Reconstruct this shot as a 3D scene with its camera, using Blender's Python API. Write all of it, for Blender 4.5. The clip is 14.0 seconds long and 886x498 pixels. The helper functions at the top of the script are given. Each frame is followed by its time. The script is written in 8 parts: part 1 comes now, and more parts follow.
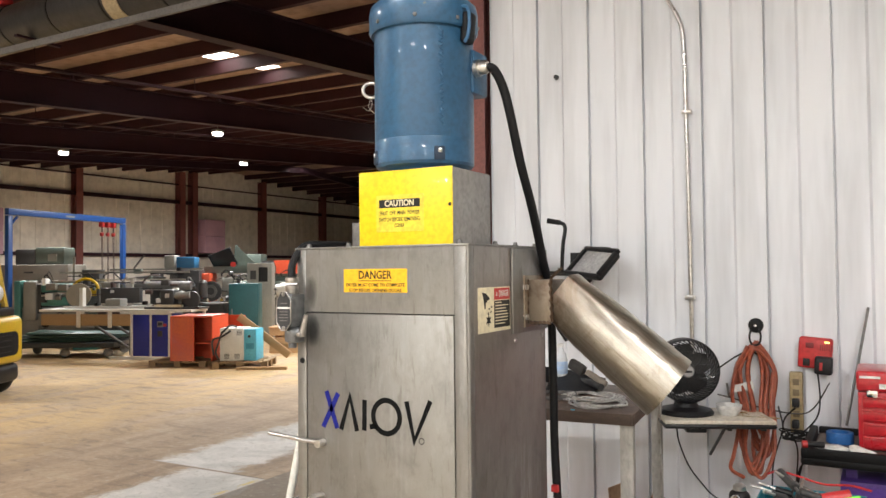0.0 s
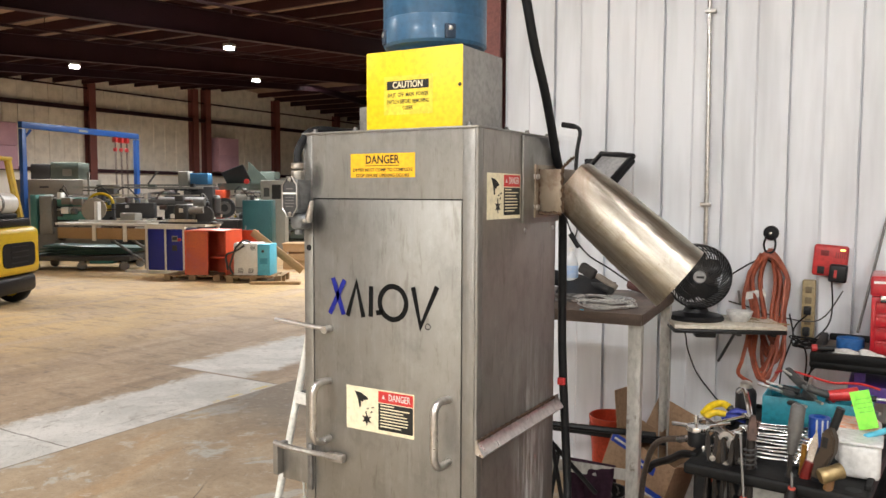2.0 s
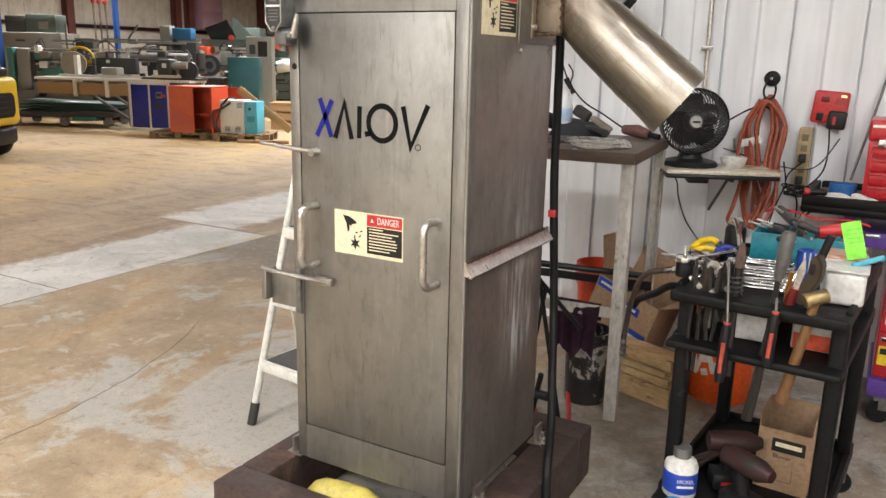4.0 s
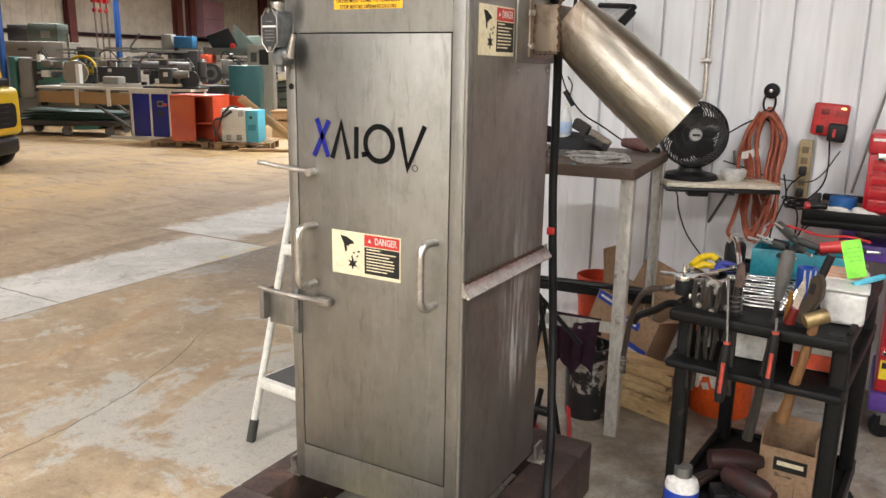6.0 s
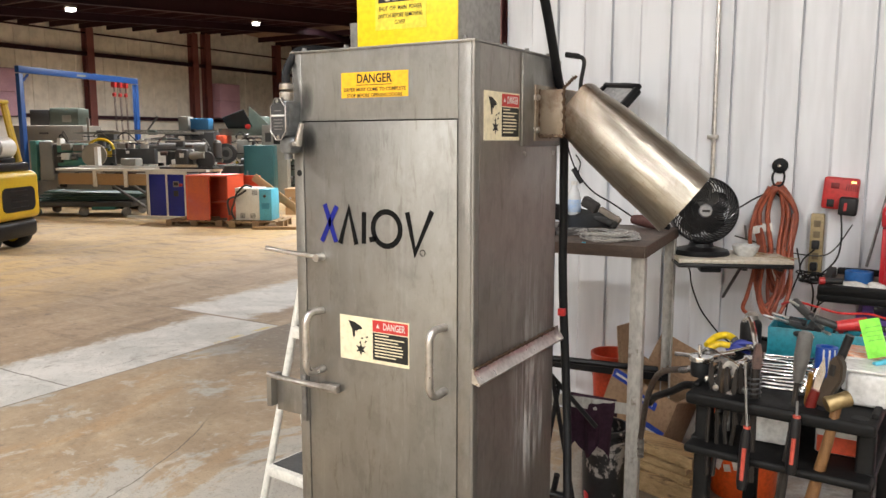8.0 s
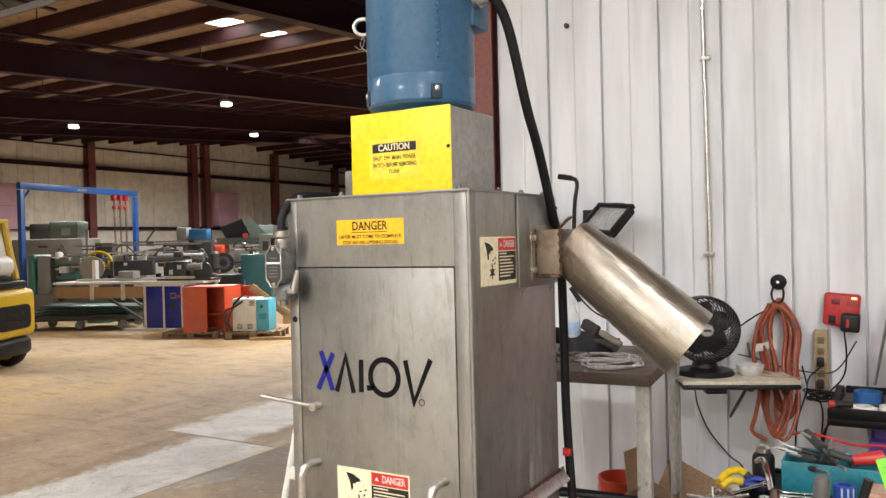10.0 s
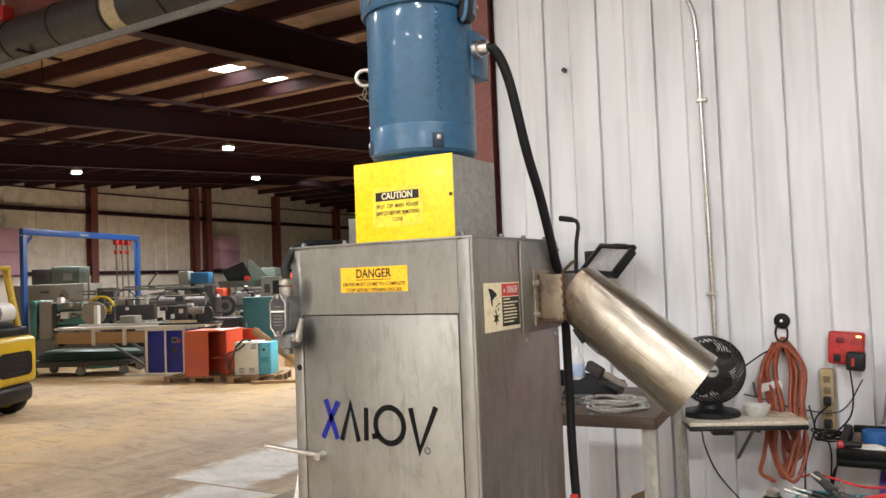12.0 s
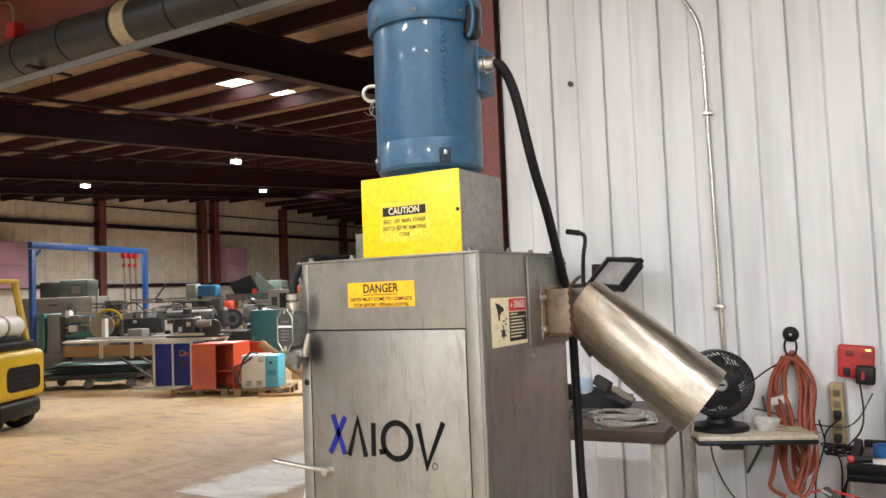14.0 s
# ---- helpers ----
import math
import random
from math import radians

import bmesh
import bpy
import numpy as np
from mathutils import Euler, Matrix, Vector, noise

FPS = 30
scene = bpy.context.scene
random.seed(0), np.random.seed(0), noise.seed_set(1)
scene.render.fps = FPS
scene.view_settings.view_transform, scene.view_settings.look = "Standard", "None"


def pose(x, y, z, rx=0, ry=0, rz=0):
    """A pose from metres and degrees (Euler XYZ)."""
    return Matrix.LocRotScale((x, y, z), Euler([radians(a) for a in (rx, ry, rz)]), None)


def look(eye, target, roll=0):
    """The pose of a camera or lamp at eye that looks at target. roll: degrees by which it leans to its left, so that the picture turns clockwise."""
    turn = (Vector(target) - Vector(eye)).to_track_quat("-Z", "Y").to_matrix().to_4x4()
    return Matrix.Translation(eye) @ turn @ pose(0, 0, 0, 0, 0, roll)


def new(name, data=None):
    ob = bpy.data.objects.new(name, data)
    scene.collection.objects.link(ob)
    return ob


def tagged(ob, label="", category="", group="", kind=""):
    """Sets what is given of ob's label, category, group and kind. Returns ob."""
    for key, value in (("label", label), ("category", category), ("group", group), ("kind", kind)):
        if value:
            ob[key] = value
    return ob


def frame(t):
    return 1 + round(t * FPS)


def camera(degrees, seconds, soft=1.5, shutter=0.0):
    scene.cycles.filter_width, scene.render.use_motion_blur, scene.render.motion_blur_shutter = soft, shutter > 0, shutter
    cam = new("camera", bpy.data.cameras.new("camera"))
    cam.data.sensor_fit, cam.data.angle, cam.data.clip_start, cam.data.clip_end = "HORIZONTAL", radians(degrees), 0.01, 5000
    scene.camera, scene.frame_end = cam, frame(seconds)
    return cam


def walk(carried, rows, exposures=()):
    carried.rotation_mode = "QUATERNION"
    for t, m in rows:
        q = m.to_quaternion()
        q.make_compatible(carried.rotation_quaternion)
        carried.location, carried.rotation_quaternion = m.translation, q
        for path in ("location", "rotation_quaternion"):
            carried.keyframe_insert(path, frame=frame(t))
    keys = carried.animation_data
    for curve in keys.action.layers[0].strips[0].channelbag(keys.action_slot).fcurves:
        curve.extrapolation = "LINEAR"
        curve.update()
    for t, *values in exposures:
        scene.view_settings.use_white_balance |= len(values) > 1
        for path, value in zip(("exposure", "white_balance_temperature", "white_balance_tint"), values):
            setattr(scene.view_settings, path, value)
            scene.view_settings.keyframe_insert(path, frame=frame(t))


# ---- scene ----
cam = camera(59.4, 14.0)
PATH = [
    (0, (0.94, -1.808, 1.665), (-0.04, -0.065, 1.718), -0.6),
    (0.5, (0.937, -1.794, 1.651), (-0.049, -0.055, 1.69), -0.4),
    (1, (0.935, -1.781, 1.631), (-0.061, -0.047, 1.63), -0.3),
    (1.5, (0.934, -1.769, 1.59), (-0.072, -0.041, 1.524), -0.0),
    (2, (0.931, -1.763, 1.559), (-0.078, -0.042, 1.417), 0.2),
    (2.5, (0.927, -1.76, 1.529), (-0.076, -0.046, 1.289), 0.5),
    (3, (0.923, -1.754, 1.499), (-0.066, -0.05, 1.155), 0.8),
    (3.5, (0.914, -1.74, 1.44), (-0.053, -0.044, 1.002), 1.2),
    (3.7, (0.914, -1.737, 1.425), (-0.043, -0.045, 0.958), 1.3),
    (5.8, (0.916, -1.725, 1.454), (-0.04, -0.035, 0.975), 1.1),
    (6, (0.915, -1.713, 1.463), (-0.049, -0.021, 1.004), 1.0),
    (6.5, (0.912, -1.7, 1.471), (-0.068, -0.005, 1.062), 0.8),
    (7, (0.909, -1.694, 1.471), (-0.085, 0.003, 1.109), 0.6),
    (7.5, (0.914, -1.689, 1.48), (-0.092, 0.01, 1.161), 0.3),
    (8, (0.913, -1.685, 1.489), (-0.099, 0.019, 1.214), -0.0),
    (8.5, (0.909, -1.674, 1.507), (-0.106, 0.035, 1.287), -0.4),
    (9, (0.904, -1.655, 1.542), (-0.114, 0.059, 1.389), -0.9),
    (9.2, (0.901, -1.649, 1.562), (-0.118, 0.067, 1.439), -1.1),
    (11.3, (0.891, -1.657, 1.625), (-0.12, 0.068, 1.689), -1.9),
    (11.5, (0.897, -1.662, 1.626), (-0.117, 0.061, 1.695), -2.1),
    (12, (0.895, -1.662, 1.628), (-0.118, 0.061, 1.707), -2.2),
    (12.5, (0.895, -1.663, 1.628), (-0.119, 0.058, 1.717), -2.2),
    (13, (0.897, -1.661, 1.63), (-0.121, 0.058, 1.728), -2.2),
    (13.5, (0.896, -1.663, 1.636), (-0.126, 0.053, 1.744), -2.3),
    (14, (0.896, -1.664, 1.635), (-0.13, 0.049, 1.746), -2.3),
]
walk(cam, [(t, look(eye, target, roll)) for t, eye, target, roll in PATH])

# ---- light ----
world = bpy.data.worlds.new("world")
scene.world = world
world.use_nodes = True
wn = world.node_tree.nodes
sky = wn.new("ShaderNodeTexSky")
sky.sky_type, sky.sun_disc = "NISHITA", False
sky.sun_elevation, sky.sun_rotation = radians(40), radians(120)
world.node_tree.links.new(sky.outputs[0], wn["Background"].inputs[0])
wn["Background"].inputs[1].default_value = 0.1


def area_lamp(name, x, y, z, sx, sy, watts, colour=(1, 0.99, 0.985)):
    data = bpy.data.lights.new(name, "AREA")
    data.shape, data.size, data.size_y, data.energy, data.color = "RECTANGLE", sx, sy, watts, colour
    ob = new(name, data)
    ob.matrix_basis = pose(x, y, z)
    return ob


# high-bay lamps: (x, y, z, watts); the first ones, assumed and unseen, hang over the work bay
BAY_LAMPS = [(-1.4, -2.0, 4.3, 71), (2.3, -1.5, 4.3, 73), (-1.4, -5.6, 4.0, 165), (2.6, -4.8, 4.05, 230), (-6.0, -1.6, 4.3, 165),
             (-3.6, -7.6, 3.85, 145), (0.6, -7.9, 3.85, 118), (4.4, -7.2, 3.85, 160)]
# first three are seen; the other four are hidden additions that brighten the hall
HALL_LAMPS = [(-13.76, 12.63, 5.3), (-19.2, 12.08, 5.19), (-19.0, 19.03, 5.66), (-6.2, 10.2, 5.2), (-10.2, 17.1, 5.6),
              (-13.0, 1.2, 4.4), (-20.0, 1.0, 4.4)]
for x, y, z, w in BAY_LAMPS:
    area_lamp("bay_light", x, y, z - 0.1, 1.1, 0.3, w)
for i, (x, y, z) in enumerate(HALL_LAMPS):
    area_lamp("hall_light", x, y, z - 0.19, 0.5, 0.3, 480 if i < 3 else 560).data.spread = radians(166)


# ---- materials ----
def nodes_of(name):
    m = bpy.data.materials.new(name)
    m.use_nodes = True
    return m, m.node_tree.nodes, m.node_tree.links, m.node_tree.nodes["Principled BSDF"]


def noise_node(n, l, vec, scale, detail=4.0, rough=0.55, dist=0.0):
    t = n.new("ShaderNodeTexNoise")
    t.inputs["Scale"].default_value, t.inputs["Detail"].default_value = scale, detail
    t.inputs["Roughness"].default_value, t.inputs["Distortion"].default_value = rough, dist
    l.new(vec, t.inputs["Vector"])
    return t.outputs["Fac"]


def ramp(n, l, fac, a, b, ca=(0, 0, 0), cb=(1, 1, 1)):
    r = n.new("ShaderNodeValToRGB")
    r.color_ramp.elements[0].position, r.color_ramp.elements[1].position = a, b
    r.color_ramp.elements[0].color, r.color_ramp.elements[1].color = (*ca, 1), (*cb, 1)
    l.new(fac, r.inputs[0])
    return r.outputs[0]


def mix(n, l, fac, a, b, kind="MIX"):
    m = n.new("ShaderNodeMix")
    m.data_type, m.blend_type = "RGBA", kind
    for sock, v in ((m.inputs[0], fac), (m.inputs[6], a), (m.inputs[7], b)):
        if isinstance(v, (int, float)):
            sock.default_value = v
        elif isinstance(v, tuple):
            sock.default_value = (*v, 1)
        else:
            l.new(v, sock)
    return m.outputs[2]


def place(n, l, stretch=(1, 1, 1)):
    g = n.new("ShaderNodeNewGeometry")
    mp = n.new("ShaderNodeMapping")
    mp.inputs["Scale"].default_value = stretch
    l.new(g.outputs["Position"], mp.inputs["Vector"])
    return mp.outputs[0]


def mat(name, c, c2=None, rough=0.5, metal=0.0, scale=6.0, bump=0.1, fine=60.0, stretch=(1, 1, 1), wear=None, wear_at=(0.6, 0.75),
        wear_scale=9.0, spread=0.12, coat=0.0, depth=0.004, spec=0.5, wear_rough=None):
    """Two-scale procedural surface: broad tone, fine grain, optional wear patches."""
    m, n, l, b = nodes_of(name)
    if c2 is None:
        c2 = tuple(v * 0.78 for v in c)
    p = place(n, l, stretch)
    broad = noise_node(n, l, p, scale, 5)
    grain = noise_node(n, l, p, fine, 3)
    col = mix(n, l, ramp(n, l, broad, 0.3, 0.72), c, c2)
    col = mix(n, l, ramp(n, l, grain, 0.42, 0.75), col, tuple(v * 0.8 for v in c2))
    rr = n.new("ShaderNodeMapRange")
    rr.inputs["To Min"].default_value, rr.inputs["To Max"].default_value = max(0.03, rough - spread), min(1, rough + spread)
    l.new(mix(n, l, 0.5, broad, grain), rr.inputs["Value"])
    l.new(rr.outputs[0], b.inputs["Roughness"])
    if wear:
        wmask = ramp(n, l, noise_node(n, l, p, wear_scale, 6, 0.65, 0.4), *wear_at)
        col = mix(n, l, wmask, col, wear)
    l.new(col, b.inputs["Base Color"])
    b.inputs["Metallic"].default_value = metal
    b.inputs["Coat Weight"].default_value = coat
    b.inputs["Specular IOR Level"].default_value = spec
    if bump:
        bp = n.new("ShaderNodeBump")
        bp.inputs["Strength"].default_value, bp.inputs["Distance"].default_value = bump, depth
        l.new(mix(n, l, 0.5, broad, grain), bp.inputs["Height"])
        l.new(bp.outputs[0], b.inputs["Normal"])
    return m


def glow(name, colour, strength):
    m, n, l, b = nodes_of(name)
    b.inputs["Base Color"].default_value = (*colour, 1)
    b.inputs["Emission Color"].default_value = (*colour, 1)
    b.inputs["Emission Strength"].default_value = strength
    return m


def clear(name, colour=(0.9, 0.95, 1), rough=0.05, ior=1.3):
    m, n, l, b = nodes_of(name)
    b.inputs["Base Color"].default_value = (*colour, 1)
    b.inputs["Transmission Weight"].default_value, b.inputs["Roughness"].default_value, b.inputs["IOR"].default_value = 1.0, rough, ior
    return m


def steel_material(name, base, rough, streak, stain=None, run_band=None, smudges=()):
    """Worn stainless sheet: cloudy handling marks, faint upright grain, small dark smudges, pale run marks."""
    m, n, l, b = nodes_of(name)
    p = place(n, l)
    cloud = noise_node(n, l, place(n, l, (1.3, 1.3, 0.8)), 3.4, 9, 0.66, 0.08)
    blot = noise_node(n, l, place(n, l, (1, 1, 0.7)), 12.0, 9, 0.7, 0.15)
    brush = noise_node(n, l, place(n, l, (55, 55, 2.5)), 3.0, 3)
    runs = noise_node(n, l, place(n, l, (14, 14, 0.8)), 1.9, 6, 0.65, 0.2)
    spots = noise_node(n, l, place(n, l, (1, 1, 0.45)), 34, 5, 0.7, 0.7)
    col = mix(n, l, ramp(n, l, cloud, 0.32, 0.68), tuple(v * 1.16 for v in base), tuple(v * 0.88 for v in base))
    col = mix(n, l, ramp(n, l, blot, 0.5, 0.7, (0, 0, 0), (0.45, 0.45, 0.45)), col, tuple(v * 0.55 for v in base))
    scuff = noise_node(n, l, place(n, l, (1.6, 1.6, 1.0)), 7.0, 9, 0.72, 0.3)
    col = mix(n, l, ramp(n, l, scuff, 0.55, 0.7, (0, 0, 0), (0.3, 0.3, 0.3)), col, (0.17, 0.155, 0.135))
    col = mix(n, l, ramp(n, l, scuff, 0.28, 0.44, (0.25, 0.25, 0.25), (0, 0, 0)), col, (0.5, 0.48, 0.45))
    dribble = noise_node(n, l, place(n, l, (24, 24, 4.0)), 1.6, 8, 0.68, 0.5)
    col = mix(n, l, ramp(n, l, dribble, 0.57, 0.67, (0, 0, 0), (0.42, 0.42, 0.42)), col, (base[0] * 0.5, base[1] * 0.46, base[2] * 0.4))
    col = mix(n, l, ramp(n, l, dribble, 0.3, 0.42, (0.35, 0.35, 0.35), (0, 0, 0)), col, tuple(v * 1.6 for v in base))
    sep = n.new("ShaderNodeSeparateXYZ")
    l.new(p, sep.inputs[0])
    runmask = mix(n, l, 1.0, ramp(n, l, runs, 0.54, 0.74), (streak, streak, streak), "MULTIPLY")
    if run_band:
        drips = noise_node(n, l, place(n, l, (30, 30, 1.5)), 2.0, 8, 0.7, 0.15)
        broken = noise_node(n, l, place(n, l, (5, 5, 1.3)), 2.6, 7, 0.7, 0.3)
        runmask = mix(n, l, 1.0, ramp(n, l, drips, 0.44, 0.56), ramp(n, l, broken, 0.4, 0.58, (0, 0, 0), (streak, streak, streak)), "MULTIPLY")
        for sock, lo, hi in run_band:
            r = n.new("ShaderNodeMapRange")
            r.interpolation_type = "SMOOTHSTEP"
            r.inputs["From Min"].default_value, r.inputs["From Max"].default_value = lo, hi
            l.new(sep.outputs[sock], r.inputs["Value"])
            runmask = mix(n, l, 1.0, runmask, r.outputs[0], "MULTIPLY")
    col = mix(n, l, runmask, col, (0.6, 0.6, 0.59))
    for sx, sz, rx, rz, k in smudges:
        u = calc(n, l, "DIVIDE", calc(n, l, "SUBTRACT", sep.outputs[0], sx), rx)
        v = calc(n, l, "DIVIDE", calc(n, l, "SUBTRACT", sep.outputs[2], sz), rz)
        r2 = calc(n, l, "ADD", calc(n, l, "MULTIPLY", u, u), calc(n, l, "MULTIPLY", v, v))
        r2 = calc(n, l, "ADD", r2, calc(n, l, "MULTIPLY", calc(n, l, "SUBTRACT", scuff, 0.5), 1.6))
        col = mix(n, l, calc(n, l, "MULTIPLY", ramp(n, l, r2, 0.1, 1.0, (1, 1, 1), (0, 0, 0)), k), col, (0.045, 0.043, 0.041))
    col = mix(n, l, ramp(n, l, spots, 0.66, 0.78, (0, 0, 0), (0.12, 0.12, 0.12)), col, (0.13, 0.115, 0.1))
    if stain:
        col = mix(n, l, ramp(n, l, noise_node(n, l, p, 9, 6, 0.7, 0.5), 0.48, 0.7, (0, 0, 0), (0.75, 0.75, 0.75)), col, stain)
    l.new(col, b.inputs["Base Color"])
    shine = n.new("ShaderNodeMapRange")
    shine.inputs["To Min"].default_value, shine.inputs["To Max"].default_value = 0.9, 0.15
    l.new(runmask, shine.inputs["Value"])
    l.new(shine.outputs[0], b.inputs["Metallic"])
    rr = n.new("ShaderNodeMapRange")
    rr.inputs["To Min"].default_value, rr.inputs["To Max"].default_value = rough - 0.06, rough + 0.14
    l.new(mix(n, l, 0.35, mix(n, l, 0.5, cloud, blot), brush), rr.inputs["Value"])
    l.new(rr.outputs[0], b.inputs["Roughness"])
    bp = n.new("ShaderNodeBump")
    bp.inputs["Strength"].default_value, bp.inputs["Distance"].default_value = 0.12, 0.002
    l.new(mix(n, l, 0.5, mix(n, l, 0.5, brush, blot), cloud), bp.inputs["Height"])
    l.new(bp.outputs[0], b.inputs["Normal"])
    return m


def calc(n, l, kind, a, b=0.0):
    k = n.new("ShaderNodeMath")
    k.operation = kind
    for sock, v in ((k.inputs[0], a), (k.inputs[1], b)):
        if isinstance(v, (int, float)):
            sock.default_value = v
        else:
            l.new(v, sock)
    return k.outputs[0]


def band(n, l, sock, lo, hi, soft):
    """1 between two limits, falling to 0 over a soft edge."""
    out = []
    for a, b in ((lo, lo + soft), (hi, hi - soft)):
        r = n.new("ShaderNodeMapRange")
        r.inputs["From Min"].default_value, r.inputs["From Max"].default_value = a, b
        l.new(sock, r.inputs["Value"])
        out.append(r.outputs[0])
    return calc(n, l, "MULTIPLY", *out)


def floor_material():
    """Worn slab: tan staining on grey concrete, a pale cut-out strip with saw joints, scuffs, a long crack."""
    m, n, l, b = nodes_of("worn_concrete")
    p = place(n, l)
    sep = n.new("ShaderNodeSeparateXYZ")
    l.new(p, sep.inputs[0])
    x, y = sep.outputs[0], sep.outputs[1]
    big = noise_node(n, l, p, 0.4, 6, 0.6, 0.6)
    mid = noise_node(n, l, p, 1.7, 9, 0.68, 0.7)
    small = noise_node(n, l, p, 5.5, 9, 0.72, 0.5)
    fine = noise_node(n, l, p, 19, 8, 0.75)
    grit = noise_node(n, l, p, 85, 4, 0.7)
    sweep = noise_node(n, l, place(n, l, (2.6, 0.45, 1)), 1.3, 8, 0.68, 0.4)

    def part_of(mask, k):
        return calc(n, l, "MULTIPLY", mask, k)

    def over(col, mask, c):
        return mix(n, l, mask, col, c)

    def spot(fac, a, c):
        return ramp(n, l, fac, a, c)
    # far hall: mauve brown with sweeping marks, rust-tan towards the machines
    col = mix(n, l, spot(sweep, 0.36, 0.64), (0.45, 0.335, 0.22), (0.28, 0.2, 0.13))
    col = over(col, part_of(spot(mid, 0.52, 0.6), 0.6), (0.38, 0.285, 0.185))
    rusty = band(n, l, calc(n, l, "ADD", x, calc(n, l, "MULTIPLY", mid, 3.0)), -15.0, -4.2, 1.2)
    col = over(col, calc(n, l, "MULTIPLY", rusty, spot(sweep, 0.34, 0.55)), (0.53, 0.37, 0.18))
    col = over(col, part_of(spot(noise_node(n, l, place(n, l, (0.6, 1.6, 1)), 0.9, 8, 0.7, 0.6), 0.62, 0.68), 0.75), (0.13, 0.1, 0.082))
    cross = noise_node(n, l, place(n, l, (0.8, 2.6, 1)), 2.1, 9, 0.72, 0.5)
    col = over(col, part_of(spot(cross, 0.53, 0.6), 0.5), (0.19, 0.138, 0.095))
    col = over(col, part_of(ramp(n, l, cross, 0.36, 0.43, (1, 1, 1), (0, 0, 0)), 0.5), (0.46, 0.375, 0.255))
    # near slab: tan and brown, pale blue-grey where the coating is left
    near = band(n, l, x, -3.39, 20.0, 0.015)
    tan = mix(n, l, spot(mid, 0.4, 0.6), (0.54, 0.425, 0.28), (0.34, 0.255, 0.165))
    tan = over(tan, part_of(spot(sweep, 0.53, 0.6), 0.75), (0.46, 0.30, 0.155))
    tan = over(tan, part_of(spot(big, 0.48, 0.58), 0.6), (0.33, 0.248, 0.165))
    lean = calc(n, l, "ADD", noise_node(n, l, place(n, l, (1.0, 0.75, 1)), 1.25, 10, 0.7, 0.6), calc(n, l, "MULTIPLY", calc(n, l, "MAXIMUM", calc(n, l, "ADD", x, 2.4), 0.0), 0.05))
    tan = over(tan, part_of(spot(lean, 0.56, 0.6), 0.7), (0.46, 0.465, 0.435))
    tan = over(tan, part_of(spot(small, 0.59, 0.62), 0.6), (0.52, 0.48, 0.41))
    col = over(col, near, tan)
    # dark brown band over the near slab past the wall line
    past_wall = band(n, l, calc(n, l, "ADD", y, calc(n, l, "MULTIPLY", mid, 0.8)), 2.3, 9.0, 0.5)
    col = over(col, part_of(calc(n, l, "MULTIPLY", past_wall, near), 0.75), (0.175, 0.145, 0.115))
    # pale strip, with a crisp cut edge and a ragged far edge
    edge = calc(n, l, "ADD", x, calc(n, l, "MULTIPLY", calc(n, l, "ADD", small, -0.5), 0.55))
    s1 = calc(n, l, "MULTIPLY", calc(n, l, "MULTIPLY", band(n, l, edge, -4.25, 9.0, 0.12), band(n, l, x, -20.0, -3.385, 0.012)), band(n, l, y, -12.0, 2.96, 0.03))
    s2 = calc(n, l, "MULTIPLY", calc(n, l, "MULTIPLY", band(n, l, edge, -4.75, 9.0, 0.14), band(n, l, edge, -20.0, -3.75, 0.12)), band(n, l, y, 2.96, 30.0, 0.03))
    strip = calc(n, l, "MAXIMUM", s1, s2)
    pale = mix(n, l, spot(mid, 0.42, 0.58), (0.68, 0.66, 0.62), (0.52, 0.515, 0.48))
    pale = over(pale, part_of(spot(small, 0.58, 0.64), 0.6), (0.38, 0.35, 0.31))
    col = over(col, calc(n, l, "MULTIPLY", strip, spot(small, 0.3, 0.36)), pale)
    # work bay: bare grey concrete
    grey = mix(n, l, spot(small, 0.4, 0.6), (0.45, 0.435, 0.405), (0.21, 0.2, 0.18))
    grey = over(grey, part_of(spot(lean, 0.56, 0.64), 0.6), (0.30, 0.235, 0.165))
    col = over(col, spot(calc(n, l, "ADD", x, mid), 0.05, 0.5), grey)
    # dirt, scuffs and grit
    col = over(col, part_of(spot(fine, 0.54, 0.66), 0.42), (0.15, 0.122, 0.092))
    col = over(col, part_of(ramp(n, l, fine, 0.33, 0.45, (1, 1, 1), (0, 0, 0)), 0.45), (0.56, 0.52, 0.44))
    col = over(col, part_of(spot(grit, 0.57, 0.66), 0.55), (0.1, 0.09, 0.075))
    col = over(col, part_of(spot(noise_node(n, l, p, 3.1, 10, 0.75, 1.5), 0.63, 0.67), 0.55), (0.15, 0.12, 0.095))
    # joints and cracks
    wob = calc(n, l, "MULTIPLY", calc(n, l, "ADD", small, -0.5), 0.06)
    j1 = band(n, l, calc(n, l, "ADD", x, 0.0), -3.397, -3.383, 0.003)
    j1 = calc(n, l, "MULTIPLY", j1, band(n, l, y, -12, 2.4, 0.1))
    strip_x = band(n, l, x, -4.35, -3.39, 0.05)
    yw = calc(n, l, "ADD", y, wob)
    j2 = calc(n, l, "MULTIPLY", strip_x, calc(n, l, "MAXIMUM", band(n, l, yw, 1.09, 1.106, 0.004), band(n, l, yw, 2.945, 2.965, 0.004)))
    arc = calc(n, l, "ADD", calc(n, l, "ADD", calc(n, l, "ADD", x, 1.845), wob), calc(n, l, "MULTIPLY", y, calc(n, l, "ADD", calc(n, l, "MULTIPLY", y, 0.22), 0.1)))
    j3 = calc(n, l, "MULTIPLY", band(n, l, arc, -0.006, 0.006, 0.004), band(n, l, y, -3.0, 1.2, 0.2))
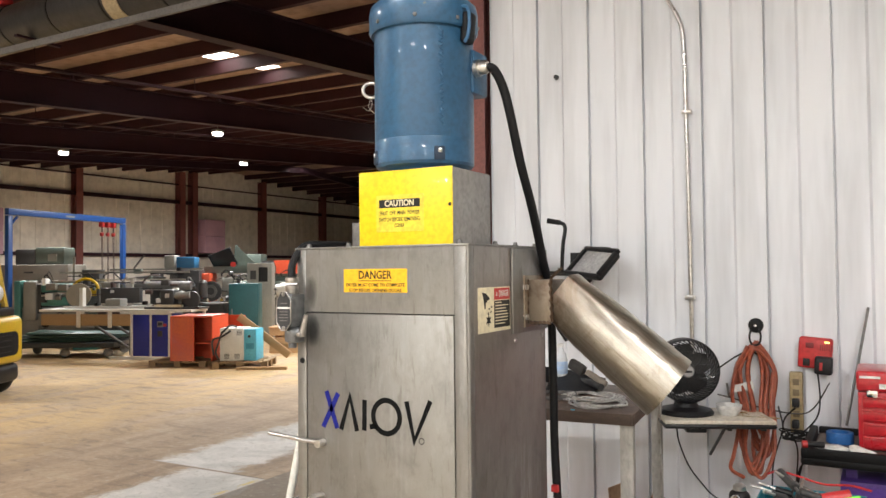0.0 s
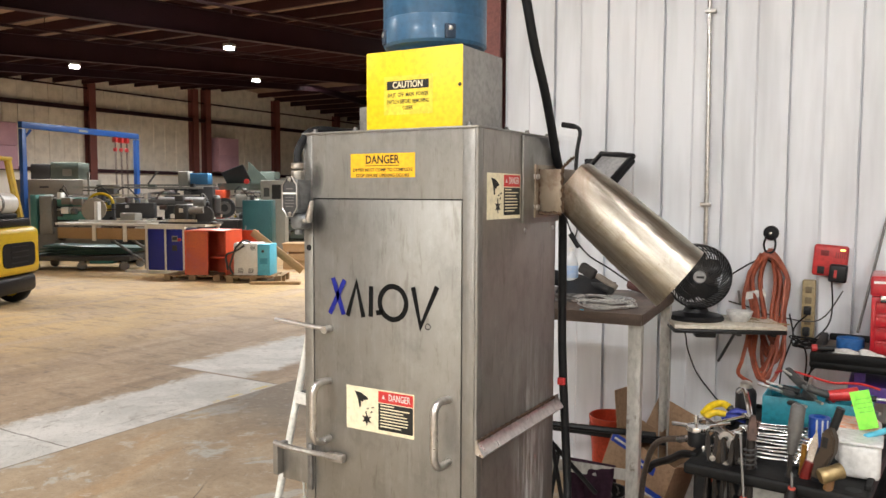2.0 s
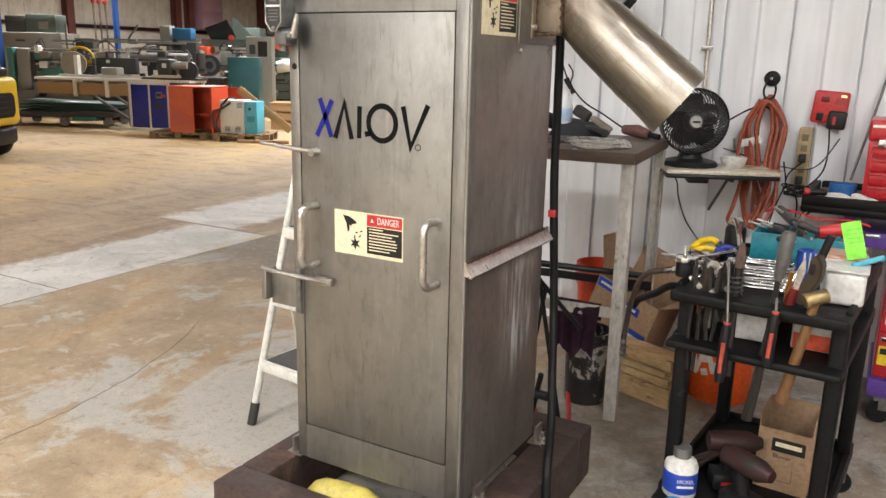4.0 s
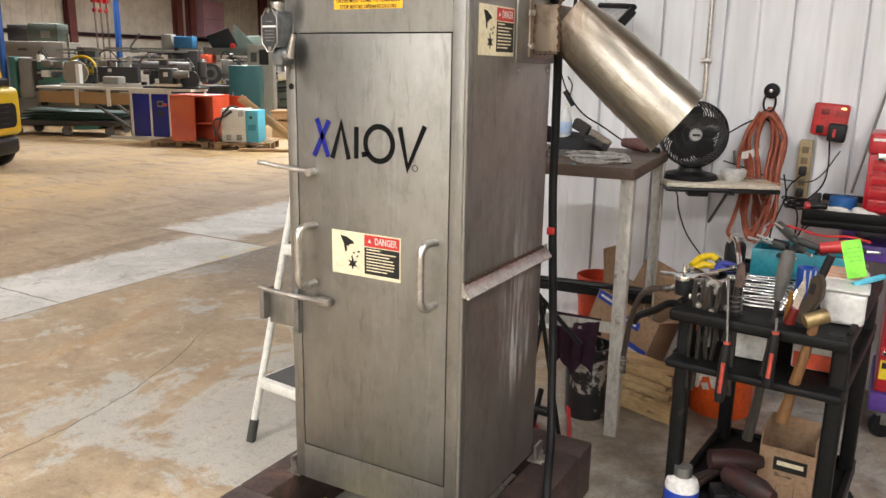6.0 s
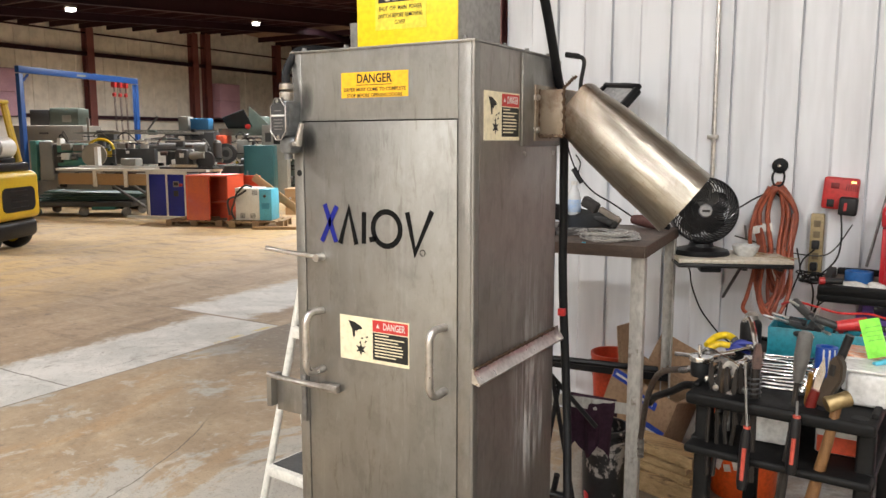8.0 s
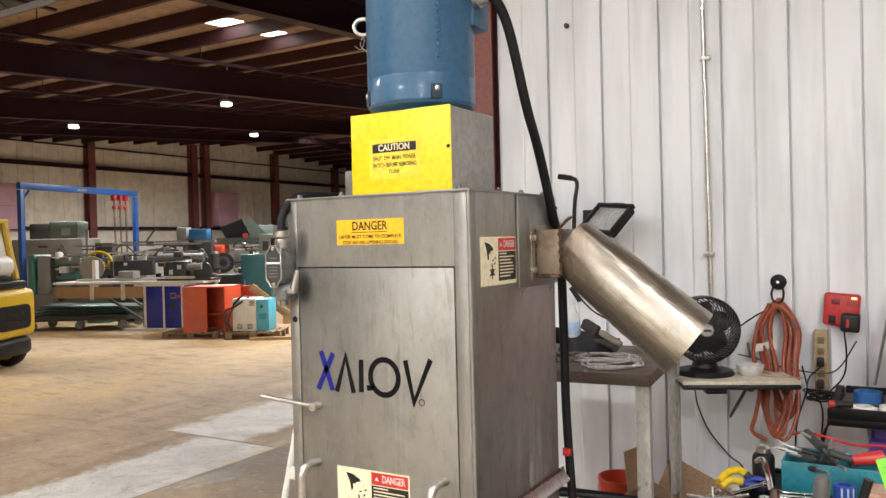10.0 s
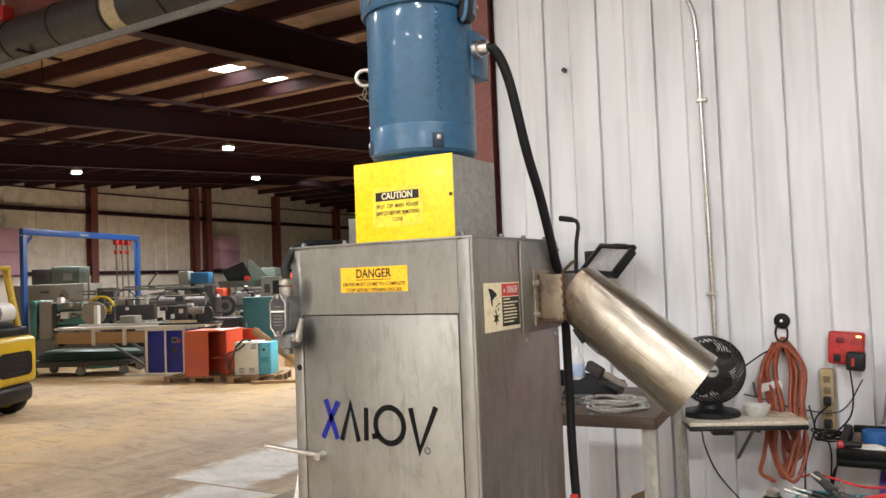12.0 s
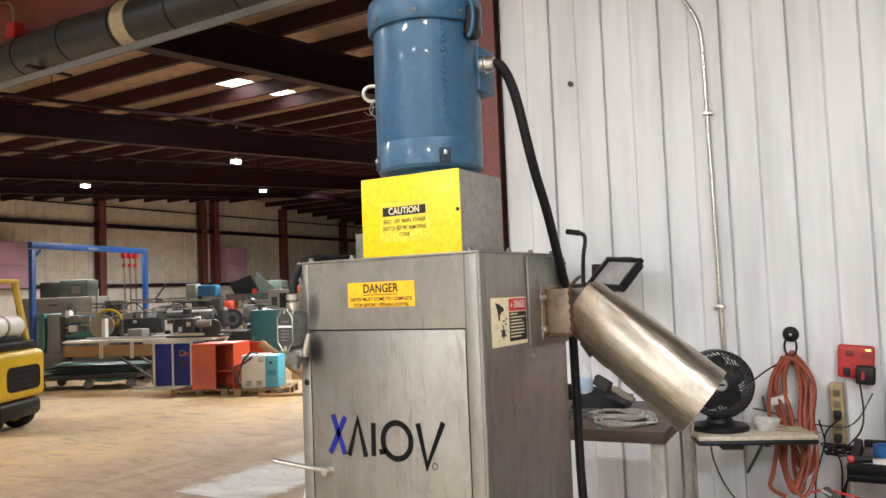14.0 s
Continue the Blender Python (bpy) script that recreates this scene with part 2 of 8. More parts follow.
    arc2 = calc(n, l, "ADD", calc(n, l, "ADD", x, 3.75), calc(n, l, "ADD", calc(n, l, "MULTIPLY", wob, 2.5), calc(n, l, "MULTIPLY", y, -0.12)))
    j4 = calc(n, l, "MULTIPLY", band(n, l, arc2, -0.004, 0.004, 0.003), band(n, l, y, 1.3, 2.1, 0.1))
    cracks = calc(n, l, "MAXIMUM", calc(n, l, "MAXIMUM", j1, j2), calc(n, l, "MAXIMUM", j3, j4))
    col = over(col, part_of(cracks, 0.8), (0.12, 0.1, 0.08))
    tape = calc(n, l, "MULTIPLY", band(n, l, x, -3.46, -3.40, 0.01), calc(n, l, "MULTIPLY", band(n, l, y, 2.2, 2.95, 0.1), spot(small, 0.5, 0.53)))
    col = over(col, part_of(tape, 0.8), (0.62, 0.5, 0.2))
    l.new(col, b.inputs["Base Color"])
    rr = n.new("ShaderNodeMapRange")
    rr.inputs["To Min"].default_value, rr.inputs["To Max"].default_value = 0.5, 0.85
    b.inputs["Specular IOR Level"].default_value = 0.3
    l.new(mix(n, l, 0.5, mid, fine), rr.inputs["Value"])
    l.new(rr.outputs[0], b.inputs["Roughness"])
    bp = n.new("ShaderNodeBump")
    bp.inputs["Strength"].default_value, bp.inputs["Distance"].default_value = 0.3, 0.006
    l.new(calc(n, l, "SUBTRACT", mix(n, l, 0.4, fine, grit), part_of(cracks, 0.6)), bp.inputs["Height"])
    l.new(bp.outputs[0], b.inputs["Normal"])
    return m


def chute_material():
    """Polished tube: grain and scratches along its length, dull grime, dark lower end marks."""
    m, n, l, b = nodes_of("stainless_chute")
    turned = n.new("ShaderNodeMapping")
    turned.inputs["Rotation"].default_value = (0, radians(-39.7), 0)
    l.new(place(n, l), turned.inputs["Vector"])

    def along(s):
        k = n.new("ShaderNodeMapping")
        k.inputs["Scale"].default_value = s
        l.new(turned.outputs[0], k.inputs["Vector"])
        return k.outputs[0]
    grain = noise_node(n, l, along((3, 90, 90)), 2.0, 4, 0.6)
    bandy = noise_node(n, l, along((0.45, 12, 12)), 2.2, 5, 0.6)
    blot = noise_node(n, l, along((1, 1, 1)), 9.0, 8, 0.7, 0.8)
    nick = noise_node(n, l, along((3.4, 1.0, 1.0)), 30.0, 6, 0.65, 1.0)
    col = mix(n, l, ramp(n, l, bandy, 0.35, 0.65), (0.5, 0.46, 0.395), (0.29, 0.265, 0.22))
    col = mix(n, l, ramp(n, l, grain, 0.5, 0.7, (0, 0, 0), (0.5, 0.5, 0.5)), col, (0.2, 0.175, 0.135))
    col = mix(n, l, ramp(n, l, blot, 0.55, 0.68, (0, 0, 0), (0.6, 0.6, 0.6)), col, (0.16, 0.125, 0.088))
    col = mix(n, l, ramp(n, l, nick, 0.66, 0.69, (0, 0, 0), (0.8, 0.8, 0.8)), col, (0.09, 0.072, 0.055))
    sep = n.new("ShaderNodeSeparateXYZ")
    l.new(turned.outputs[0], sep.inputs[0])
    for lo, hi, c, k in ((-0.78, -0.90, (0.17, 0.11, 0.066), 0.9), (-0.62, -0.535, (0.22, 0.195, 0.155), 0.55)):
        r = n.new("ShaderNodeMapRange")
        r.inputs["From Min"].default_value, r.inputs["From Max"].default_value = lo, hi
        l.new(sep.outputs[0], r.inputs["Value"])
        tint = calc(n, l, "MULTIPLY", calc(n, l, "MULTIPLY", r.outputs[0], ramp(n, l, blot, 0.35, 0.6)), k)
        col = mix(n, l, tint, col, c)
    streak = noise_node(n, l, along((0.5, 26, 26)), 2.6, 5, 0.6)
    col = mix(n, l, ramp(n, l, streak, 0.55, 0.68, (0, 0, 0), (0.5, 0.5, 0.5)), col, (0.17, 0.145, 0.11))
    l.new(col, b.inputs["Base Color"])
    b.inputs["Metallic"].default_value = 0.95
    rr = n.new("ShaderNodeMapRange")
    rr.inputs["To Min"].default_value, rr.inputs["To Max"].default_value = 0.2, 0.42
    l.new(mix(n, l, 0.5, blot, grain), rr.inputs["Value"])
    l.new(rr.outputs[0], b.inputs["Roughness"])
    bp = n.new("ShaderNodeBump")
    bp.inputs["Strength"].default_value, bp.inputs["Distance"].default_value = 0.4, 0.004
    l.new(mix(n, l, 0.6, grain, nick), bp.inputs["Height"])
    l.new(bp.outputs[0], b.inputs["Normal"])
    return m


FLOOR = floor_material()
STEEL = steel_material("stainless_sheet", (0.28, 0.27, 0.251), 0.44, 0.12, smudges=((-0.526, 1.60, 0.028, 0.055, 0.7), (-0.518, 1.49, 0.028, 0.05, 0.75)))
STEEL_SIDE = steel_material("stainless_side_sheet", (0.33, 0.305, 0.28), 0.42, 1.0, None, ((1, 0.18, 0.3), (1, 0.5, 0.42), (2, 0.42, 0.6), (2, 1.3, 0.7)))
CHUTE = chute_material()
WELDED = steel_material("heat_tinted_steel", (0.33, 0.28, 0.22), 0.42, 0.1, (0.13, 0.07, 0.04))
BRIGHT = mat("bright_steel", (0.68, 0.66, 0.63), rough=0.3, metal=1.0, scale=20)
SATIN = mat("satin_steel", (0.42, 0.395, 0.365), (0.3, 0.275, 0.25), rough=0.46, metal=0.85, scale=30, bump=0.15)
CHROME = mat("chrome", (0.9, 0.9, 0.9), (0.7, 0.7, 0.7), rough=0.13, metal=1.0, scale=30, bump=0.03)
DULL = mat("dull_grey_metal", (0.24, 0.235, 0.225), rough=0.5, metal=0.7, scale=14, wear=(0.16, 0.15, 0.14))
CAST = mat("cast_grey_alloy", (0.25, 0.26, 0.265), rough=0.48, metal=0.75, scale=18, bump=0.25, wear=(0.2, 0.2, 0.2))
MOTOR_BLUE = mat("motor_blue_paint", (0.026, 0.105, 0.205), (0.021, 0.085, 0.17), rough=0.43, scale=5, bump=0.08, wear=(0.16, 0.15, 0.1),
                 wear_at=(0.7, 0.76), wear_scale=14, coat=0.2)
MOTOR_SHADE = mat("motor_blue_pocket_shade", (0.012, 0.03, 0.06), rough=0.6)
YELLOW = mat("safety_yellow_paint", (0.86, 0.63, 0.006), (0.82, 0.58, 0.006), rough=0.4, scale=4, bump=0.05, coat=0.1, wear=(0.12, 0.1, 0.04),
             wear_at=(0.765, 0.78), wear_scale=16)
LABEL_YELLOW = mat("label_yellow", (0.9, 0.5, 0.01), (0.86, 0.46, 0.01), rough=0.45, bump=0.02)
LABEL_CREAM = mat("label_cream", (0.80, 0.72, 0.50), (0.76, 0.68, 0.47), rough=0.45, bump=0.02)
LABEL_RED = mat("label_red", (0.62, 0.035, 0.03), rough=0.45, bump=0.02)
LABEL_WHITE = mat("label_white", (0.8, 0.79, 0.75), rough=0.5, bump=0.02)
INK = mat("black_ink", (0.018, 0.017, 0.016), rough=0.5, bump=0.02, spec=0.3)
INK_WORN = mat("worn_black_ink", (0.008, 0.008, 0.008), rough=0.8, bump=0.02, spec=0.1, wear=(0.4, 0.37, 0.33), wear_at=(0.66, 0.7), wear_scale=45)
INK_BLUE = mat("worn_blue_ink", (0.015, 0.02, 0.22), rough=0.7, bump=0.02, spec=0.15, wear=(0.3, 0.3, 0.4), wear_at=(0.7, 0.74), wear_scale=45)
WALL_WHITE = mat("white_painted_sheet", (0.79, 0.815, 0.855), (0.755, 0.78, 0.815), rough=0.42, scale=0.8, bump=0.03, fine=9, stretch=(1, 1, 0.12),
                 wear=(0.56, 0.53, 0.50), wear_at=(0.72, 0.76), wear_scale=5)
HALL_WALL = mat("cream_hall_sheet", (0.84, 0.80, 0.71), (0.80, 0.755, 0.66), rough=0.6, scale=0.35, bump=0.0, fine=3)
RED_STEEL = mat("red_oxide_steel", (0.23, 0.078, 0.066), (0.175, 0.06, 0.052), rough=0.48, scale=3, bump=0.1, wear=(0.3, 0.24, 0.22),
                wear_at=(0.76, 0.8), wear_scale=20)
# roof steel: red oxide with the roof's dimness put into its base colour
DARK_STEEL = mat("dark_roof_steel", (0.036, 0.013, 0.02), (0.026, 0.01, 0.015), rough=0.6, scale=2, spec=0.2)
PURLIN_STEEL = mat("shaded_red_oxide_purlin", (0.048, 0.017, 0.02), (0.036, 0.013, 0.016), rough=0.6, scale=2, spec=0.2)
INSULATION = mat("roof_insulation", (0.42, 0.30, 0.225), (0.31, 0.2, 0.14), rough=0.85, scale=0.6, bump=0.3, fine=7)
RUST = mat("rusty_brown_steel", (0.095, 0.066, 0.058), (0.07, 0.046, 0.042), rough=0.55, metal=0.35, scale=7, bump=0.3, wear=(0.17, 0.1, 0.075),
           wear_at=(0.55, 0.75))
LEG_STEEL = mat("scuffed_galvanised_steel", (0.56, 0.55, 0.51), (0.42, 0.40, 0.365), rough=0.5, metal=0.25, scale=22, bump=0.2, stretch=(1, 1, 0.45), wear=(0.23, 0.2, 0.17),
                wear_at=(0.6, 0.7), wear_scale=34)
BENCH = mat("grimy_bench_top", (0.18, 0.12, 0.085), (0.075, 0.058, 0.05), rough=0.5, metal=0.2, scale=8, bump=0.2, wear=(0.3, 0.26, 0.22))
RUBBER = mat("black_rubber", (0.009, 0.009, 0.01), rough=0.55, scale=20, bump=0.1, spec=0.25)
PLASTIC = mat("black_plastic", (0.013, 0.013, 0.014), (0.009, 0.009, 0.01), rough=0.42, scale=12, bump=0.12, spec=0.3)
CART_BLACK = mat("scuffed_black_plastic", (0.006, 0.0058, 0.0058), (0.004, 0.004, 0.004), rough=0.55, scale=9, bump=0.2, wear=(0.05, 0.045, 0.04),
                 wear_at=(0.64, 0.85), wear_scale=14, spec=0.2)
GREY_PLASTIC = mat("grey_plastic", (0.045, 0.044, 0.042), rough=0.5, scale=14)
RED_PLASTIC = mat("red_plastic", (0.55, 0.03, 0.03), rough=0.4, scale=14)
RED_PAINT = mat("red_enamel", (0.5, 0.018, 0.028), (0.43, 0.015, 0.022), rough=0.3, scale=5, bump=0.04, coat=0.3)
PURPLE = mat("purple_enamel", (0.11, 0.05, 0.3), rough=0.4, scale=6, bump=0.04)
ORANGE_HOSE = mat("orange_rubber_hose", (0.38, 0.088, 0.036), (0.25, 0.055, 0.027), rough=0.5, scale=15)
ORANGE_BUCKET = mat("orange_bucket_plastic", (0.86, 0.12, 0.018), rough=0.42, scale=8, bump=0.05, wear=(0.35, 0.1, 0.05), wear_at=(0.68, 0.8))
WHITE_PLASTIC = mat("white_plastic", (0.78, 0.77, 0.74), rough=0.4, scale=9, bump=0.05)
WHITE_PAINT = mat("white_paint_metal", (0.78, 0.77, 0.72), (0.7, 0.69, 0.64), rough=0.4, scale=9, bump=0.05, wear=(0.35, 0.33, 0.3), wear_at=(0.72, 0.76))
CLOUDY = mat("cloudy_tub_plastic", (0.7, 0.7, 0.68), rough=0.35, scale=9, bump=0.04)
TEAL = mat("teal_plastic", (0.02, 0.24, 0.31), rough=0.42, scale=9, bump=0.06)
TEAL_PAINT = mat("dark_teal_paint", (0.02, 0.105, 0.115), rough=0.45, scale=3)
OLIVE_GREY = mat("olive_grey_paint", (0.221, 0.202, 0.169), rough=0.5, scale=2)
GREEN_PAINT = mat("machine_green_paint", (0.06, 0.23, 0.19), (0.045, 0.17, 0.145), rough=0.45, scale=2)
GREYGREEN = mat("grey_green_paint", (0.124, 0.156, 0.130), (0.075, 0.098, 0.082), rough=0.5, scale=2)
PALE_GREY = mat("pale_grey_paint", (0.28, 0.275, 0.245), rough=0.5, scale=2)
DARK_GREY = mat("dark_grey_paint", (0.045, 0.045, 0.046), rough=0.5, scale=3)
BLUE_PAINT = mat("royal_blue_paint", (0.012, 0.025, 0.29), rough=0.4, scale=3)
GANTRY_BLUE = mat("gantry_blue_paint", (0.012, 0.075, 0.29), rough=0.45, scale=3)
CYAN = mat("cyan_panel", (0.11, 0.52, 0.7), rough=0.45, scale=3)
ORANGE_RED = mat("orange_red_panel", (0.66, 0.085, 0.03), (0.56, 0.07, 0.025), rough=0.45, scale=2.5)
FORK_YELLOW = mat("lift_truck_yellow", (0.75, 0.5, 0.012), rough=0.4, scale=2, wear=(0.15, 0.1, 0.03), wear_at=(0.72, 0.76))
PINK = mat("pink_foam_board", (0.62, 0.38, 0.47), rough=0.7, scale=2)
WOOD = mat("pale_timber", (0.46, 0.31, 0.155), (0.36, 0.225, 0.11), rough=0.7, scale=3, stretch=(14, 2, 14), bump=0.3)
WOOD_OLD = mat("grimy_sawn_timber", (0.76, 0.57, 0.31), (0.5, 0.33, 0.16), rough=0.75, scale=4, stretch=(1.3, 16, 16), bump=0.35, wear=(0.08, 0.05, 0.03),
               wear_at=(0.56, 0.72), wear_scale=2.2)
PALLET = mat("pallet_timber", (0.33, 0.225, 0.12), (0.25, 0.16, 0.085), rough=0.8, scale=4, bump=0.3)
HANDLE_WOOD = mat("varnished_handle_wood", (0.23, 0.12, 0.045), (0.12, 0.055, 0.022), rough=0.4, scale=6, stretch=(20, 20, 3), bump=0.1)
CARD = mat("brown_cardboard", (0.36, 0.235, 0.145), (0.29, 0.185, 0.11), rough=0.8, scale=7, bump=0.12)
PAPER_GREEN = mat("fluorescent_green_card", (0.26, 0.85, 0.06), rough=0.6, bump=0.03)
RAG = mat("purple_rag", (0.055, 0.02, 0.04), rough=0.95, scale=24, bump=0.5)
TAPE_BLUE = mat("blue_masking_tape", (0.02, 0.14, 0.42), rough=0.6, scale=20)
TOOL_BLACK = mat("oily_black_steel", (0.022, 0.02, 0.019), (0.04, 0.034, 0.03), rough=0.42, metal=0.5, scale=20)
BRASS = mat("brass_hammer_head", (0.45, 0.35, 0.18), (0.3, 0.22, 0.11), rough=0.5, metal=0.9, scale=22, bump=0.2)
FOAM_YELLOW = mat("yellow_plastic_wrap", (0.72, 0.6, 0.14), rough=0.4, scale=12, bump=0.4)
BLUE_HANDLE = mat("blue_dipped_grip", (0.03, 0.05, 0.34), rough=0.4)
YELLOW_HANDLE = mat("yellow_dipped_grip", (0.83, 0.58, 0.01), rough=0.4)
BLUE_LABEL = mat("blue_label", (0.015, 0.06, 0.42), rough=0.45)
GLASS = clear("clear_plastic", (0.93, 0.96, 0.99), 0.08, 1.25)
LENS = mat("frosted_lamp_lens", (0.46, 0.46, 0.46), rough=0.25, scale=20, bump=0.05)
TAN_PLASTIC = mat("tan_plastic", (0.42, 0.32, 0.16), rough=0.5, scale=12)
LAMP_ON = glow("lit_lamp_lens", (1, 0.98, 0.93), 30.0)
SKYLIGHT = glow("skylight_sheet", (1.0, 0.98, 0.94), 12.0)


# ---- building helpers ----
ORIGIN = {}


def thing(name, label, category, at=(0, 0, 0), group="", turn=None):
    """Top-level empty at its base. Parts given in world metres unless turn is set (then in the thing's own axes)."""
    e = new(name)
    e.matrix_basis = Matrix.Translation(at) if turn is None else turn
    e.empty_display_size = 0.05
    ORIGIN[e.name] = Vector(at) if turn is None else Vector((0, 0, 0))
    return tagged(e, label, category, group)


def finish(bm, name, smooth=40):
    bmesh.ops.recalc_face_normals(bm, faces=bm.faces)
    me = bpy.data.meshes.new(name)
    bm.to_mesh(me)
    bm.free()
    if smooth:
        for p in me.polygons:
            p.use_smooth = True
        me.set_sharp_from_angle(angle=radians(smooth))
    return me


def part(name, bm, material, parent, label="", smooth=40):
    o = ORIGIN[parent.name]
    if o.length:
        bmesh.ops.translate(bm, verts=bm.verts, vec=-o)
    me = finish(bm, name, smooth)
    me.materials.append(material)
    ob = new(name, me)
    ob.parent = parent
    ORIGIN[ob.name] = o
    if label:
        ob["label"] = label
    return ob


def single(name, bm, material, label, category, group="", kind="", smooth=40):
    me = finish(bm, name, smooth)
    me.materials.append(material)
    return tagged(new(name, me), label, category, group, kind)


def structure(name, bm, material, label="", category="", smooth=0):
    return single(name, bm, material, label, category, "", "structure", smooth)


def B(x0, x1, y0, y1, z0, z1, bev=0.0, seg=2, bm=None):
    """Box between two corners, bevelled."""
    bm = bm or bmesh.new()
    m = Matrix.LocRotScale(((x0 + x1) / 2, (y0 + y1) / 2, (z0 + z1) / 2), None, (abs(x1 - x0), abs(y1 - y0), abs(z1 - z0)))
    g = bmesh.ops.create_cube(bm, size=1.0, matrix=m)
    if bev:
        es = list({e for v in g["verts"] for e in v.link_edges})
        bmesh.ops.bevel(bm, geom=es, offset=bev, segments=seg, affect="EDGES", profile=0.5)
    return bm


def OB(m, sx, sy, sz, bev=0.0, seg=2, bm=None):
    """Box of a size centred on a pose."""
    bm = bm or bmesh.new()
    t = bmesh.new()
    B(-sx / 2, sx / 2, -sy / 2, sy / 2, -sz / 2, sz / 2, bev, seg, t)
    t.transform(m)
    join(bm, t)
    return bm


def join(bm, other):
    me = bpy.data.meshes.new("tmp")
    other.to_mesh(me)
    other.free()
    bm.from_mesh(me)
    bpy.data.meshes.remove(me)
    return bm


def tube(points, r, seg=10, bm=None, caps=True, radii=None):
    """Round bar along a line of points."""
    bm = bm or bmesh.new()
    pts = [Vector(p) for p in points]
    rings, side = [], None
    for i, p in enumerate(pts):
        d = (pts[min(i + 1, len(pts) - 1)] - pts[max(i - 1, 0)]).normalized()
        if side is None:
            side = d.orthogonal().normalized()
        side = (side - d * side.dot(d)).normalized()
        up = d.cross(side)
        rr = radii[i] if radii else r
        rings.append([bm.verts.new(p + (side * math.cos(a) + up * math.sin(a)) * rr) for a in [2 * math.pi * k / seg for k in range(seg)]])
    for a, b in zip(rings, rings[1:]):
        for k in range(seg):
            bm.faces.new((a[k], a[(k + 1) % seg], b[(k + 1) % seg], b[k]))
    if caps:
        bm.faces.new(rings[0][::-1])
        bm.faces.new(rings[-1])
    return bm


def curve(points, n=8):
    """Smooth line through points."""
    P = [Vector(p) for p in points]
    P = [2 * P[0] - P[1]] + P + [2 * P[-1] - P[-2]]
    out = []
    for i in range(1, len(P) - 2):
        for k in range(n):
            t = k / n
            a, b, c, d = P[i - 1:i + 3]
            out.append(0.5 * ((2 * b) + (c - a) * t + (2 * a - 5 * b + 4 * c - d) * t * t + (3 * b - a - 3 * c + d) * t ** 3))
    return out + [P[-2]]


def lathe(profile, seg=32, m=None, bm=None):
    """Turned solid: (radius, height) pairs about z, then posed."""
    bm = bm or bmesh.new()
    t = bmesh.new()
    rings = []
    for r, z in profile:
        if r < 1e-5:
            rings.append([t.verts.new((0, 0, z))])
        else:
            rings.append([t.verts.new((r * math.cos(2 * math.pi * k / seg), r * math.sin(2 * math.pi * k / seg), z)) for k in range(seg)])
    for a, b in zip(rings, rings[1:]):
        for k in range(seg):
            q = [a[k % len(a)], a[(k + 1) % len(a)], b[(k + 1) % len(b)], b[k % len(b)]]
            q = list(dict.fromkeys(q))
            if len(q) > 2:
                t.faces.new(q)
    if m is not None:
        t.transform(m)
    return join(bm, t)


def loft(rings, bm=None, caps=True):
    bm = bm or bmesh.new()
    R = [[bm.verts.new(p) for p in ring] for ring in rings]
    for a, b in zip(R, R[1:]):
        for k in range(len(a)):
            bm.faces.new((a[k], a[(k + 1) % len(a)], b[(k + 1) % len(b)], b[k]))
    if caps:
        bm.faces.new(R[0][::-1])
        bm.faces.new(R[-1])
    return bm


def prism(outline, depth, m, bm=None, bev=0.0):
    """Flat outline (x, y) given thickness along z, then posed."""
    bm = bm or bmesh.new()
    t = bmesh.new()
    f = t.faces.new([t.verts.new((x, y, 0)) for x, y in outline])
    e = bmesh.ops.extrude_face_region(t, geom=[f])
    bmesh.ops.translate(t, verts=[v for v in e["geom"] if isinstance(v, bmesh.types.BMVert)], vec=(0, 0, depth))
    if bev:
        bmesh.ops.bevel(t, geom=list(t.edges), offset=bev, segments=2, affect="EDGES")
    t.transform(m)
    return join(bm, t)


def words(name, text, height, m, material, parent, align="CENTER", bold=0.0, width=None):
    """Lettering in the built-in font, turned into a thin mesh. height: of a capital."""
    cu = bpy.data.curves.new("lettering", "FONT")
    cu.body, cu.size, cu.align_x, cu.align_y = text, height / 0.7, align, "CENTER"
    cu.extrude, cu.offset, cu.resolution_u = 0.0002, bold, 3
    tmp = bpy.data.objects.new("lettering", cu)
    me = bpy.data.meshes.new_from_object(tmp)
    bpy.data.objects.remove(tmp)
    bm = bmesh.new()
    bm.from_mesh(me)
    bpy.data.meshes.remove(me)
    if width:
        xs = [v.co.x for v in bm.verts]
        bmesh.ops.scale(bm, vec=(width / (max(xs) - min(xs)), 1, 1), verts=bm.verts)
    bm.transform(m)
    return part(name, bm, material, parent, smooth=0)


FRONT = pose(0, 0, 0, 90, 0, 0)
SIDE = pose(0, 0, 0, 90, 0, 90)


# ---- the building ----
RIDGE_Y, RIDGE_Z, FALL = 26.0, 6.64, 0.073
WALL_Y = 2.3


def roof_z(y):
    return RIDGE_Z - FALL * abs(y - RIDGE_Y)


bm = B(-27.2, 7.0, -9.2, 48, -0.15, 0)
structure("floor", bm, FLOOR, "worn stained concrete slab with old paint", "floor")


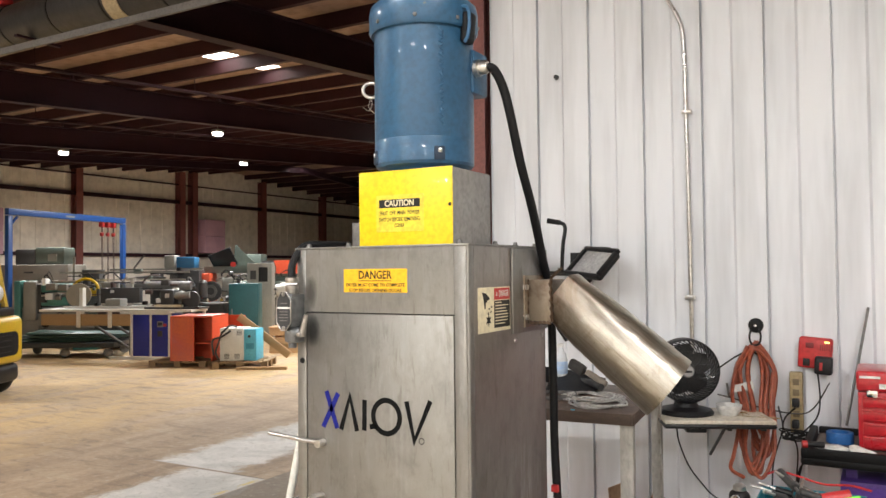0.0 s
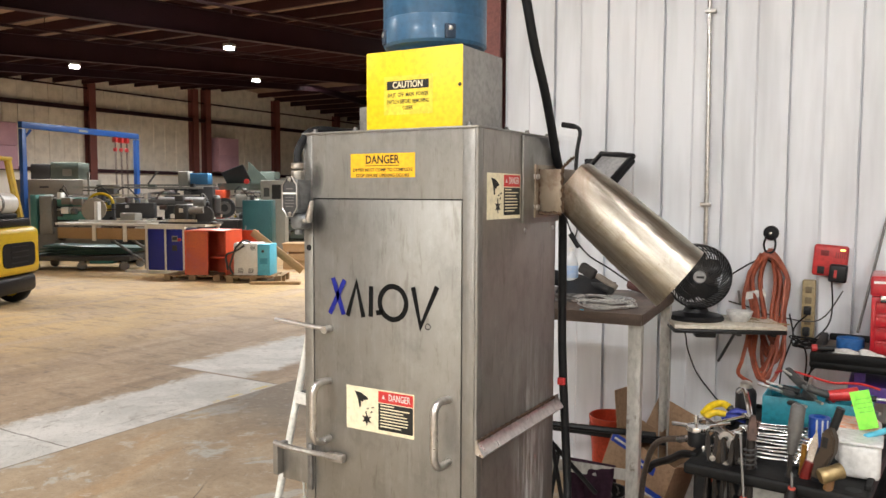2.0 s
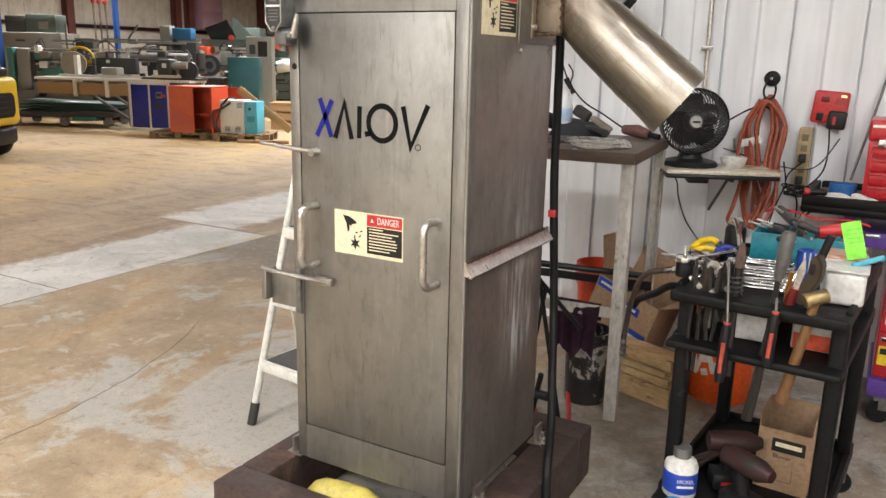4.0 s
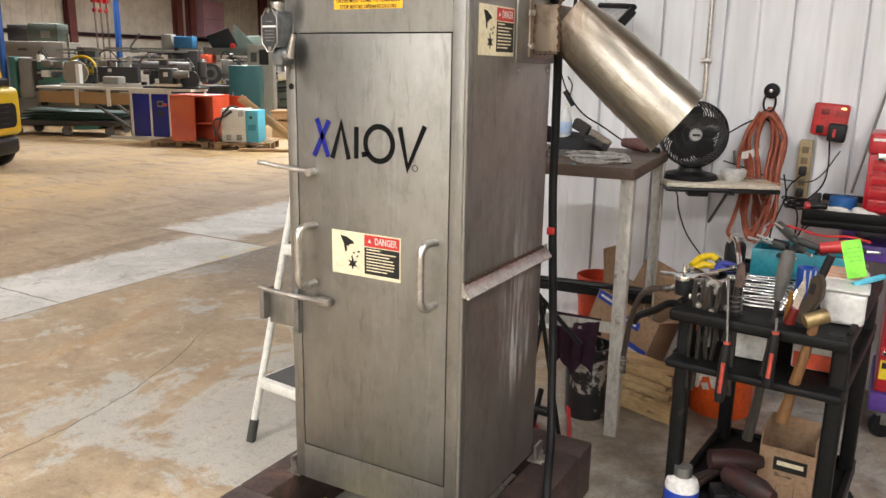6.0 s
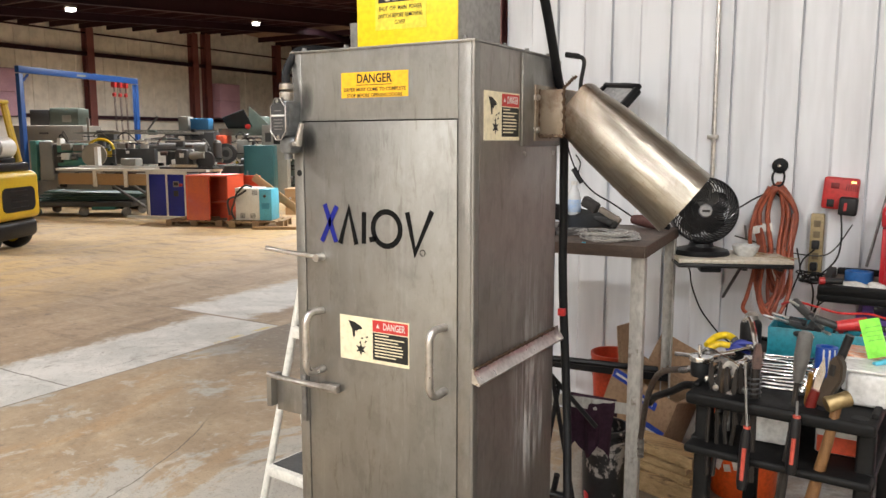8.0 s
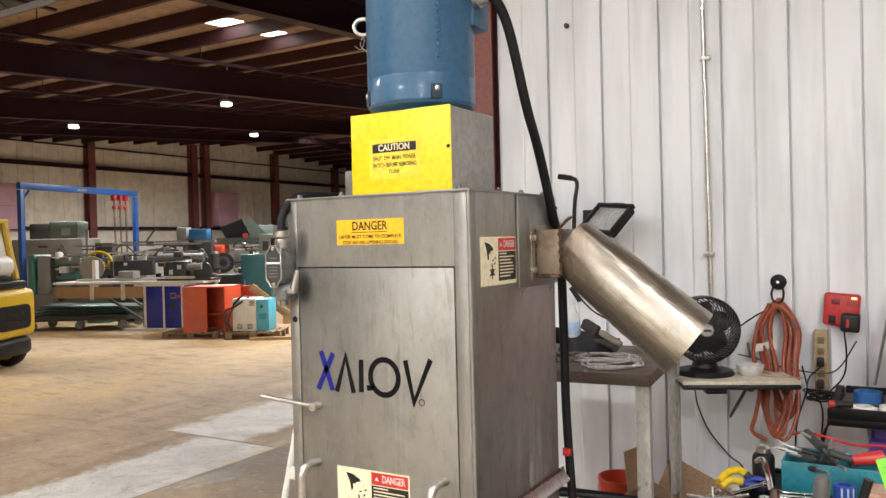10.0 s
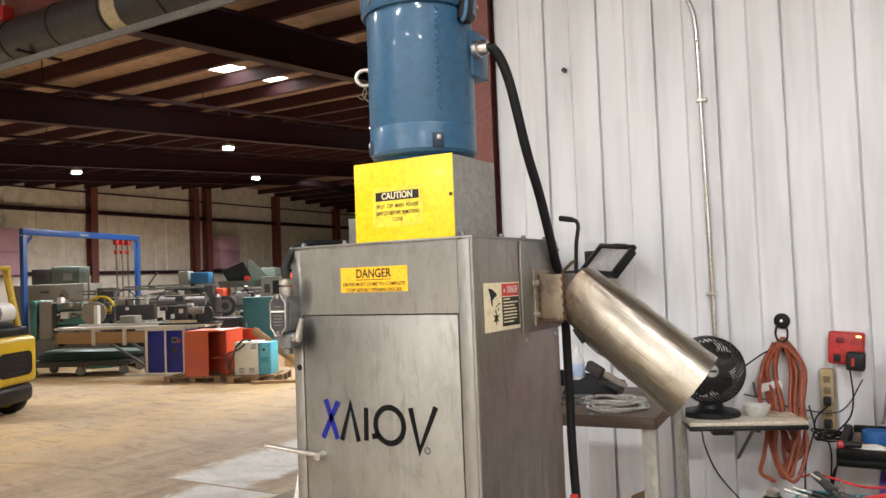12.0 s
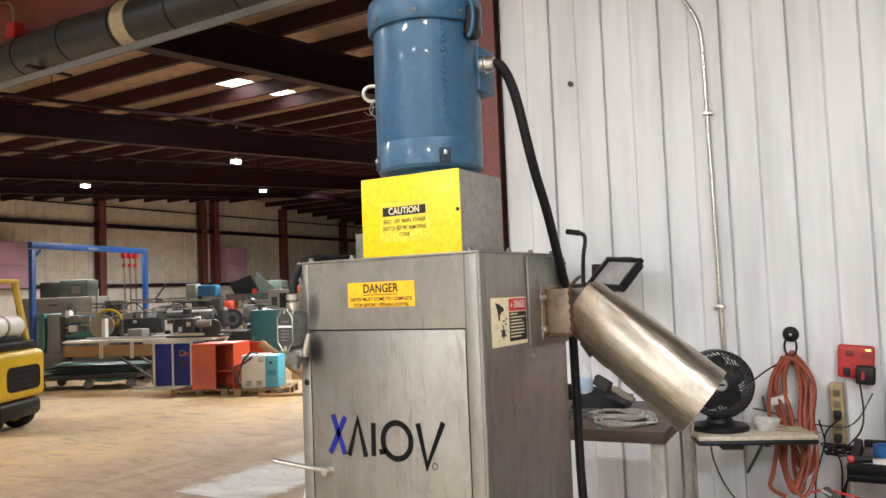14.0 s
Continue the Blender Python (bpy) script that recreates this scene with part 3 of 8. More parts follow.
def ribbed(p0, p1, z0, ztop, pitch, depth, facing, thick=0.03, phase=0.0):
    """Sheet-metal wall between two plan points with trapezoid ribs; ztop(u) gives the upper edge."""
    bm = bmesh.new()
    a, b = Vector((*p0, 0)), Vector((*p1, 0))
    d = (b - a).normalized()
    nrm = Vector((*facing, 0))
    length, u, line = (b - a).length, -phase, [(0.0, 0.0)]
    while u < length - 1e-6:
        for du, h in ((0, 0), (0.46, 0), (0.50, 1), (0.96, 1)):
            w = u + du * pitch
            if 0.001 < w < length - 0.001:
                line.append((w, h * depth))
        u += pitch
    line.append((length, 0))
    front = [[bm.verts.new(a + d * w + nrm * h + Vector((0, 0, z))) for z in (z0, ztop((a + d * w)))] for w, h in line]
    back = [[bm.verts.new(a + d * w - nrm * thick + Vector((0, 0, z))) for z in (z0, ztop((a + d * w)))] for w in (0, length)]
    for p, q in zip(front, front[1:]):
        bm.faces.new((p[0], q[0], q[1], p[1]))
    bm.faces.new((back[0][0], back[0][1], back[1][1], back[1][0]))
    return bm


def panelled(x0, x1, y, ztop):
    """White wall panels: a narrow seam groove and a shallow step in each width."""
    line, u = [(x0, 0.0)], -0.43 - 0.6
    while u < x1:
        for du, h in ((-0.006, 0.014), (-0.0048, -0.016), (0.0035, -0.016), (0.0048, 0.0), (0.14, 0.0), (0.154, 0.016)):
            if x0 + 0.002 < u + du < x1 - 0.002:
                line.append((u + du, h))
        u += 0.299
    line.append((x1, 0.0))
    bm = bmesh.new()
    front = [[bm.verts.new((x, y - h, z)) for z in (0, ztop)] for x, h in line]
    for p, q in zip(front, front[1:]):
        bm.faces.new((p[0], q[0], q[1], p[1]))
    back = [[bm.verts.new((x, y + 0.045, z)) for z in (0, ztop)] for x in (x0, x1)]
    bm.faces.new((back[0][0], back[0][1], back[1][1], back[1][0]))
    for f, k in ((front[0], back[0]), (front[-1], back[-1])):
        bm.faces.new((f[0], f[1], k[1], k[0]))
    return bm


structure("wall_north", panelled(-1.035, 7.0, WALL_Y - 0.006, 4.86), WALL_WHITE, "white painted sheet metal wall with seams", "wall")
structure("wall_far", ribbed((-27, -9.2), (-27, 48), 0, lambda p: roof_z(p.y) + 0.03, 0.6, 0.03, (1, 0)), HALL_WALL,
          "cream ribbed sheet metal end wall of the hall", "wall")
# walls added beyond view so the steel has a room to reflect
structure("wall_east", ribbed((7.0, -9.2), (7.0, 48), 0, lambda p: roof_z(p.y) + 0.2, 0.6, 0.03, (-1, 0)), HALL_WALL, "added closing wall of cream ribbed sheet metal", "wall")
structure("wall_south", ribbed((-27, -9.2), (7, -9.2), 0, lambda p: 4.2, 0.6, 0.03, (0, 1)), HALL_WALL, "added closing wall of cream ribbed sheet metal", "wall")
structure("wall_back", ribbed((-27, 48), (7, 48), 0, lambda p: 4.6, 0.6, 0.03, (0, -1)), HALL_WALL, "added closing wall of cream ribbed sheet metal", "wall")

# roof: two slopes of insulated deck, with openings left for the skylight sheets
SKYLIGHTS = [(-8.95, -8.42, 6.88, 7.9), (-8.98, -8.53, 8.1, 9.08), (-21.6, -20.5, 25.0, 25.9)]
bm = bmesh.new()


def deck_strip(x0, x1, y0, y1):
    B(x0, x1, y0, y1, 0, 0.08, bm=bm)


ys = sorted({-9.3, RIDGE_Y, 48.1, *[v for s in SKYLIGHTS for v in s[2:]]})
for y0, y1 in zip(ys, ys[1:]):
    holes = sorted((s[0], s[1]) for s in SKYLIGHTS if s[2] <= y0 + 1e-6 and s[3] >= y1 - 1e-6)
    x = -27.3
    for h0, h1 in holes + [(7.3, 7.3)]:
        if h0 > x:
            deck_strip(x, h0, y0, y1)
        x = h1
for v in bm.verts:
    v.co.z += roof_z(v.co.y)
structure("ceiling", bm, INSULATION, "brown insulated roof deck", "ceiling")
for x0, x1, y0, y1 in SKYLIGHTS:
    bm = B(x0, x1, y0, y1, 0.01, 0.03)
    for v in bm.verts:
        v.co.z += roof_z(v.co.y)
    structure("skylight", bm, SKYLIGHT, "bright translucent roof light sheet", "skylight")
y = -9.13
while y < 47.5:
    if abs(y - RIDGE_Y) > 0.3:
        z = roof_z(y)
        bm = loft([[(x, y - 0.012, z - 0.002), (x, y + 0.012, z - 0.002), (x, y + 0.012, z - 0.21), (x, y + 0.07, z - 0.21), (x, y + 0.07, z - 0.225), (x, y - 0.012, z - 0.225)] for x in (-27, 7)])
        structure("purlin", bm, PURLIN_STEEL, "red oxide roof purlin, coloured darker for the roof's shade", "purlin")
    y += 1.22


def sloped_beam(x, y0, y1, top, deep, w):
    """I-section rafter following the roof."""
    bm = bmesh.new()
    n = 14
    for hw, a, b in ((0.006, 0.0, deep), (w / 2, 0.0, 0.015), (w / 2, deep - 0.015, deep)):
        sec = []
        for k in range(n + 1):
            yy = y0 + (y1 - y0) * k / n
            z = roof_z(yy) - top
            sec.append([(x - hw, yy, z - a), (x + hw, yy, z - a), (x + hw, yy, z - b), (x - hw, yy, z - b)])
        loft(sec, bm)
    return bm


for x in (-5.75, -11.15, -16.55, -21.95):
    deep = 0.26 if x < -20 else 0.5
    structure("roof_beam", sloped_beam(x, 2.5, RIDGE_Y, 0.23, deep, 0.2), DARK_STEEL, "red steel roof beam, coloured darker for the roof's shade", "beam")
    structure("roof_beam", sloped_beam(x, RIDGE_Y, 47.8, 0.23, deep, 0.2), DARK_STEEL, "red steel roof beam, coloured darker for the roof's shade", "beam")


def i_post(x, y, z0, z1, w=0.2, deep=0.2, along="y"):
    bm = bmesh.new()
    if along == "y":
        B(x - w / 2, x + w / 2, y - deep / 2, y - deep / 2 + 0.012, z0, z1, bm=bm)
        B(x - w / 2, x + w / 2, y + deep / 2 - 0.012, y + deep / 2, z0, z1, bm=bm)
        B(x - 0.005, x + 0.005, y - deep / 2 + 0.012, y + deep / 2 - 0.012, z0, z1, bm=bm)
    else:
        B(x - deep / 2, x - deep / 2 + 0.012, y - w / 2, y + w / 2, z0, z1, bm=bm)
        B(x + deep / 2 - 0.012, x + deep / 2, y - w / 2, y + w / 2, z0, z1, bm=bm)
        B(x - deep / 2 + 0.012, x + deep / 2 - 0.012, y - 0.005, y + 0.005, z0, z1, bm=bm)
    return bm


structure("column", i_post(-1.11, WALL_Y + 0.02, 0, 4.88, 0.14, 0.2), RED_STEEL, "scuffed red oxide steel column at the end of the white wall", "column")
for y, w in ((12.5, 0.3), (17.88, 0.3), (23.1, 0.3), (23.84, 0.3), (28.47, 0.3), (33.43, 0.3), (39.0, 0.3), (6.5, 0.3)):
    structure("column", i_post(-26.75, y, 0, roof_z(y) - 0.2, w, 0.35, "x"), RED_STEEL, "dark red steel wall column", "column")
for z, h, dep in ((4.94, 0.16, 0.12), (2.5, 0.14, 0.14), (5.69, 0.06, 0.05)):
    structure("girt", B(-26.9, -26.9 + dep, -9, 47.8, z - h, z), DARK_STEEL, "dark horizontal wall rail", "girt")
structure("dado", B(-26.95, -26.9, -9, 47.8, 0.0, 2.35), HALL_WALL, "cream lower wall lining", "wall")

# beam over the opening, with its ledge and the black duct lying on it
bm = B(-27, -1.2, 2.12, 2.28, 3.9, 3.915)
B(-27, -1.2, 2.19, 2.2, 3.915, 4.38, bm=bm)
B(-27, -1.2, 2.12, 2.28, 4.38, 4.395, bm=bm)
structure("header_beam", bm, RED_STEEL, "red oxide steel beam over the opening", "beam")
bm = loft([[(x, y, 3.43 + z) for y, z in ((1.86, 0.0), (1.885, 0.0), (1.885, 0.05), (1.86, 0.05))] for x in (-22.0, -1.05)])
structure("ledge", bm, mat("grey_ledge_sheet", (0.16, 0.15, 0.14), rough=0.6, scale=4), "grey steel ledge rail below the beam", "ledge")


def duct_z(x):
    return 3.725 + 0.012 * math.sin(x * 2.3)


bm = tube([(x, 2.06, duct_z(x)) for x in np.arange(-20, -1.1, 0.3)], 0.17, 24)
duct = thing("flexible_duct", "black flexible duct lying behind a ledge", "duct", (-4.9, 2.06, 3.45))
part("film", bm, mat("black_duct_film", (0.03, 0.028, 0.028), (0.018, 0.018, 0.018), rough=0.45, scale=4, bump=0.5, fine=22, stretch=(2.5, 1, 1)), duct)
for x in np.arange(-9.0, -1.2, 0.62):
    part("seam_ring", tube([(x, 2.06, duct_z(x)), (x + 0.015, 2.06, duct_z(x + 0.015))], 0.176, 24), PLASTIC, duct)
for x in (-8.0, -5.0, -2.0):
    zz = duct_z(x)
    structure("trim", B(x - 0.02, x + 0.02, 1.87, 2.25, zz - 0.185, zz - 0.165), DARK_STEEL, "dark steel duct bracket", "trim")
dd = thing("duct_tape_ring", "torn tan tape wrapped round the black duct", "tape", (-3.92, 2.06, duct_z(-3.92)))
part("band", tube([(-3.99 + 0.05 * k, 2.06, duct_z(-3.99 + 0.05 * k)) for k in range(4)], 0.178, 24), mat("tan_tape", (0.50, 0.40, 0.24), rough=0.7, scale=20, bump=0.5), dd)
ab = thing("alarm_box", "small red alarm box on the beam", "alarm", (-5.48, 2.1, 3.93))
part("box", B(-5.55, -5.43, 2.02, 2.118, 3.94, 4.06, 0.008), RED_PLASTIC, ab)
part("conduit", tube(curve([(-5.49, 2.06, 4.06), (-5.5, 2.06, 4.16), (-5.59, 2.07, 4.26), (-5.77, 2.07, 4.3)]), 0.012, 8), BRIGHT, ab)


def hall_lamp(x, y, z, wide):
    t = thing("high_bay_lamp", "lit white LED high bay lamp under the roof; three seen, others added", "lamp", (x, y, z), "hall lamps")
    part("housing", B(x - wide / 2 - 0.03, x + wide / 2 + 0.03, y - 0.12, y + 0.12, z - 0.07, z, 0.01), PALE_GREY, t)
    part("lens", B(x - wide / 2, x + wide / 2, y - 0.1, y + 0.1, z - 0.085 - 0.06 * (wide < 0.9), z - 0.0705, 0.006), LAMP_ON, t)
    part("hanger", tube([(x, y, z), (x, y, roof_z(y) - 0.01)], 0.01, 6), DULL, t)


for x, y, z in HALL_LAMPS:
    hall_lamp(x, y, z, 0.17)
for x, y, z, w in BAY_LAMPS:
    hall_lamp(x, y, z, 1.1)

# pipes slung under the roof
def roof_pipe(x, y0, y1, low, r, label, step=3.0):
    t = thing("roof_pipe", label, "pipe", (x, y0, roof_z(y0) - low))
    part("pipe", tube([(x, y0, roof_z(y0) - low), (x, y1, roof_z(y1) - low)], r, 10), DARK_STEEL, t)
    for k in range(int((y1 - y0) / step) + 1):
        y = y0 + step * k
        part("hanger", tube([(x, y, roof_z(y) - low), (x, y, roof_z(y) + 0.005)], 0.008, 6), DARK_STEEL, t)
        part("sprinkler_head", tube([(x, y + 0.6, roof_z(y + 0.6) - low - 0.1), (x, y + 0.6, roof_z(y + 0.6) - low)], 0.02, 8, radii=[0.03, 0.014]), DARK_STEEL, t)


roof_pipe(-9.6, -4.0, 22.0, 0.47, 0.03, "dark sprinkler pipe slung under the roof purlins")
roof_pipe(-14.2, -4.0, 22.0, 0.47, 0.03, "dark sprinkler pipe slung between roof rafters")

# conduit on the white wall
cd = thing("wall_conduit", "thin grey steel conduit clipped to the white wall", "conduit", (0.09, WALL_Y - 0.03, 1.0))
part("pipe", tube(curve([(0.1, 2.262, 0.95), (0.098, 2.262, 1.6), (0.09, 2.262, 2.4), (0.083, 2.262, 2.82), (0.06, 2.262, 2.95), (0.005, 2.262, 3.06),
                         (-0.03, 2.262, 3.2), (-0.04, 2.262, 3.6), (-0.04, 2.262, 4.4)], 6), 0.0105, 10), BRIGHT, cd)
for z in (1.5, 2.45):
    part("clip", B(0.07, 0.12, 2.245, 2.276, z, z + 0.02, 0.003), BRIGHT, cd)
bo = thing("wall_bolt", "small dark bolt head on the white wall", "bolt", (-0.616, 2.28, 2.734))
part("head", lathe([(0, 0.02), (0.012, 0.018), (0.014, 0)], 12, pose(-0.616, 2.279, 2.734, 90)), DARK_GREY, bo)

# ---- the dryer ----
D_, W_, TOP, BOT = 0.525, 0.577, 1.73, 0.20
dryer = thing("pellet_dryer", "tall stainless steel dryer cabinet with blue motor on brown steel skid", "machine", (-0.29, 0.26, 0))
bm = bmesh.new()
# carcass as sheet panels round a door opening
B(-W_, -0.5435, 0.0, 0.03, BOT, TOP, 0.002, bm=bm)
B(-0.0445, 0, 0.0, 0.03, BOT, TOP, 0.002, bm=bm)
B(-0.5435, -0.0445, 0.0, 0.03, 1.545, TOP, bm=bm)
B(-0.5435, -0.0445, 0.0, 0.03, BOT, 0.313, bm=bm)
B(-W_, -W_ + 0.004, 0.03, D_, BOT, TOP, bm=bm)
B(-W_ + 0.004, 0, D_ - 0.004, D_, BOT, TOP, bm=bm)
part("cabinet_body", bm, STEEL, dryer)
bm = B(-0.004, 0, 0.03, D_ - 0.004, BOT, TOP)
part("side_panel", bm, STEEL_SIDE, dryer, "darker stainless side panel with pale run marks")
part("edge_post", tube([(-0.004, 0.004, BOT), (-0.004, 0.004, TOP)], 0.0062, 10), STEEL, dryer)
part("door_recess", B(-0.5435, -0.0445, 0.022, 0.03, 0.313, 1.545), RUBBER, dryer)
lid = part("top_lid", B(-W_ - 0.004, 0.004, -0.004, D_ + 0.004, TOP - 0.002, TOP + 0.004, 0.0015), STEEL, dryer)
door = part("door", B(-0.5405, -0.0475, 0.0005, 0.02, 0.3165, 1.5415, 0.002), STEEL, dryer)
for x in (-0.545, -0.40, -0.255, -0.11, -0.035):
    part("bolt", lathe([(0.0, 0.011), (0.006, 0.0105), (0.007, 0.004), (0.0095, 0.0035), (0.0095, 0)], 8, pose(x, 0.018, TOP + 0.004)), DULL, dryer)
for y in (0.2, 0.34, 0.49):
    part("bolt", lathe([(0.0, 0.011), (0.006, 0.0105), (0.007, 0.004), (0.0095, 0.0035), (0.0095, 0)], 8, pose(-0.018, y, TOP + 0.004)), DULL, dryer)


def pull(x, z0, z1):
    h = curve([(x, 0.0, z0), (x - 0.002, -0.045, z0 - 0.002), (x - 0.006, -0.064, z0 + 0.018), (x - 0.006, -0.066, z0 + 0.05)], 5)
    k = curve([(x - 0.006, -0.066, z1 - 0.05), (x - 0.006, -0.064, z1 - 0.018), (x - 0.002, -0.045, z1 + 0.002), (x, 0.0, z1)], 5)
    p = part("pull_handle", tube(h + k, 0.0105, 12), BRIGHT, door, "bent bright steel bar pull")
    return p


pull(-0.487, 0.843, 1.012)
pull(-0.083, 0.843, 1.012)
bm = tube(curve([(-0.478, -0.012, 1.167), (-0.53, -0.016, 1.17), (-0.60, -0.022, 1.176), (-0.665, -0.03, 1.183)]), 0.0062, 10)
part("latch_rod", bm, BRIGHT, dryer, "bright bent latch rod")
part("rod_boss", lathe([(0.0, 0.03), (0.011, 0.03), (0.011, 0)], 12, pose(-0.482, 0.0, 1.167, 90)), BRIGHT, door)
# lower latch: a flag plate on the hinge side and a keeper bar
lb = part("latch_plate", B(-0.665, -0.553, -0.004, 0.002, 0.69, 0.785, 0.001), STEEL, dryer, "stainless latch plate")
part("plate_lip", B(-0.682, -0.664, -0.03, 0.02, 0.705, 0.80, 0.002), STEEL, lb)
part("hinge_bar", B(-0.563, -0.546, -0.012, 0.0, 0.675, 0.815, 0.003), DULL, lb)
bm = tube(curve([(-0.44, -0.012, 0.79), (-0.505, -0.014, 0.792), (-0.56, -0.02, 0.795), (-0.63, -0.028, 0.80), (-0.675, -0.03, 0.806)]), 0.009, 8)
part("keeper_bar", bm, SATIN, dryer, "dull satin steel keeper bar")
part("keeper_block", B(-0.485, -0.425, -0.02, -0.0005, 0.78, 0.805, 0.004), SATIN, door)
part("stile_hole", lathe([(0.0, 0.0015), (0.008, 0.0015), (0.009, 0)], 14, pose(-0.5585, 0.0, 1.40, 90)), RUBBER, dryer)
# interlock switch, its gland and hose
sw = part("interlock_switch", B(-0.593, -0.548, -0.06, 0.0, 1.503, 1.598, 0.005), CAST, dryer, "cast grey interlock switch with a data plate")
rim = [(0.010, -0.056), (0.016, -0.046), (0.027, -0.033), (0.027, 0.033), (0.016, 0.046), (0.010, 0.056)]
rim = rim + [(-x, z) for x, z in rim[::-1]]
part("data_plate", prism([(x, z) for x, z in rim], 0.004, pose(-0.574, -0.0605, 1.549, 90)), DARK_GREY, sw, "worn dark data plate with bright rim")
part("plate_rim", tube([(-0.574 + x, -0.065, 1.549 + z) for x, z in rim + rim[:1]], 0.0019, 6), BRIGHT, sw)
part("plate_band", B(-0.598, -0.55, -0.0655, -0.0648, 1.556, 1.561), LABEL_WHITE, sw)
for k, w_ in enumerate((0.014, 0.017, 0.015, 0.016, 0.012)):
    part("plate_line", B(-0.574 - w_, -0.574 + w_, -0.0653, -0.0647, 1.520 + k * 0.0085 + 0.016 * (k > 3), 1.523 + k * 0.0085 + 0.016 * (k > 3)), DULL, sw)
for z in (1.500, 1.598):
    part("plate_screw", lathe([(0, 0.005), (0.005, 0.004), (0.006, 0)], 12, pose(-0.574, -0.0645, z, 90)), BRIGHT, sw)
part("side_rib", B(-0.5478, -0.545, -0.052, -0.008, 1.515, 1.588, 0.002), CAST, sw)
part("switch_base", B(-0.588, -0.544, -0.05, -0.0005, 1.455, 1.5025, 0.01), CAST, sw)
part("arm_hub", tube([(-0.552, -0.036, 1.486), (-0.543, -0.036, 1.486), (-0.530, -0.036, 1.485), (-0.526, -0.036, 1.485)], 0.013, 16, radii=[0.017, 0.017, 0.013, 0.011]), CAST, sw)
part("switch_arm", tube([(-0.528, -0.040, 1.478), (-0.523, -0.041, 1.495), (-0.515, -0.042, 1.522), (-0.510, -0.042, 1.538)], 0.0085, 12, radii=[0.012, 0.0105, 0.008, 0.0065]), BRIGHT, sw)
part("arm_pin", lathe([(0, 0.008), (0.005, 0.007), (0.006, 0)], 12, pose(-0.527, -0.052, 1.482, 90)), BRIGHT, sw)
part("lower_stem", tube([(-0.572, -0.028, 1.4545), (-0.572, -0.028, 1.44)], 0.012, 12), CAST, sw)
for z in (1.5985, 1.608, 1.63):
    part("gland", lathe([(0.019, 0), (0.02, 0.003), (0.02, 0.015), (0.016, 0.018), (0, 0.018)], 12, pose(-0.572, -0.03, z)), BRIGHT, sw)
part("switch_hose", tube(curve([(-0.572, -0.03, 1.645), (-0.576, -0.024, 1.68), (-0.576, -0.002, 1.712), (-0.568, 0.018, 1.737), (-0.548, 0.05, 1.745), (-0.532, 0.1, 1.745), (-0.52, 0.18, 1.745)]), 0.0115, 12), RUBBER, dryer)
BEAD = mat("burnt_weld_bead", (0.15, 0.09, 0.05), (0.07, 0.045, 0.03), rough=0.45, metal=0.6, scale=40, bump=0.5, fine=160)
# side angle and the outlet plate
prof = [(0.0, 0.878), (0.022, 0.872), (0.024, 0.877), (0.007, 0.9), (0.004, 0.915), (0, 0.915)]
bm = loft([[(x, y, z) for x, z in prof] for y in (-0.004, D_ + 0.03)])
part("side_flange", bm, BRIGHT, dryer, "bent stainless flange across the side")
bm = tube([(0.006, y, 0.914 + 0.0015 * math.sin(y * 190)) for y in np.arange(0.0, D_, 0.012)], 0.005, 6)
part("weld_seam", bm, BEAD, dryer, "brown heat-tinted weld bead")
op = part("outlet_plate", B(0.0005, 0.0085, 0.262, D_ + 0.004, 1.475, TOP - 0.004, 0.0025), STEEL, dryer)
for y, z in ((0.29, 1.455), (0.495, 1.455)):
    part("rivet", lathe([(0.0, 0.006), (0.006, 0.004), (0.007, 0)], 10, pose(0.0005, y, z, 0, 90)), BRIGHT, dryer)
# chute: welded square neck, then a sloping tube
ch = part("outlet_chute", B(0.004, 0.085, 0.36, 0.485, 1.503, 1.632, 0.003), WELDED, dryer, "welded stainless chute neck")
for z in (1.52, 1.61):
    part("neck_bolt", lathe([(0, 0.016), (0.008, 0.014), (0.009, 0.006), (0.013, 0.005), (0.013, 0)], 10, pose(0.006, 0.345, z, 0, 90)), BRIGHT, ch)
part("neck_flange", B(0.006, 0.014, 0.335, 0.51, 1.49, 1.645, 0.002), WELDED, ch)
axis = Vector((0.335, 0.0, -0.278)).normalized()
upv = Vector((0.278, 0, 0.335)).normalized()
rings, NECK = [], Vector((0.093, 0.425, 1.588))
TUBE_KEYS = ((0.0, 0.062, 0.078, 0.75), (0.05, 0.068, 0.082, 0.45), (0.12, 0.08, 0.09, 0.15), (0.25, 0.09, 0.095, 0.0), (0.415, 0.098, 0.098, 0.0))
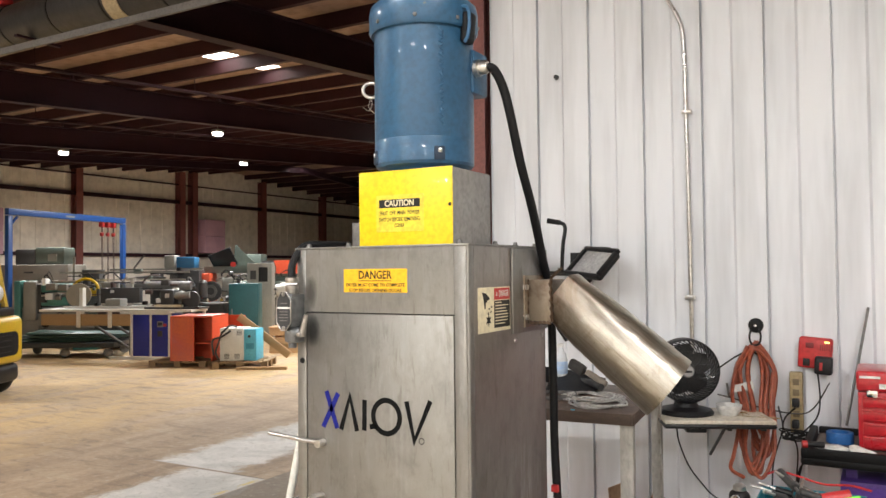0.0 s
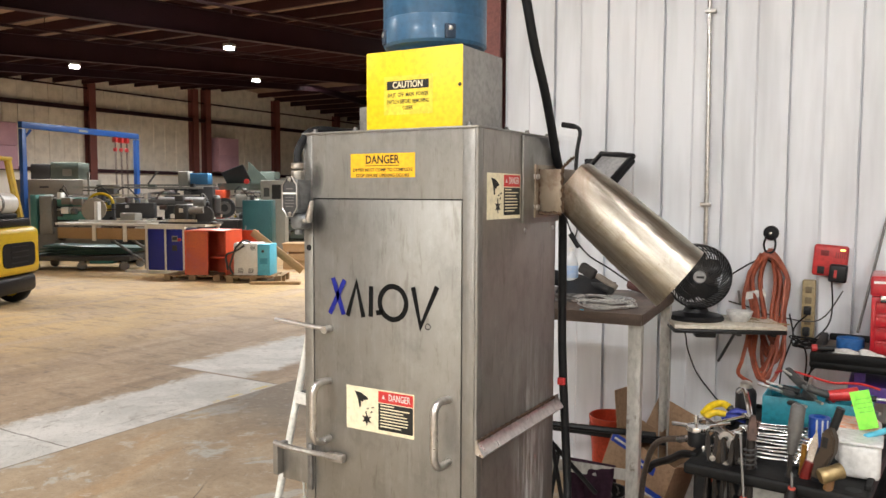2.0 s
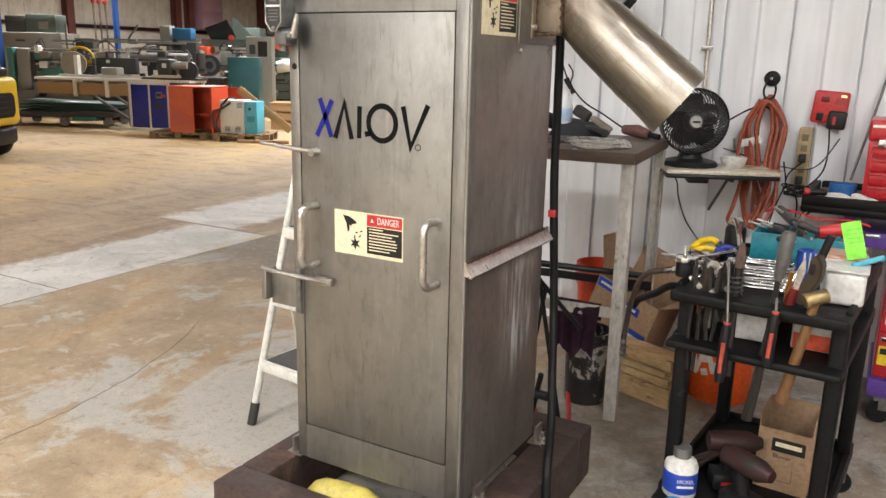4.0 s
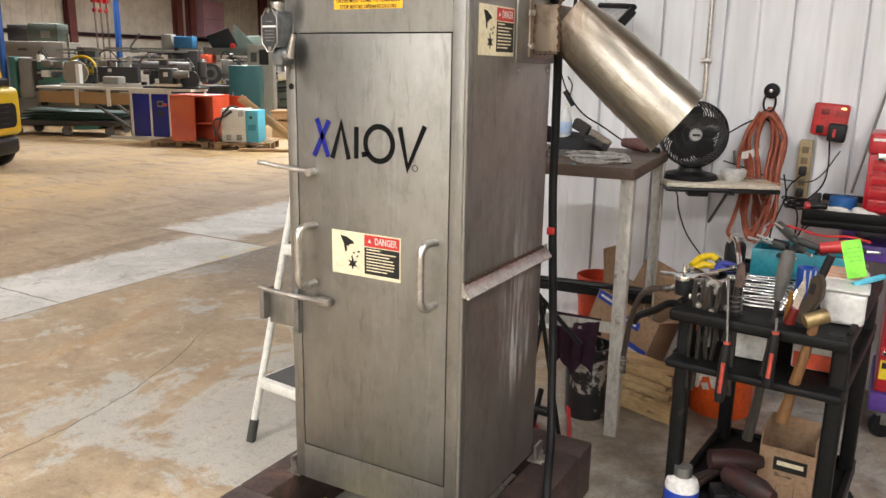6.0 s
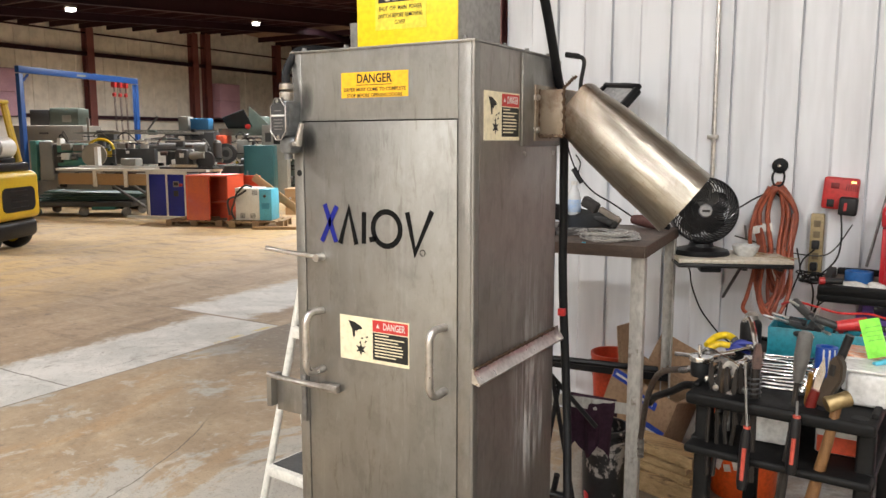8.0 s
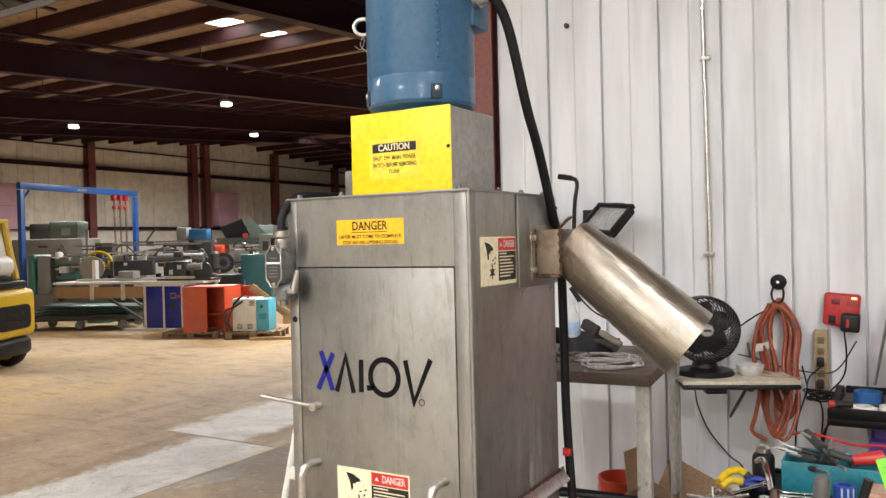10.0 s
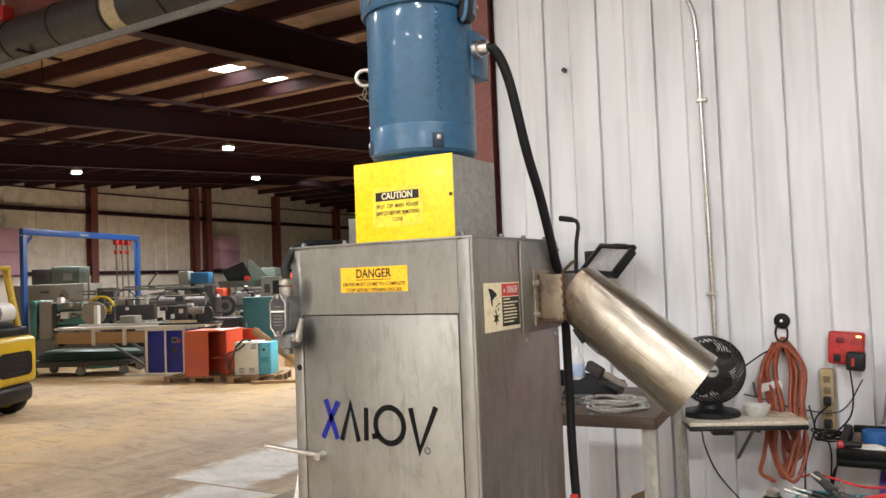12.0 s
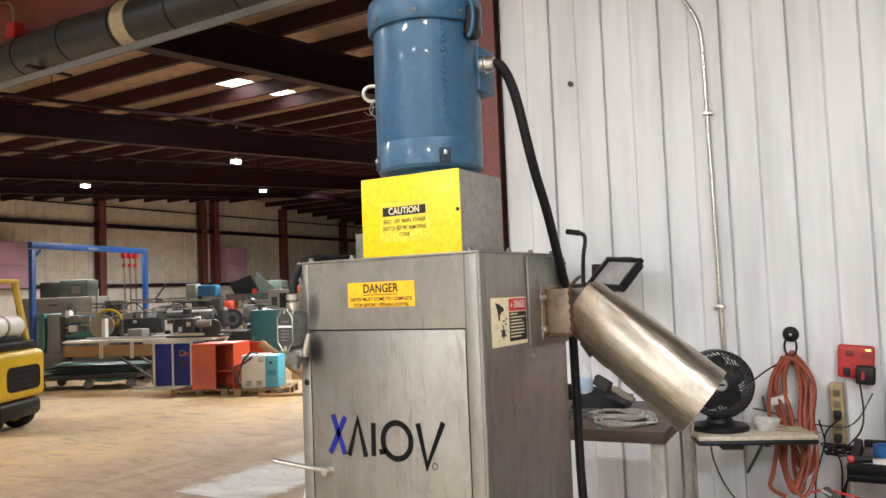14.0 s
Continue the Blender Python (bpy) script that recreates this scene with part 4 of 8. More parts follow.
for i in range(29):
    s = 0.415 * i / 28
    k = max(q for q in range(4) if TUBE_KEYS[q][0] <= s + 1e-9)
    u = (s - TUBE_KEYS[k][0]) / (TUBE_KEYS[k + 1][0] - TUBE_KEYS[k][0])
    rx, rz, sq = [TUBE_KEYS[k][w] * (1 - u) + TUBE_KEYS[k + 1][w] * u for w in (1, 2, 3)]
    c = NECK + axis * s
    ring = []
    for k in range(72):
        a = 2 * math.pi * k / 72
        ca, sa = math.cos(a), math.sin(a)
        f = (1 - sq) + sq * min(1 / max(abs(ca), abs(sa)), 1.32)
        p = c + Vector((0, 1, 0)) * rx * ca * f + upv * rz * sa * f - axis * (0.17 * rx * ca * f * (s / 0.415) ** 2)
        q = Vector((s * 46, a * 4.2 + s * 22, 0.7))
        dent = 0.002 * noise.noise(q) * min(1, max(0, (s - 0.12) / 0.12)) + 0.0012 * noise.noise(Vector((s * 11, a * 1.6, 4.0)))
        ring.append(p + (p - c).normalized() * dent)
    rings.append(ring)
inner = [[c + (p - c) * 0.965 for p in ring] for ring, c in ((rings[-1], NECK + axis * 0.415), (rings[8], NECK + axis * 0.1186))]
bm = loft(rings + inner, caps=False)
part("chute_tube", bm, CHUTE, ch, "dented bright stainless discharge tube", smooth=50)
for a, b in (((0.085, 0.362, 1.635), (0.118, 0.365, 1.665)), ((0.086, 0.36, 1.635), (0.089, 0.36, 1.505)), ((0.012, 0.358, 1.504), (0.012, 0.358, 1.632)),
             ((0.086, 0.36, 1.503), (0.012, 0.358, 1.503))):
    n = 16
    part("weld_seam", tube([Vector(a).lerp(Vector(b), k / n) + Vector((0.002 * math.sin(k * 2.1), 0, 0.002 * math.cos(k * 2.7))) for k in range(n + 1)], 0.0045, 6,
                           radii=[0.0034 + 0.0014 * ((k * 7) % 3) for k in range(n + 1)]), BEAD, ch)
# motor guard and motor
mg = part("motor_guard", B(-0.349, -0.3475 + 0.301, 0.0, 0.004, TOP + 0.004, 1.942, 0.0015), YELLOW, dryer, "safety yellow guard panel")
bm = B(-0.345, -0.046, 0.004, 0.232, TOP + 0.004, 1.94, 0.003)
part("motor_stand", bm, mat("zinc_grey_sheet", (0.36, 0.35, 0.33), (0.29, 0.28, 0.265), rough=0.5, metal=0.4, scale=12, bump=0.1), dryer, "grey steel box under the motor")
part("guard_screw", lathe([(0, 0.003), (0.004, 0.002), (0.005, 0)], 10, pose(-0.054, -0.0003, 1.84, 90)), INK, mg)
part("stand_bracket", prism([(0, 0), (0.045, 0), (0.045, 0.05), (0.035, 0.07), (0.0, 0.07)], 0.006, pose(-0.405, 0.05, TOP + 0.004, 90)), DULL, dryer)
MX, MY = -0.202, 0.122
prof = [(0.0, 1.941), (0.112, 1.941), (0.118, 1.95), (0.138, 1.957), (0.143, 1.965), (0.1435, 2.028), (0.1425, 2.031), (0.1435, 2.034), (0.1435, 2.40), (0.0, 2.40)]
motor = part("motor", lathe(prof, 64, pose(MX, MY, 0)), MOTOR_BLUE, dryer, "blue painted electric motor", smooth=30)
prof = [(0.142, 2.345), (0.152, 2.338), (0.157, 2.345), (0.158, 2.395), (0.154, 2.415), (0.14, 2.428), (0.10, 2.434), (0.0, 2.436)]
part("fan_cowl", lathe(prof, 64, pose(MX, MY, 0)), MOTOR_BLUE, motor, smooth=45)
ear = part("cowl_ear", OB(pose(MX + 0.156, MY - 0.02, 2.337, 0, 6, 0), 0.028, 0.05, 0.088, 0.012, 3), RUBBER, motor, "black recess under the cowl's ear")
part("ear_rim", tube(curve([(MX + 0.142, MY - 0.046, 2.392), (MX + 0.168, MY - 0.047, 2.386), (MX + 0.174, MY - 0.047, 2.35), (MX + 0.169, MY - 0.047, 2.31), (MX + 0.158, MY - 0.046, 2.291)]), 0.005, 8), MOTOR_BLUE, ear)
for ang in (12, 102, 192, 282):
    d = Matrix.Rotation(radians(ang), 3, "Z") @ Vector((math.sin(radians(35)), -math.cos(radians(35)), 0))
    q = math.degrees(math.atan2(d.y, d.x)) + 90
    c = Vector((MX, MY, 0)) + d * 0.142
    m = pose(c.x, c.y, 1.983, 0, 0, q)
    # solid block in darkened motor blue, painted as the shade inside a pocket
    part("bolt_pocket", OB(m, 0.03, 0.012, 0.038, 0.003), MOTOR_SHADE, motor)
    part("pocket_bolt", OB(pose(*(c + d * 0.004).to_tuple()[:2], 1.99, 0, 0, q), 0.013, 0.01, 0.012, 0.003), BRIGHT, motor)
for k in range(8):
    a = radians(22 + 45 * k)
    part("cowl_bolt", lathe([(0, 0.005), (0.0045, 0.0045), (0.006, 0.002), (0.006, 0)], 8, pose(MX + 0.1575 * math.cos(a), MY + 0.1575 * math.sin(a), 2.358, 0, 90, math.degrees(a))), DULL, motor)
# spine of weld drips down the motor's face
d = Vector((math.sin(radians(50)), -math.cos(radians(50)), 0))
random.seed(3)
spine = []
for k in range(70):
    w = d.copy()
    w.rotate(Euler((0, 0, radians(2.6 * math.sin(k * 1.35)))))
    spine.append(Vector((MX, MY, 2.06 + 0.27 * k / 69)) + w * 0.1435)
part("weld_spine", tube(spine, 0.003, 6), MOTOR_BLUE, motor)
for z in (2.1, 2.15, 2.2, 2.255, 2.31):
    c = Vector((MX, MY, z)) + d * 0.1435
    part("rivet", lathe([(0, 0.005), (0.005, 0.003), (0.006, 0)], 10, Matrix.Translation(c) @ d.to_track_quat("Z", "Y").to_matrix().to_4x4()), MOTOR_BLUE, motor)
# lifting eye with twisted wire on the far side
le = part("lifting_eye", tube([Vector((MX - 0.165, MY - 0.03, 2.20)) + Vector((0.022 * math.cos(a), 0.012 * math.cos(a), 0.022 * math.sin(a))) for a in [2 * math.pi * k / 20 for k in range(21)]], 0.0055, 8), BRIGHT, motor)
part("eye_stud", tube([(MX - 0.135, MY - 0.02, 2.2), (MX - 0.15, MY - 0.025, 2.2)], 0.009, 8), BRIGHT, motor)
bm = tube(curve([(MX - 0.165, MY - 0.03, 2.178), (MX - 0.16, MY - 0.035, 2.155), (MX - 0.175, MY - 0.03, 2.14), (MX - 0.195, MY - 0.03, 2.152)]), 0.0014, 5)
tube(curve([(MX - 0.165, MY - 0.03, 2.178), (MX - 0.172, MY - 0.035, 2.15), (MX - 0.155, MY - 0.03, 2.13)]), 0.0014, 5, bm)
part("tag_wire", bm, BRIGHT, motor)
# terminal box, gland, power cable
tb = part("terminal_box", B(MX + 0.10, MX + 0.152, MY + 0.02, MY + 0.11, 2.165, 2.29, 0.008), MOTOR_BLUE, motor)
part("gland", lathe([(0.0, 0), (0.024, 0), (0.024, 0.014), (0.02, 0.016), (0.02, 0.032), (0.0155, 0.04), (0, 0.04)], 16, pose(MX + 0.153, MY + 0.03, 2.235, 0, 90)), BRIGHT, motor)
cable = curve([(MX + 0.185, MY + 0.03, 2.235), (0.002, 0.172, 2.225), (0.019, 0.21, 2.152), (0.03, 0.28, 1.971), (0.03, 0.36, 1.849), (0.024, 0.45, 1.703), (0.014, 0.54, 1.56),
               (0.006, 0.575, 1.3), (0.008, 0.578, 1.05), (0.03, 0.578, 0.65), (0.08, 0.47, 0.45), (0.112, 0.40, 0.33), (0.15, 0.29, 0.24), (0.163, 0.26, 0.15), (0.168, 0.25, 0.06), (0.2, 0.3, 0.016), (0.3, 0.5, 0.016)], 8)
part("power_cable", tube(cable, 0.0135, 12), RUBBER, dryer, "thick black power cable")
part("cable_tag", B(0.0, 0.024, 0.556, 0.572, 0.945, 0.968, 0.003), RED_PLASTIC, dryer)
# skid: brown hollow-section frame
for i, (x0, x1, y0, y1) in enumerate(((-0.70, 0.145, -0.25, -0.13), (-0.70, 0.145, 0.60, 0.72), (-0.70, -0.59, -0.13, 0.60), (0.015, 0.145, -0.13, 0.60))):
    part("skid_beam", B(x0, x1, y0, y1, 0.0, 0.19, 0.008), RUST, dryer)
for x, y in ((-0.60, 0.03), (-0.60, 0.5), (0.03, 0.5), (0.03, 0.06)):
    part("foot_bracket", B(x - 0.025, x + 0.03, y - 0.03, y + 0.03, 0.191, 0.199, 0.002), BRIGHT, dryer)
    part("foot_gusset", B(x - 0.004, x + 0.004, y - 0.028, y + 0.028, 0.199, 0.25), BRIGHT, dryer)
    part("foot_bolt", lathe([(0, 0.03), (0.006, 0.03), (0.006, 0.012), (0.012, 0.012), (0.012, 0)], 8, pose(x + 0.016, y, 0.199)), BRIGHT, dryer)
part("drip_strip", B(0.002, 0.016, 0.02, 0.36, 0.192, 0.198), BRIGHT, dryer)


# warning labels
def sticker(name, x0, x1, z0, z1, material, label, y=0.0, face="front"):
    if face == "front":
        return part(name, B(x0, x1, y - 0.0008, y - 0.0001, z0, z1), material, dryer, label, smooth=0)
    return part(name, B(0.0001, 0.0008, x0, x1, z0, z1), material, dryer, label, smooth=0)


s = sticker("warning_label", -0.404, -0.19, 1.603, 1.669, LABEL_YELLOW, "yellow danger sticker with black lettering")
words("lettering", "DANGER", 0.0225, pose(-0.297, -0.001, 1.651, 90), INK, s, bold=0.0007, width=0.112)
part("underline", B(-0.354, -0.241, -0.0012, -0.0009, 1.6345, 1.6365), INK, s)
words("lettering", "DRYER MUST COME TO COMPLETE", 0.0088, pose(-0.297, -0.001, 1.6235, 90), INK, s, bold=0.0003, width=0.198)
words("lettering", "STOP BEFORE OPENING DOORS", 0.0088, pose(-0.297, -0.001, 1.6085, 90), INK, s, bold=0.0003, width=0.176)
s = sticker("warning_label", -0.290, -0.135, 1.771, 1.874, mat("label_pale_yellow", (0.88, 0.68, 0.05), rough=0.4, bump=0.02), "pale yellow caution sticker", 0.0)
part("heading_bar", B(-0.280, -0.147, -0.0013, -0.0009, 1.838, 1.861), INK, s)
words("lettering", "CAUTION", 0.017, pose(-0.2135, -0.0015, 1.8495, 90), LABEL_CREAM, s, bold=0.0005, width=0.095)
words("lettering", "SHUT  OFF  MAIN  POWER", 0.0105, pose(-0.2135, -0.001, 1.823, 90), INK, s, bold=0.0002, width=0.130)
words("lettering", "SWITCH BEFORE REMOVING", 0.0105, pose(-0.2135, -0.001, 1.805, 90), INK, s, bold=0.0002, width=0.134)
words("lettering", "COVER", 0.0105, pose(-0.2135, -0.001, 1.788, 90), INK, s, bold=0.0002, width=0.033)


def danger_label(x0, z0, w, h, base, face):
    """Cream sticker: plain dark hazard shapes, a red heading, a black text block with pale bars."""
    s = sticker("warning_label", x0, x0 + w, z0, z0 + h, LABEL_CREAM, "cream, red and black danger sticker", 0.0, face)

    def P(u, v, d=0.001):
        return base @ pose(u, v, d)
    part("heading_panel", OB(P(w * 0.735, h * 0.84), w * 0.5, h * 0.26, 0.0004), LABEL_RED, s)
    words("lettering", "DANGER", h * 0.15, P(w * 0.79, h * 0.84, 0.0014), LABEL_WHITE, s, bold=0.0003, width=w * 0.31)
    part("hazard_triangle", prism([(-0.006, -0.005), (0.006, -0.005), (0, 0.006)], 0.0003, P(w * 0.56, h * 0.84, 0.0013)), LABEL_WHITE, s)
    part("text_panel", OB(P(w * 0.735, h * 0.385), w * 0.5, h * 0.61, 0.0004), INK, s)
    for k, f in enumerate((0.2, 0.42, 0.33, 0.38, 0.40, 0.40, 0.39, 0.3)):
        part("text_bar", OB(P(w * 0.515 + w * f / 2, h * (0.645 - 0.068 * k), 0.0014), w * f, h * 0.026, 0.0003), LABEL_CREAM, s)
    part("hazard_shape", prism([(-0.028, 0.024), (-0.006, 0.021), (0.016, 0.010), (0.020, 0.004), (0.004, 0.0), (0.0, -0.006), (-0.006, -0.003), (-0.006, -0.02), (-0.012, -0.022), (-0.016, 0.0)],
                               0.0004, P(w * 0.25, h * 0.7)), INK, s)
    for u, v, r in ((0.33, 0.52, 8), (0.38, 0.45, 40), (0.30, 0.42, 70), (0.40, 0.56, 20)):
        part("hazard_chip", OB(P(w * u, h * v) @ pose(0, 0, 0, 0, 0, r), 0.008, 0.004, 0.0004), INK, s)
    star = []
    for k in range(12):
        a, r = 2 * math.pi * k / 12, (0.019 if k % 2 else 0.008)
        star.append((r * math.cos(a), r * math.sin(a)))
    part("hazard_star", prism(star, 0.0004, P(w * 0.31, h * 0.27)), INK, s)


danger_label(-0.423, 0.885, 0.231, 0.125, Matrix.Translation((-0.423, 0, 0.885)) @ FRONT, "front")
danger_label(0.05, 1.491, 0.206, 0.124, Matrix.Translation((0, 0.05, 1.491)) @ SIDE, "side")

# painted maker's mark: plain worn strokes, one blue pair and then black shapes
def stroke(pts, r=0.0074, material=INK_WORN):
    P = [Vector(p) for p in pts]
    closed = (P[0] - P[-1]).length < 1e-6
    secs = []
    for k, p in enumerate(P):
        if closed:
            d0, d1 = p - P[k - 1 if k else -2], P[k + 1 if k < len(P) - 1 else 1] - p
        else:
            d0, d1 = p - P[max(k - 1, 0)], P[min(k + 1, len(P) - 1)] - p
        d0, d1 = (d0 if d0.length else d1).normalized(), (d1 if d1.length else d0).normalized()
        n0, n1 = Vector((-d0.y, d0.x)), Vector((-d1.y, d1.x))
        w = (n0 + n1).normalized()
        w *= min(1.0 / max(w.dot(n0), 0.35), 1.9) * r
        secs.append([(*(p + w), 0.0), (*(p - w), 0.0), (*(p - w), 0.0006), (*(p + w), 0.0006)])
    bm = loft(secs, caps=not closed)
    bmesh.ops.remove_doubles(bm, verts=bm.verts, dist=1e-6)
    bm.transform(Matrix.Translation((0, -0.0002, 0)) @ FRONT)
    return part("mark_stroke", bm, material, door, smooth=0)


stroke([(-0.482, 1.212), (-0.428, 1.312)], material=INK_BLUE)
stroke([(-0.470, 1.316), (-0.432, 1.212)], material=INK_BLUE)
stroke([(-0.418, 1.21), (-0.386, 1.306), (-0.362, 1.21)])
stroke([(-0.335, 1.30), (-0.337, 1.214)])
stroke([(-0.318, 1.226), (-0.295, 1.23)])
stroke([(-0.262 + 0.044 * math.cos(a), 1.258 + 0.046 * math.sin(a)) for a in [2 * math.pi * k / 22 for k in range(23)]])
stroke([(-0.196, 1.306), (-0.172, 1.2), (-0.120, 1.312)])
stroke([(-0.149 + 0.008 * math.cos(a), 1.202 + 0.008 * math.sin(a)) for a in [2 * math.pi * k / 14 for k in range(15)]], 0.0009)
yf = thing("yellow_wrap", "crumpled yellow plastic wrap pushed under the dryer", "wrap", (-0.42, -0.05, 0))
bm = bmesh.new()
bmesh.ops.create_icosphere(bm, subdivisions=3, radius=1, matrix=Matrix.Diagonal((0.16, 0.07, 0.088, 1)))
for v in bm.verts:
    v.co *= 1 + 0.12 * noise.noise(v.co * 22)
bmesh.ops.translate(bm, verts=bm.verts, vec=(-0.36, -0.035, 0.09))
part("bundle", bm, FOAM_YELLOW, yf)


# ---- the work bay: bench, shelf and what hangs on the wall ----
built_before_bay = set(bpy.data.objects)
bench = thing("welded_bench", "tall welded steel bench with a grimy brown top", "bench", turn=pose(0.122, 1.167, 0, 0, 0, 5))
part("tabletop", B(-0.74, 0.0, -0.004, 0.74, 1.07, 1.10, 0.004), BENCH, bench)
EDGE_WOOD = mat("worn_edge_board", (0.13, 0.085, 0.06), (0.075, 0.052, 0.04), rough=0.55, scale=5, stretch=(2, 12, 12), bump=0.3, wear=(0.05, 0.04, 0.035), wear_at=(0.6, 0.7))
part("top_rim", B(-0.74, 0.0, -0.0105, -0.0045, 1.056, 1.10, 0.001), EDGE_WOOD, bench)
part("top_rim", B(0.0005, 0.006, -0.004, 0.74, 1.056, 1.10, 0.001), EDGE_WOOD, bench)


def angle_leg(x, y, sx, sy, h=1.07, w=0.05):
    bm = B(x, x + sx * w, y, y + sy * 0.006, 0, h, 0.001)
    B(x, x + sx * 0.006, y + sy * 0.006, y + sy * w, 0, h, 0.001, bm=bm)
    return bm


part("leg", angle_leg(0.0, 0.002, -1, 1), LEG_STEEL, bench)
part("leg", angle_leg(0.0, 0.73, -1, -1), LEG_STEEL, bench)
part("leg", angle_leg(-0.72, 0.002, 1, 1), LEG_STEEL, bench)
part("leg", angle_leg(-0.72, 0.73, 1, -1), LEG_STEEL, bench)
part("stretcher", B(-0.72, -0.006, 0.0085, 0.0135, 0.437, 0.482), LEG_STEEL, bench)
part("stretcher", B(-0.72, -0.006, 0.69, 0.696, 0.38, 0.42), PLASTIC, bench)


def ring_coil(c, r, wire, turns, wob, seed, flat=0.35, n=40):
    random.seed(seed)
    pts = []
    ph = [random.uniform(0, 6) for _ in range(6)]
    for k in range(turns * n):
        a = 2 * math.pi * k / n
        q = k / n
        rr = r * (1 + wob * math.sin(ph[0] + q * 2.1) + 0.4 * wob * math.sin(a * 2 + ph[1] + q))
        pts.append((c[0] + rr * math.cos(a) + 0.012 * math.sin(q * 1.7 + ph[2]), c[1] + rr * math.sin(a) + 0.012 * math.cos(q * 1.3 + ph[3]),
                    c[2] + wire + flat * wire * q + 0.004 * math.sin(a * 3 + ph[4] + q)))
    return pts


def coil(name, label, c, r, wire, turns, material, seed, wob=0.12):
    t = thing(name, label, "cable", c)
    part("strand", tube(ring_coil(c, r, wire, turns, wob, seed), wire, 6), material, t)
    return t


on_bench = set(bpy.data.objects)
WIRE_ROPE = mat("bright_wire_rope", (0.62, 0.61, 0.58), (0.4, 0.39, 0.37), rough=0.32, metal=0.3, scale=60)
coil("cable_coil", "loose coil of bright wire rope lying on the bench", (-0.139, 1.375, 1.081), 0.112, 0.0031, 8, WIRE_ROPE, 4, 0.13)
coil("cable_coil", "smaller coil of bright wire rope on the bench", (-0.069, 1.25, 1.081), 0.102, 0.0031, 7, WIRE_ROPE, 9, 0.1)
coil("cable_coil", "small loop of dull steel cable on the bench", (-0.30, 1.36, 1.081), 0.085, 0.0036, 6, DULL, 12)
for k, (x, y) in enumerate(((-0.40, 1.28), (-0.33, 1.22), (-0.42, 1.38), (-0.46, 1.24))):
    t = thing("metal_scrap", "small dull metal fitting lying on the bench", "scrap", (x, y, 1.081), "bench scraps")
    part("piece", tube([(x - 0.03, y, 1.094), (x, y + 0.012, 1.1), (x + 0.035, y - 0.01, 1.093)], 0.011, 8, radii=[0.012, 0.009, 0.012]), (DULL, PLASTIC, BRIGHT, TOOL_BLACK)[k], t)
t = thing("water_bottle", "clear plastic water bottle with a blue label", "bottle", (-0.375, 1.63, 1.081))
c = pose(-0.375, 1.63, 1.081)
part("bottle_body", lathe([(0.0, 0.0), (0.028, 0.001), (0.032, 0.008), (0.032, 0.06), (0.0305, 0.07), (0.032, 0.08), (0.032, 0.125), (0.026, 0.155), (0.013, 0.178), (0.012, 0.19), (0, 0.19)], 24, c), mat("misty_clear_plastic", (0.62, 0.66, 0.7), (0.78, 0.8, 0.82), rough=0.12, scale=30, bump=0.1, spec=0.6), t)
part("cap", lathe([(0, 0.207), (0.0135, 0.207), (0.0145, 0.205), (0.0145, 0.189), (0, 0.189)], 18, c), WHITE_PLASTIC, t)
part("label_wrap", lathe([(0.0325, 0.066), (0.0328, 0.067), (0.0328, 0.122), (0.0325, 0.123)], 24, c), mat("pale_blue_label", (0.25, 0.45, 0.75), (0.6, 0.7, 0.85), rough=0.4, scale=40), t)
t = thing("dustpan", "black plastic dustpan lying on the bench", "dustpan", (-0.27, 1.58, 1.081))
bm = loft([[(-0.40, 1.50, 1.083), (-0.16, 1.46, 1.083), (-0.16, 1.46, 1.09), (-0.40, 1.50, 1.09)], [(-0.41, 1.60, 1.09), (-0.15, 1.56, 1.09), (-0.15, 1.56, 1.12), (-0.41, 1.60, 1.135)],
           [(-0.40, 1.68, 1.10), (-0.16, 1.64, 1.10), (-0.16, 1.64, 1.135), (-0.40, 1.68, 1.165)]])
part("pan", bm, PLASTIC, t)
part("pan_wall", OB(pose(-0.40, 1.58, 1.14, -12, 0, -8), 0.006, 0.19, 0.07, 0.002), PLASTIC, t)
part("grip", tube([(-0.26, 1.60, 1.12), (-0.20, 1.54, 1.125), (-0.13, 1.48, 1.115)], 0.015, 10), GREY_PLASTIC, t)
t = thing("hand_brush", "worn dark bench brush resting on the dustpan", "brush", (-0.22, 1.57, 1.081))
part("bristles", OB(pose(-0.265, 1.55, 1.19, 0, 26, -12), 0.085, 0.04, 0.05, 0.012), mat("brown_bristle", (0.05, 0.045, 0.042), rough=0.9, scale=40, bump=0.6), t)
part("stock", OB(pose(-0.165, 1.52, 1.15, 0, 26, -12), 0.115, 0.032, 0.026, 0.01), mat("dusty_brush_stock", (0.26, 0.22, 0.18), rough=0.7, scale=20), t)
t = thing("die_grinder", "dusty red hand tool lying on the bench", "tool", (-0.04, 1.72, 1.081))
part("tool_body", tube([(-0.13, 1.74, 1.115), (-0.06, 1.72, 1.112), (0.0, 1.70, 1.10)], 0.028, 14, radii=[0.02, 0.03, 0.022]), mat("dusty_red", (0.16, 0.07, 0.06), rough=0.6), t)
part("tool_nose", tube([(0.0, 1.70, 1.10), (0.05, 1.685, 1.094)], 0.013, 12), PLASTIC, t)
t = thing("blue_tag", "small blue plastic tag hanging over the bench edge", "tag", (-0.118, 1.088, 1.05))
part("plate", B(-0.128, -0.112, 1.082, 1.087, 1.035, 1.084, 0.001), CYAN, t)

for ob in set(bpy.data.objects) - on_bench:
    if ob.parent is None:
        ob.matrix_basis = Matrix.Translation((0.007, 0.067, 0.02)) @ ob.matrix_basis

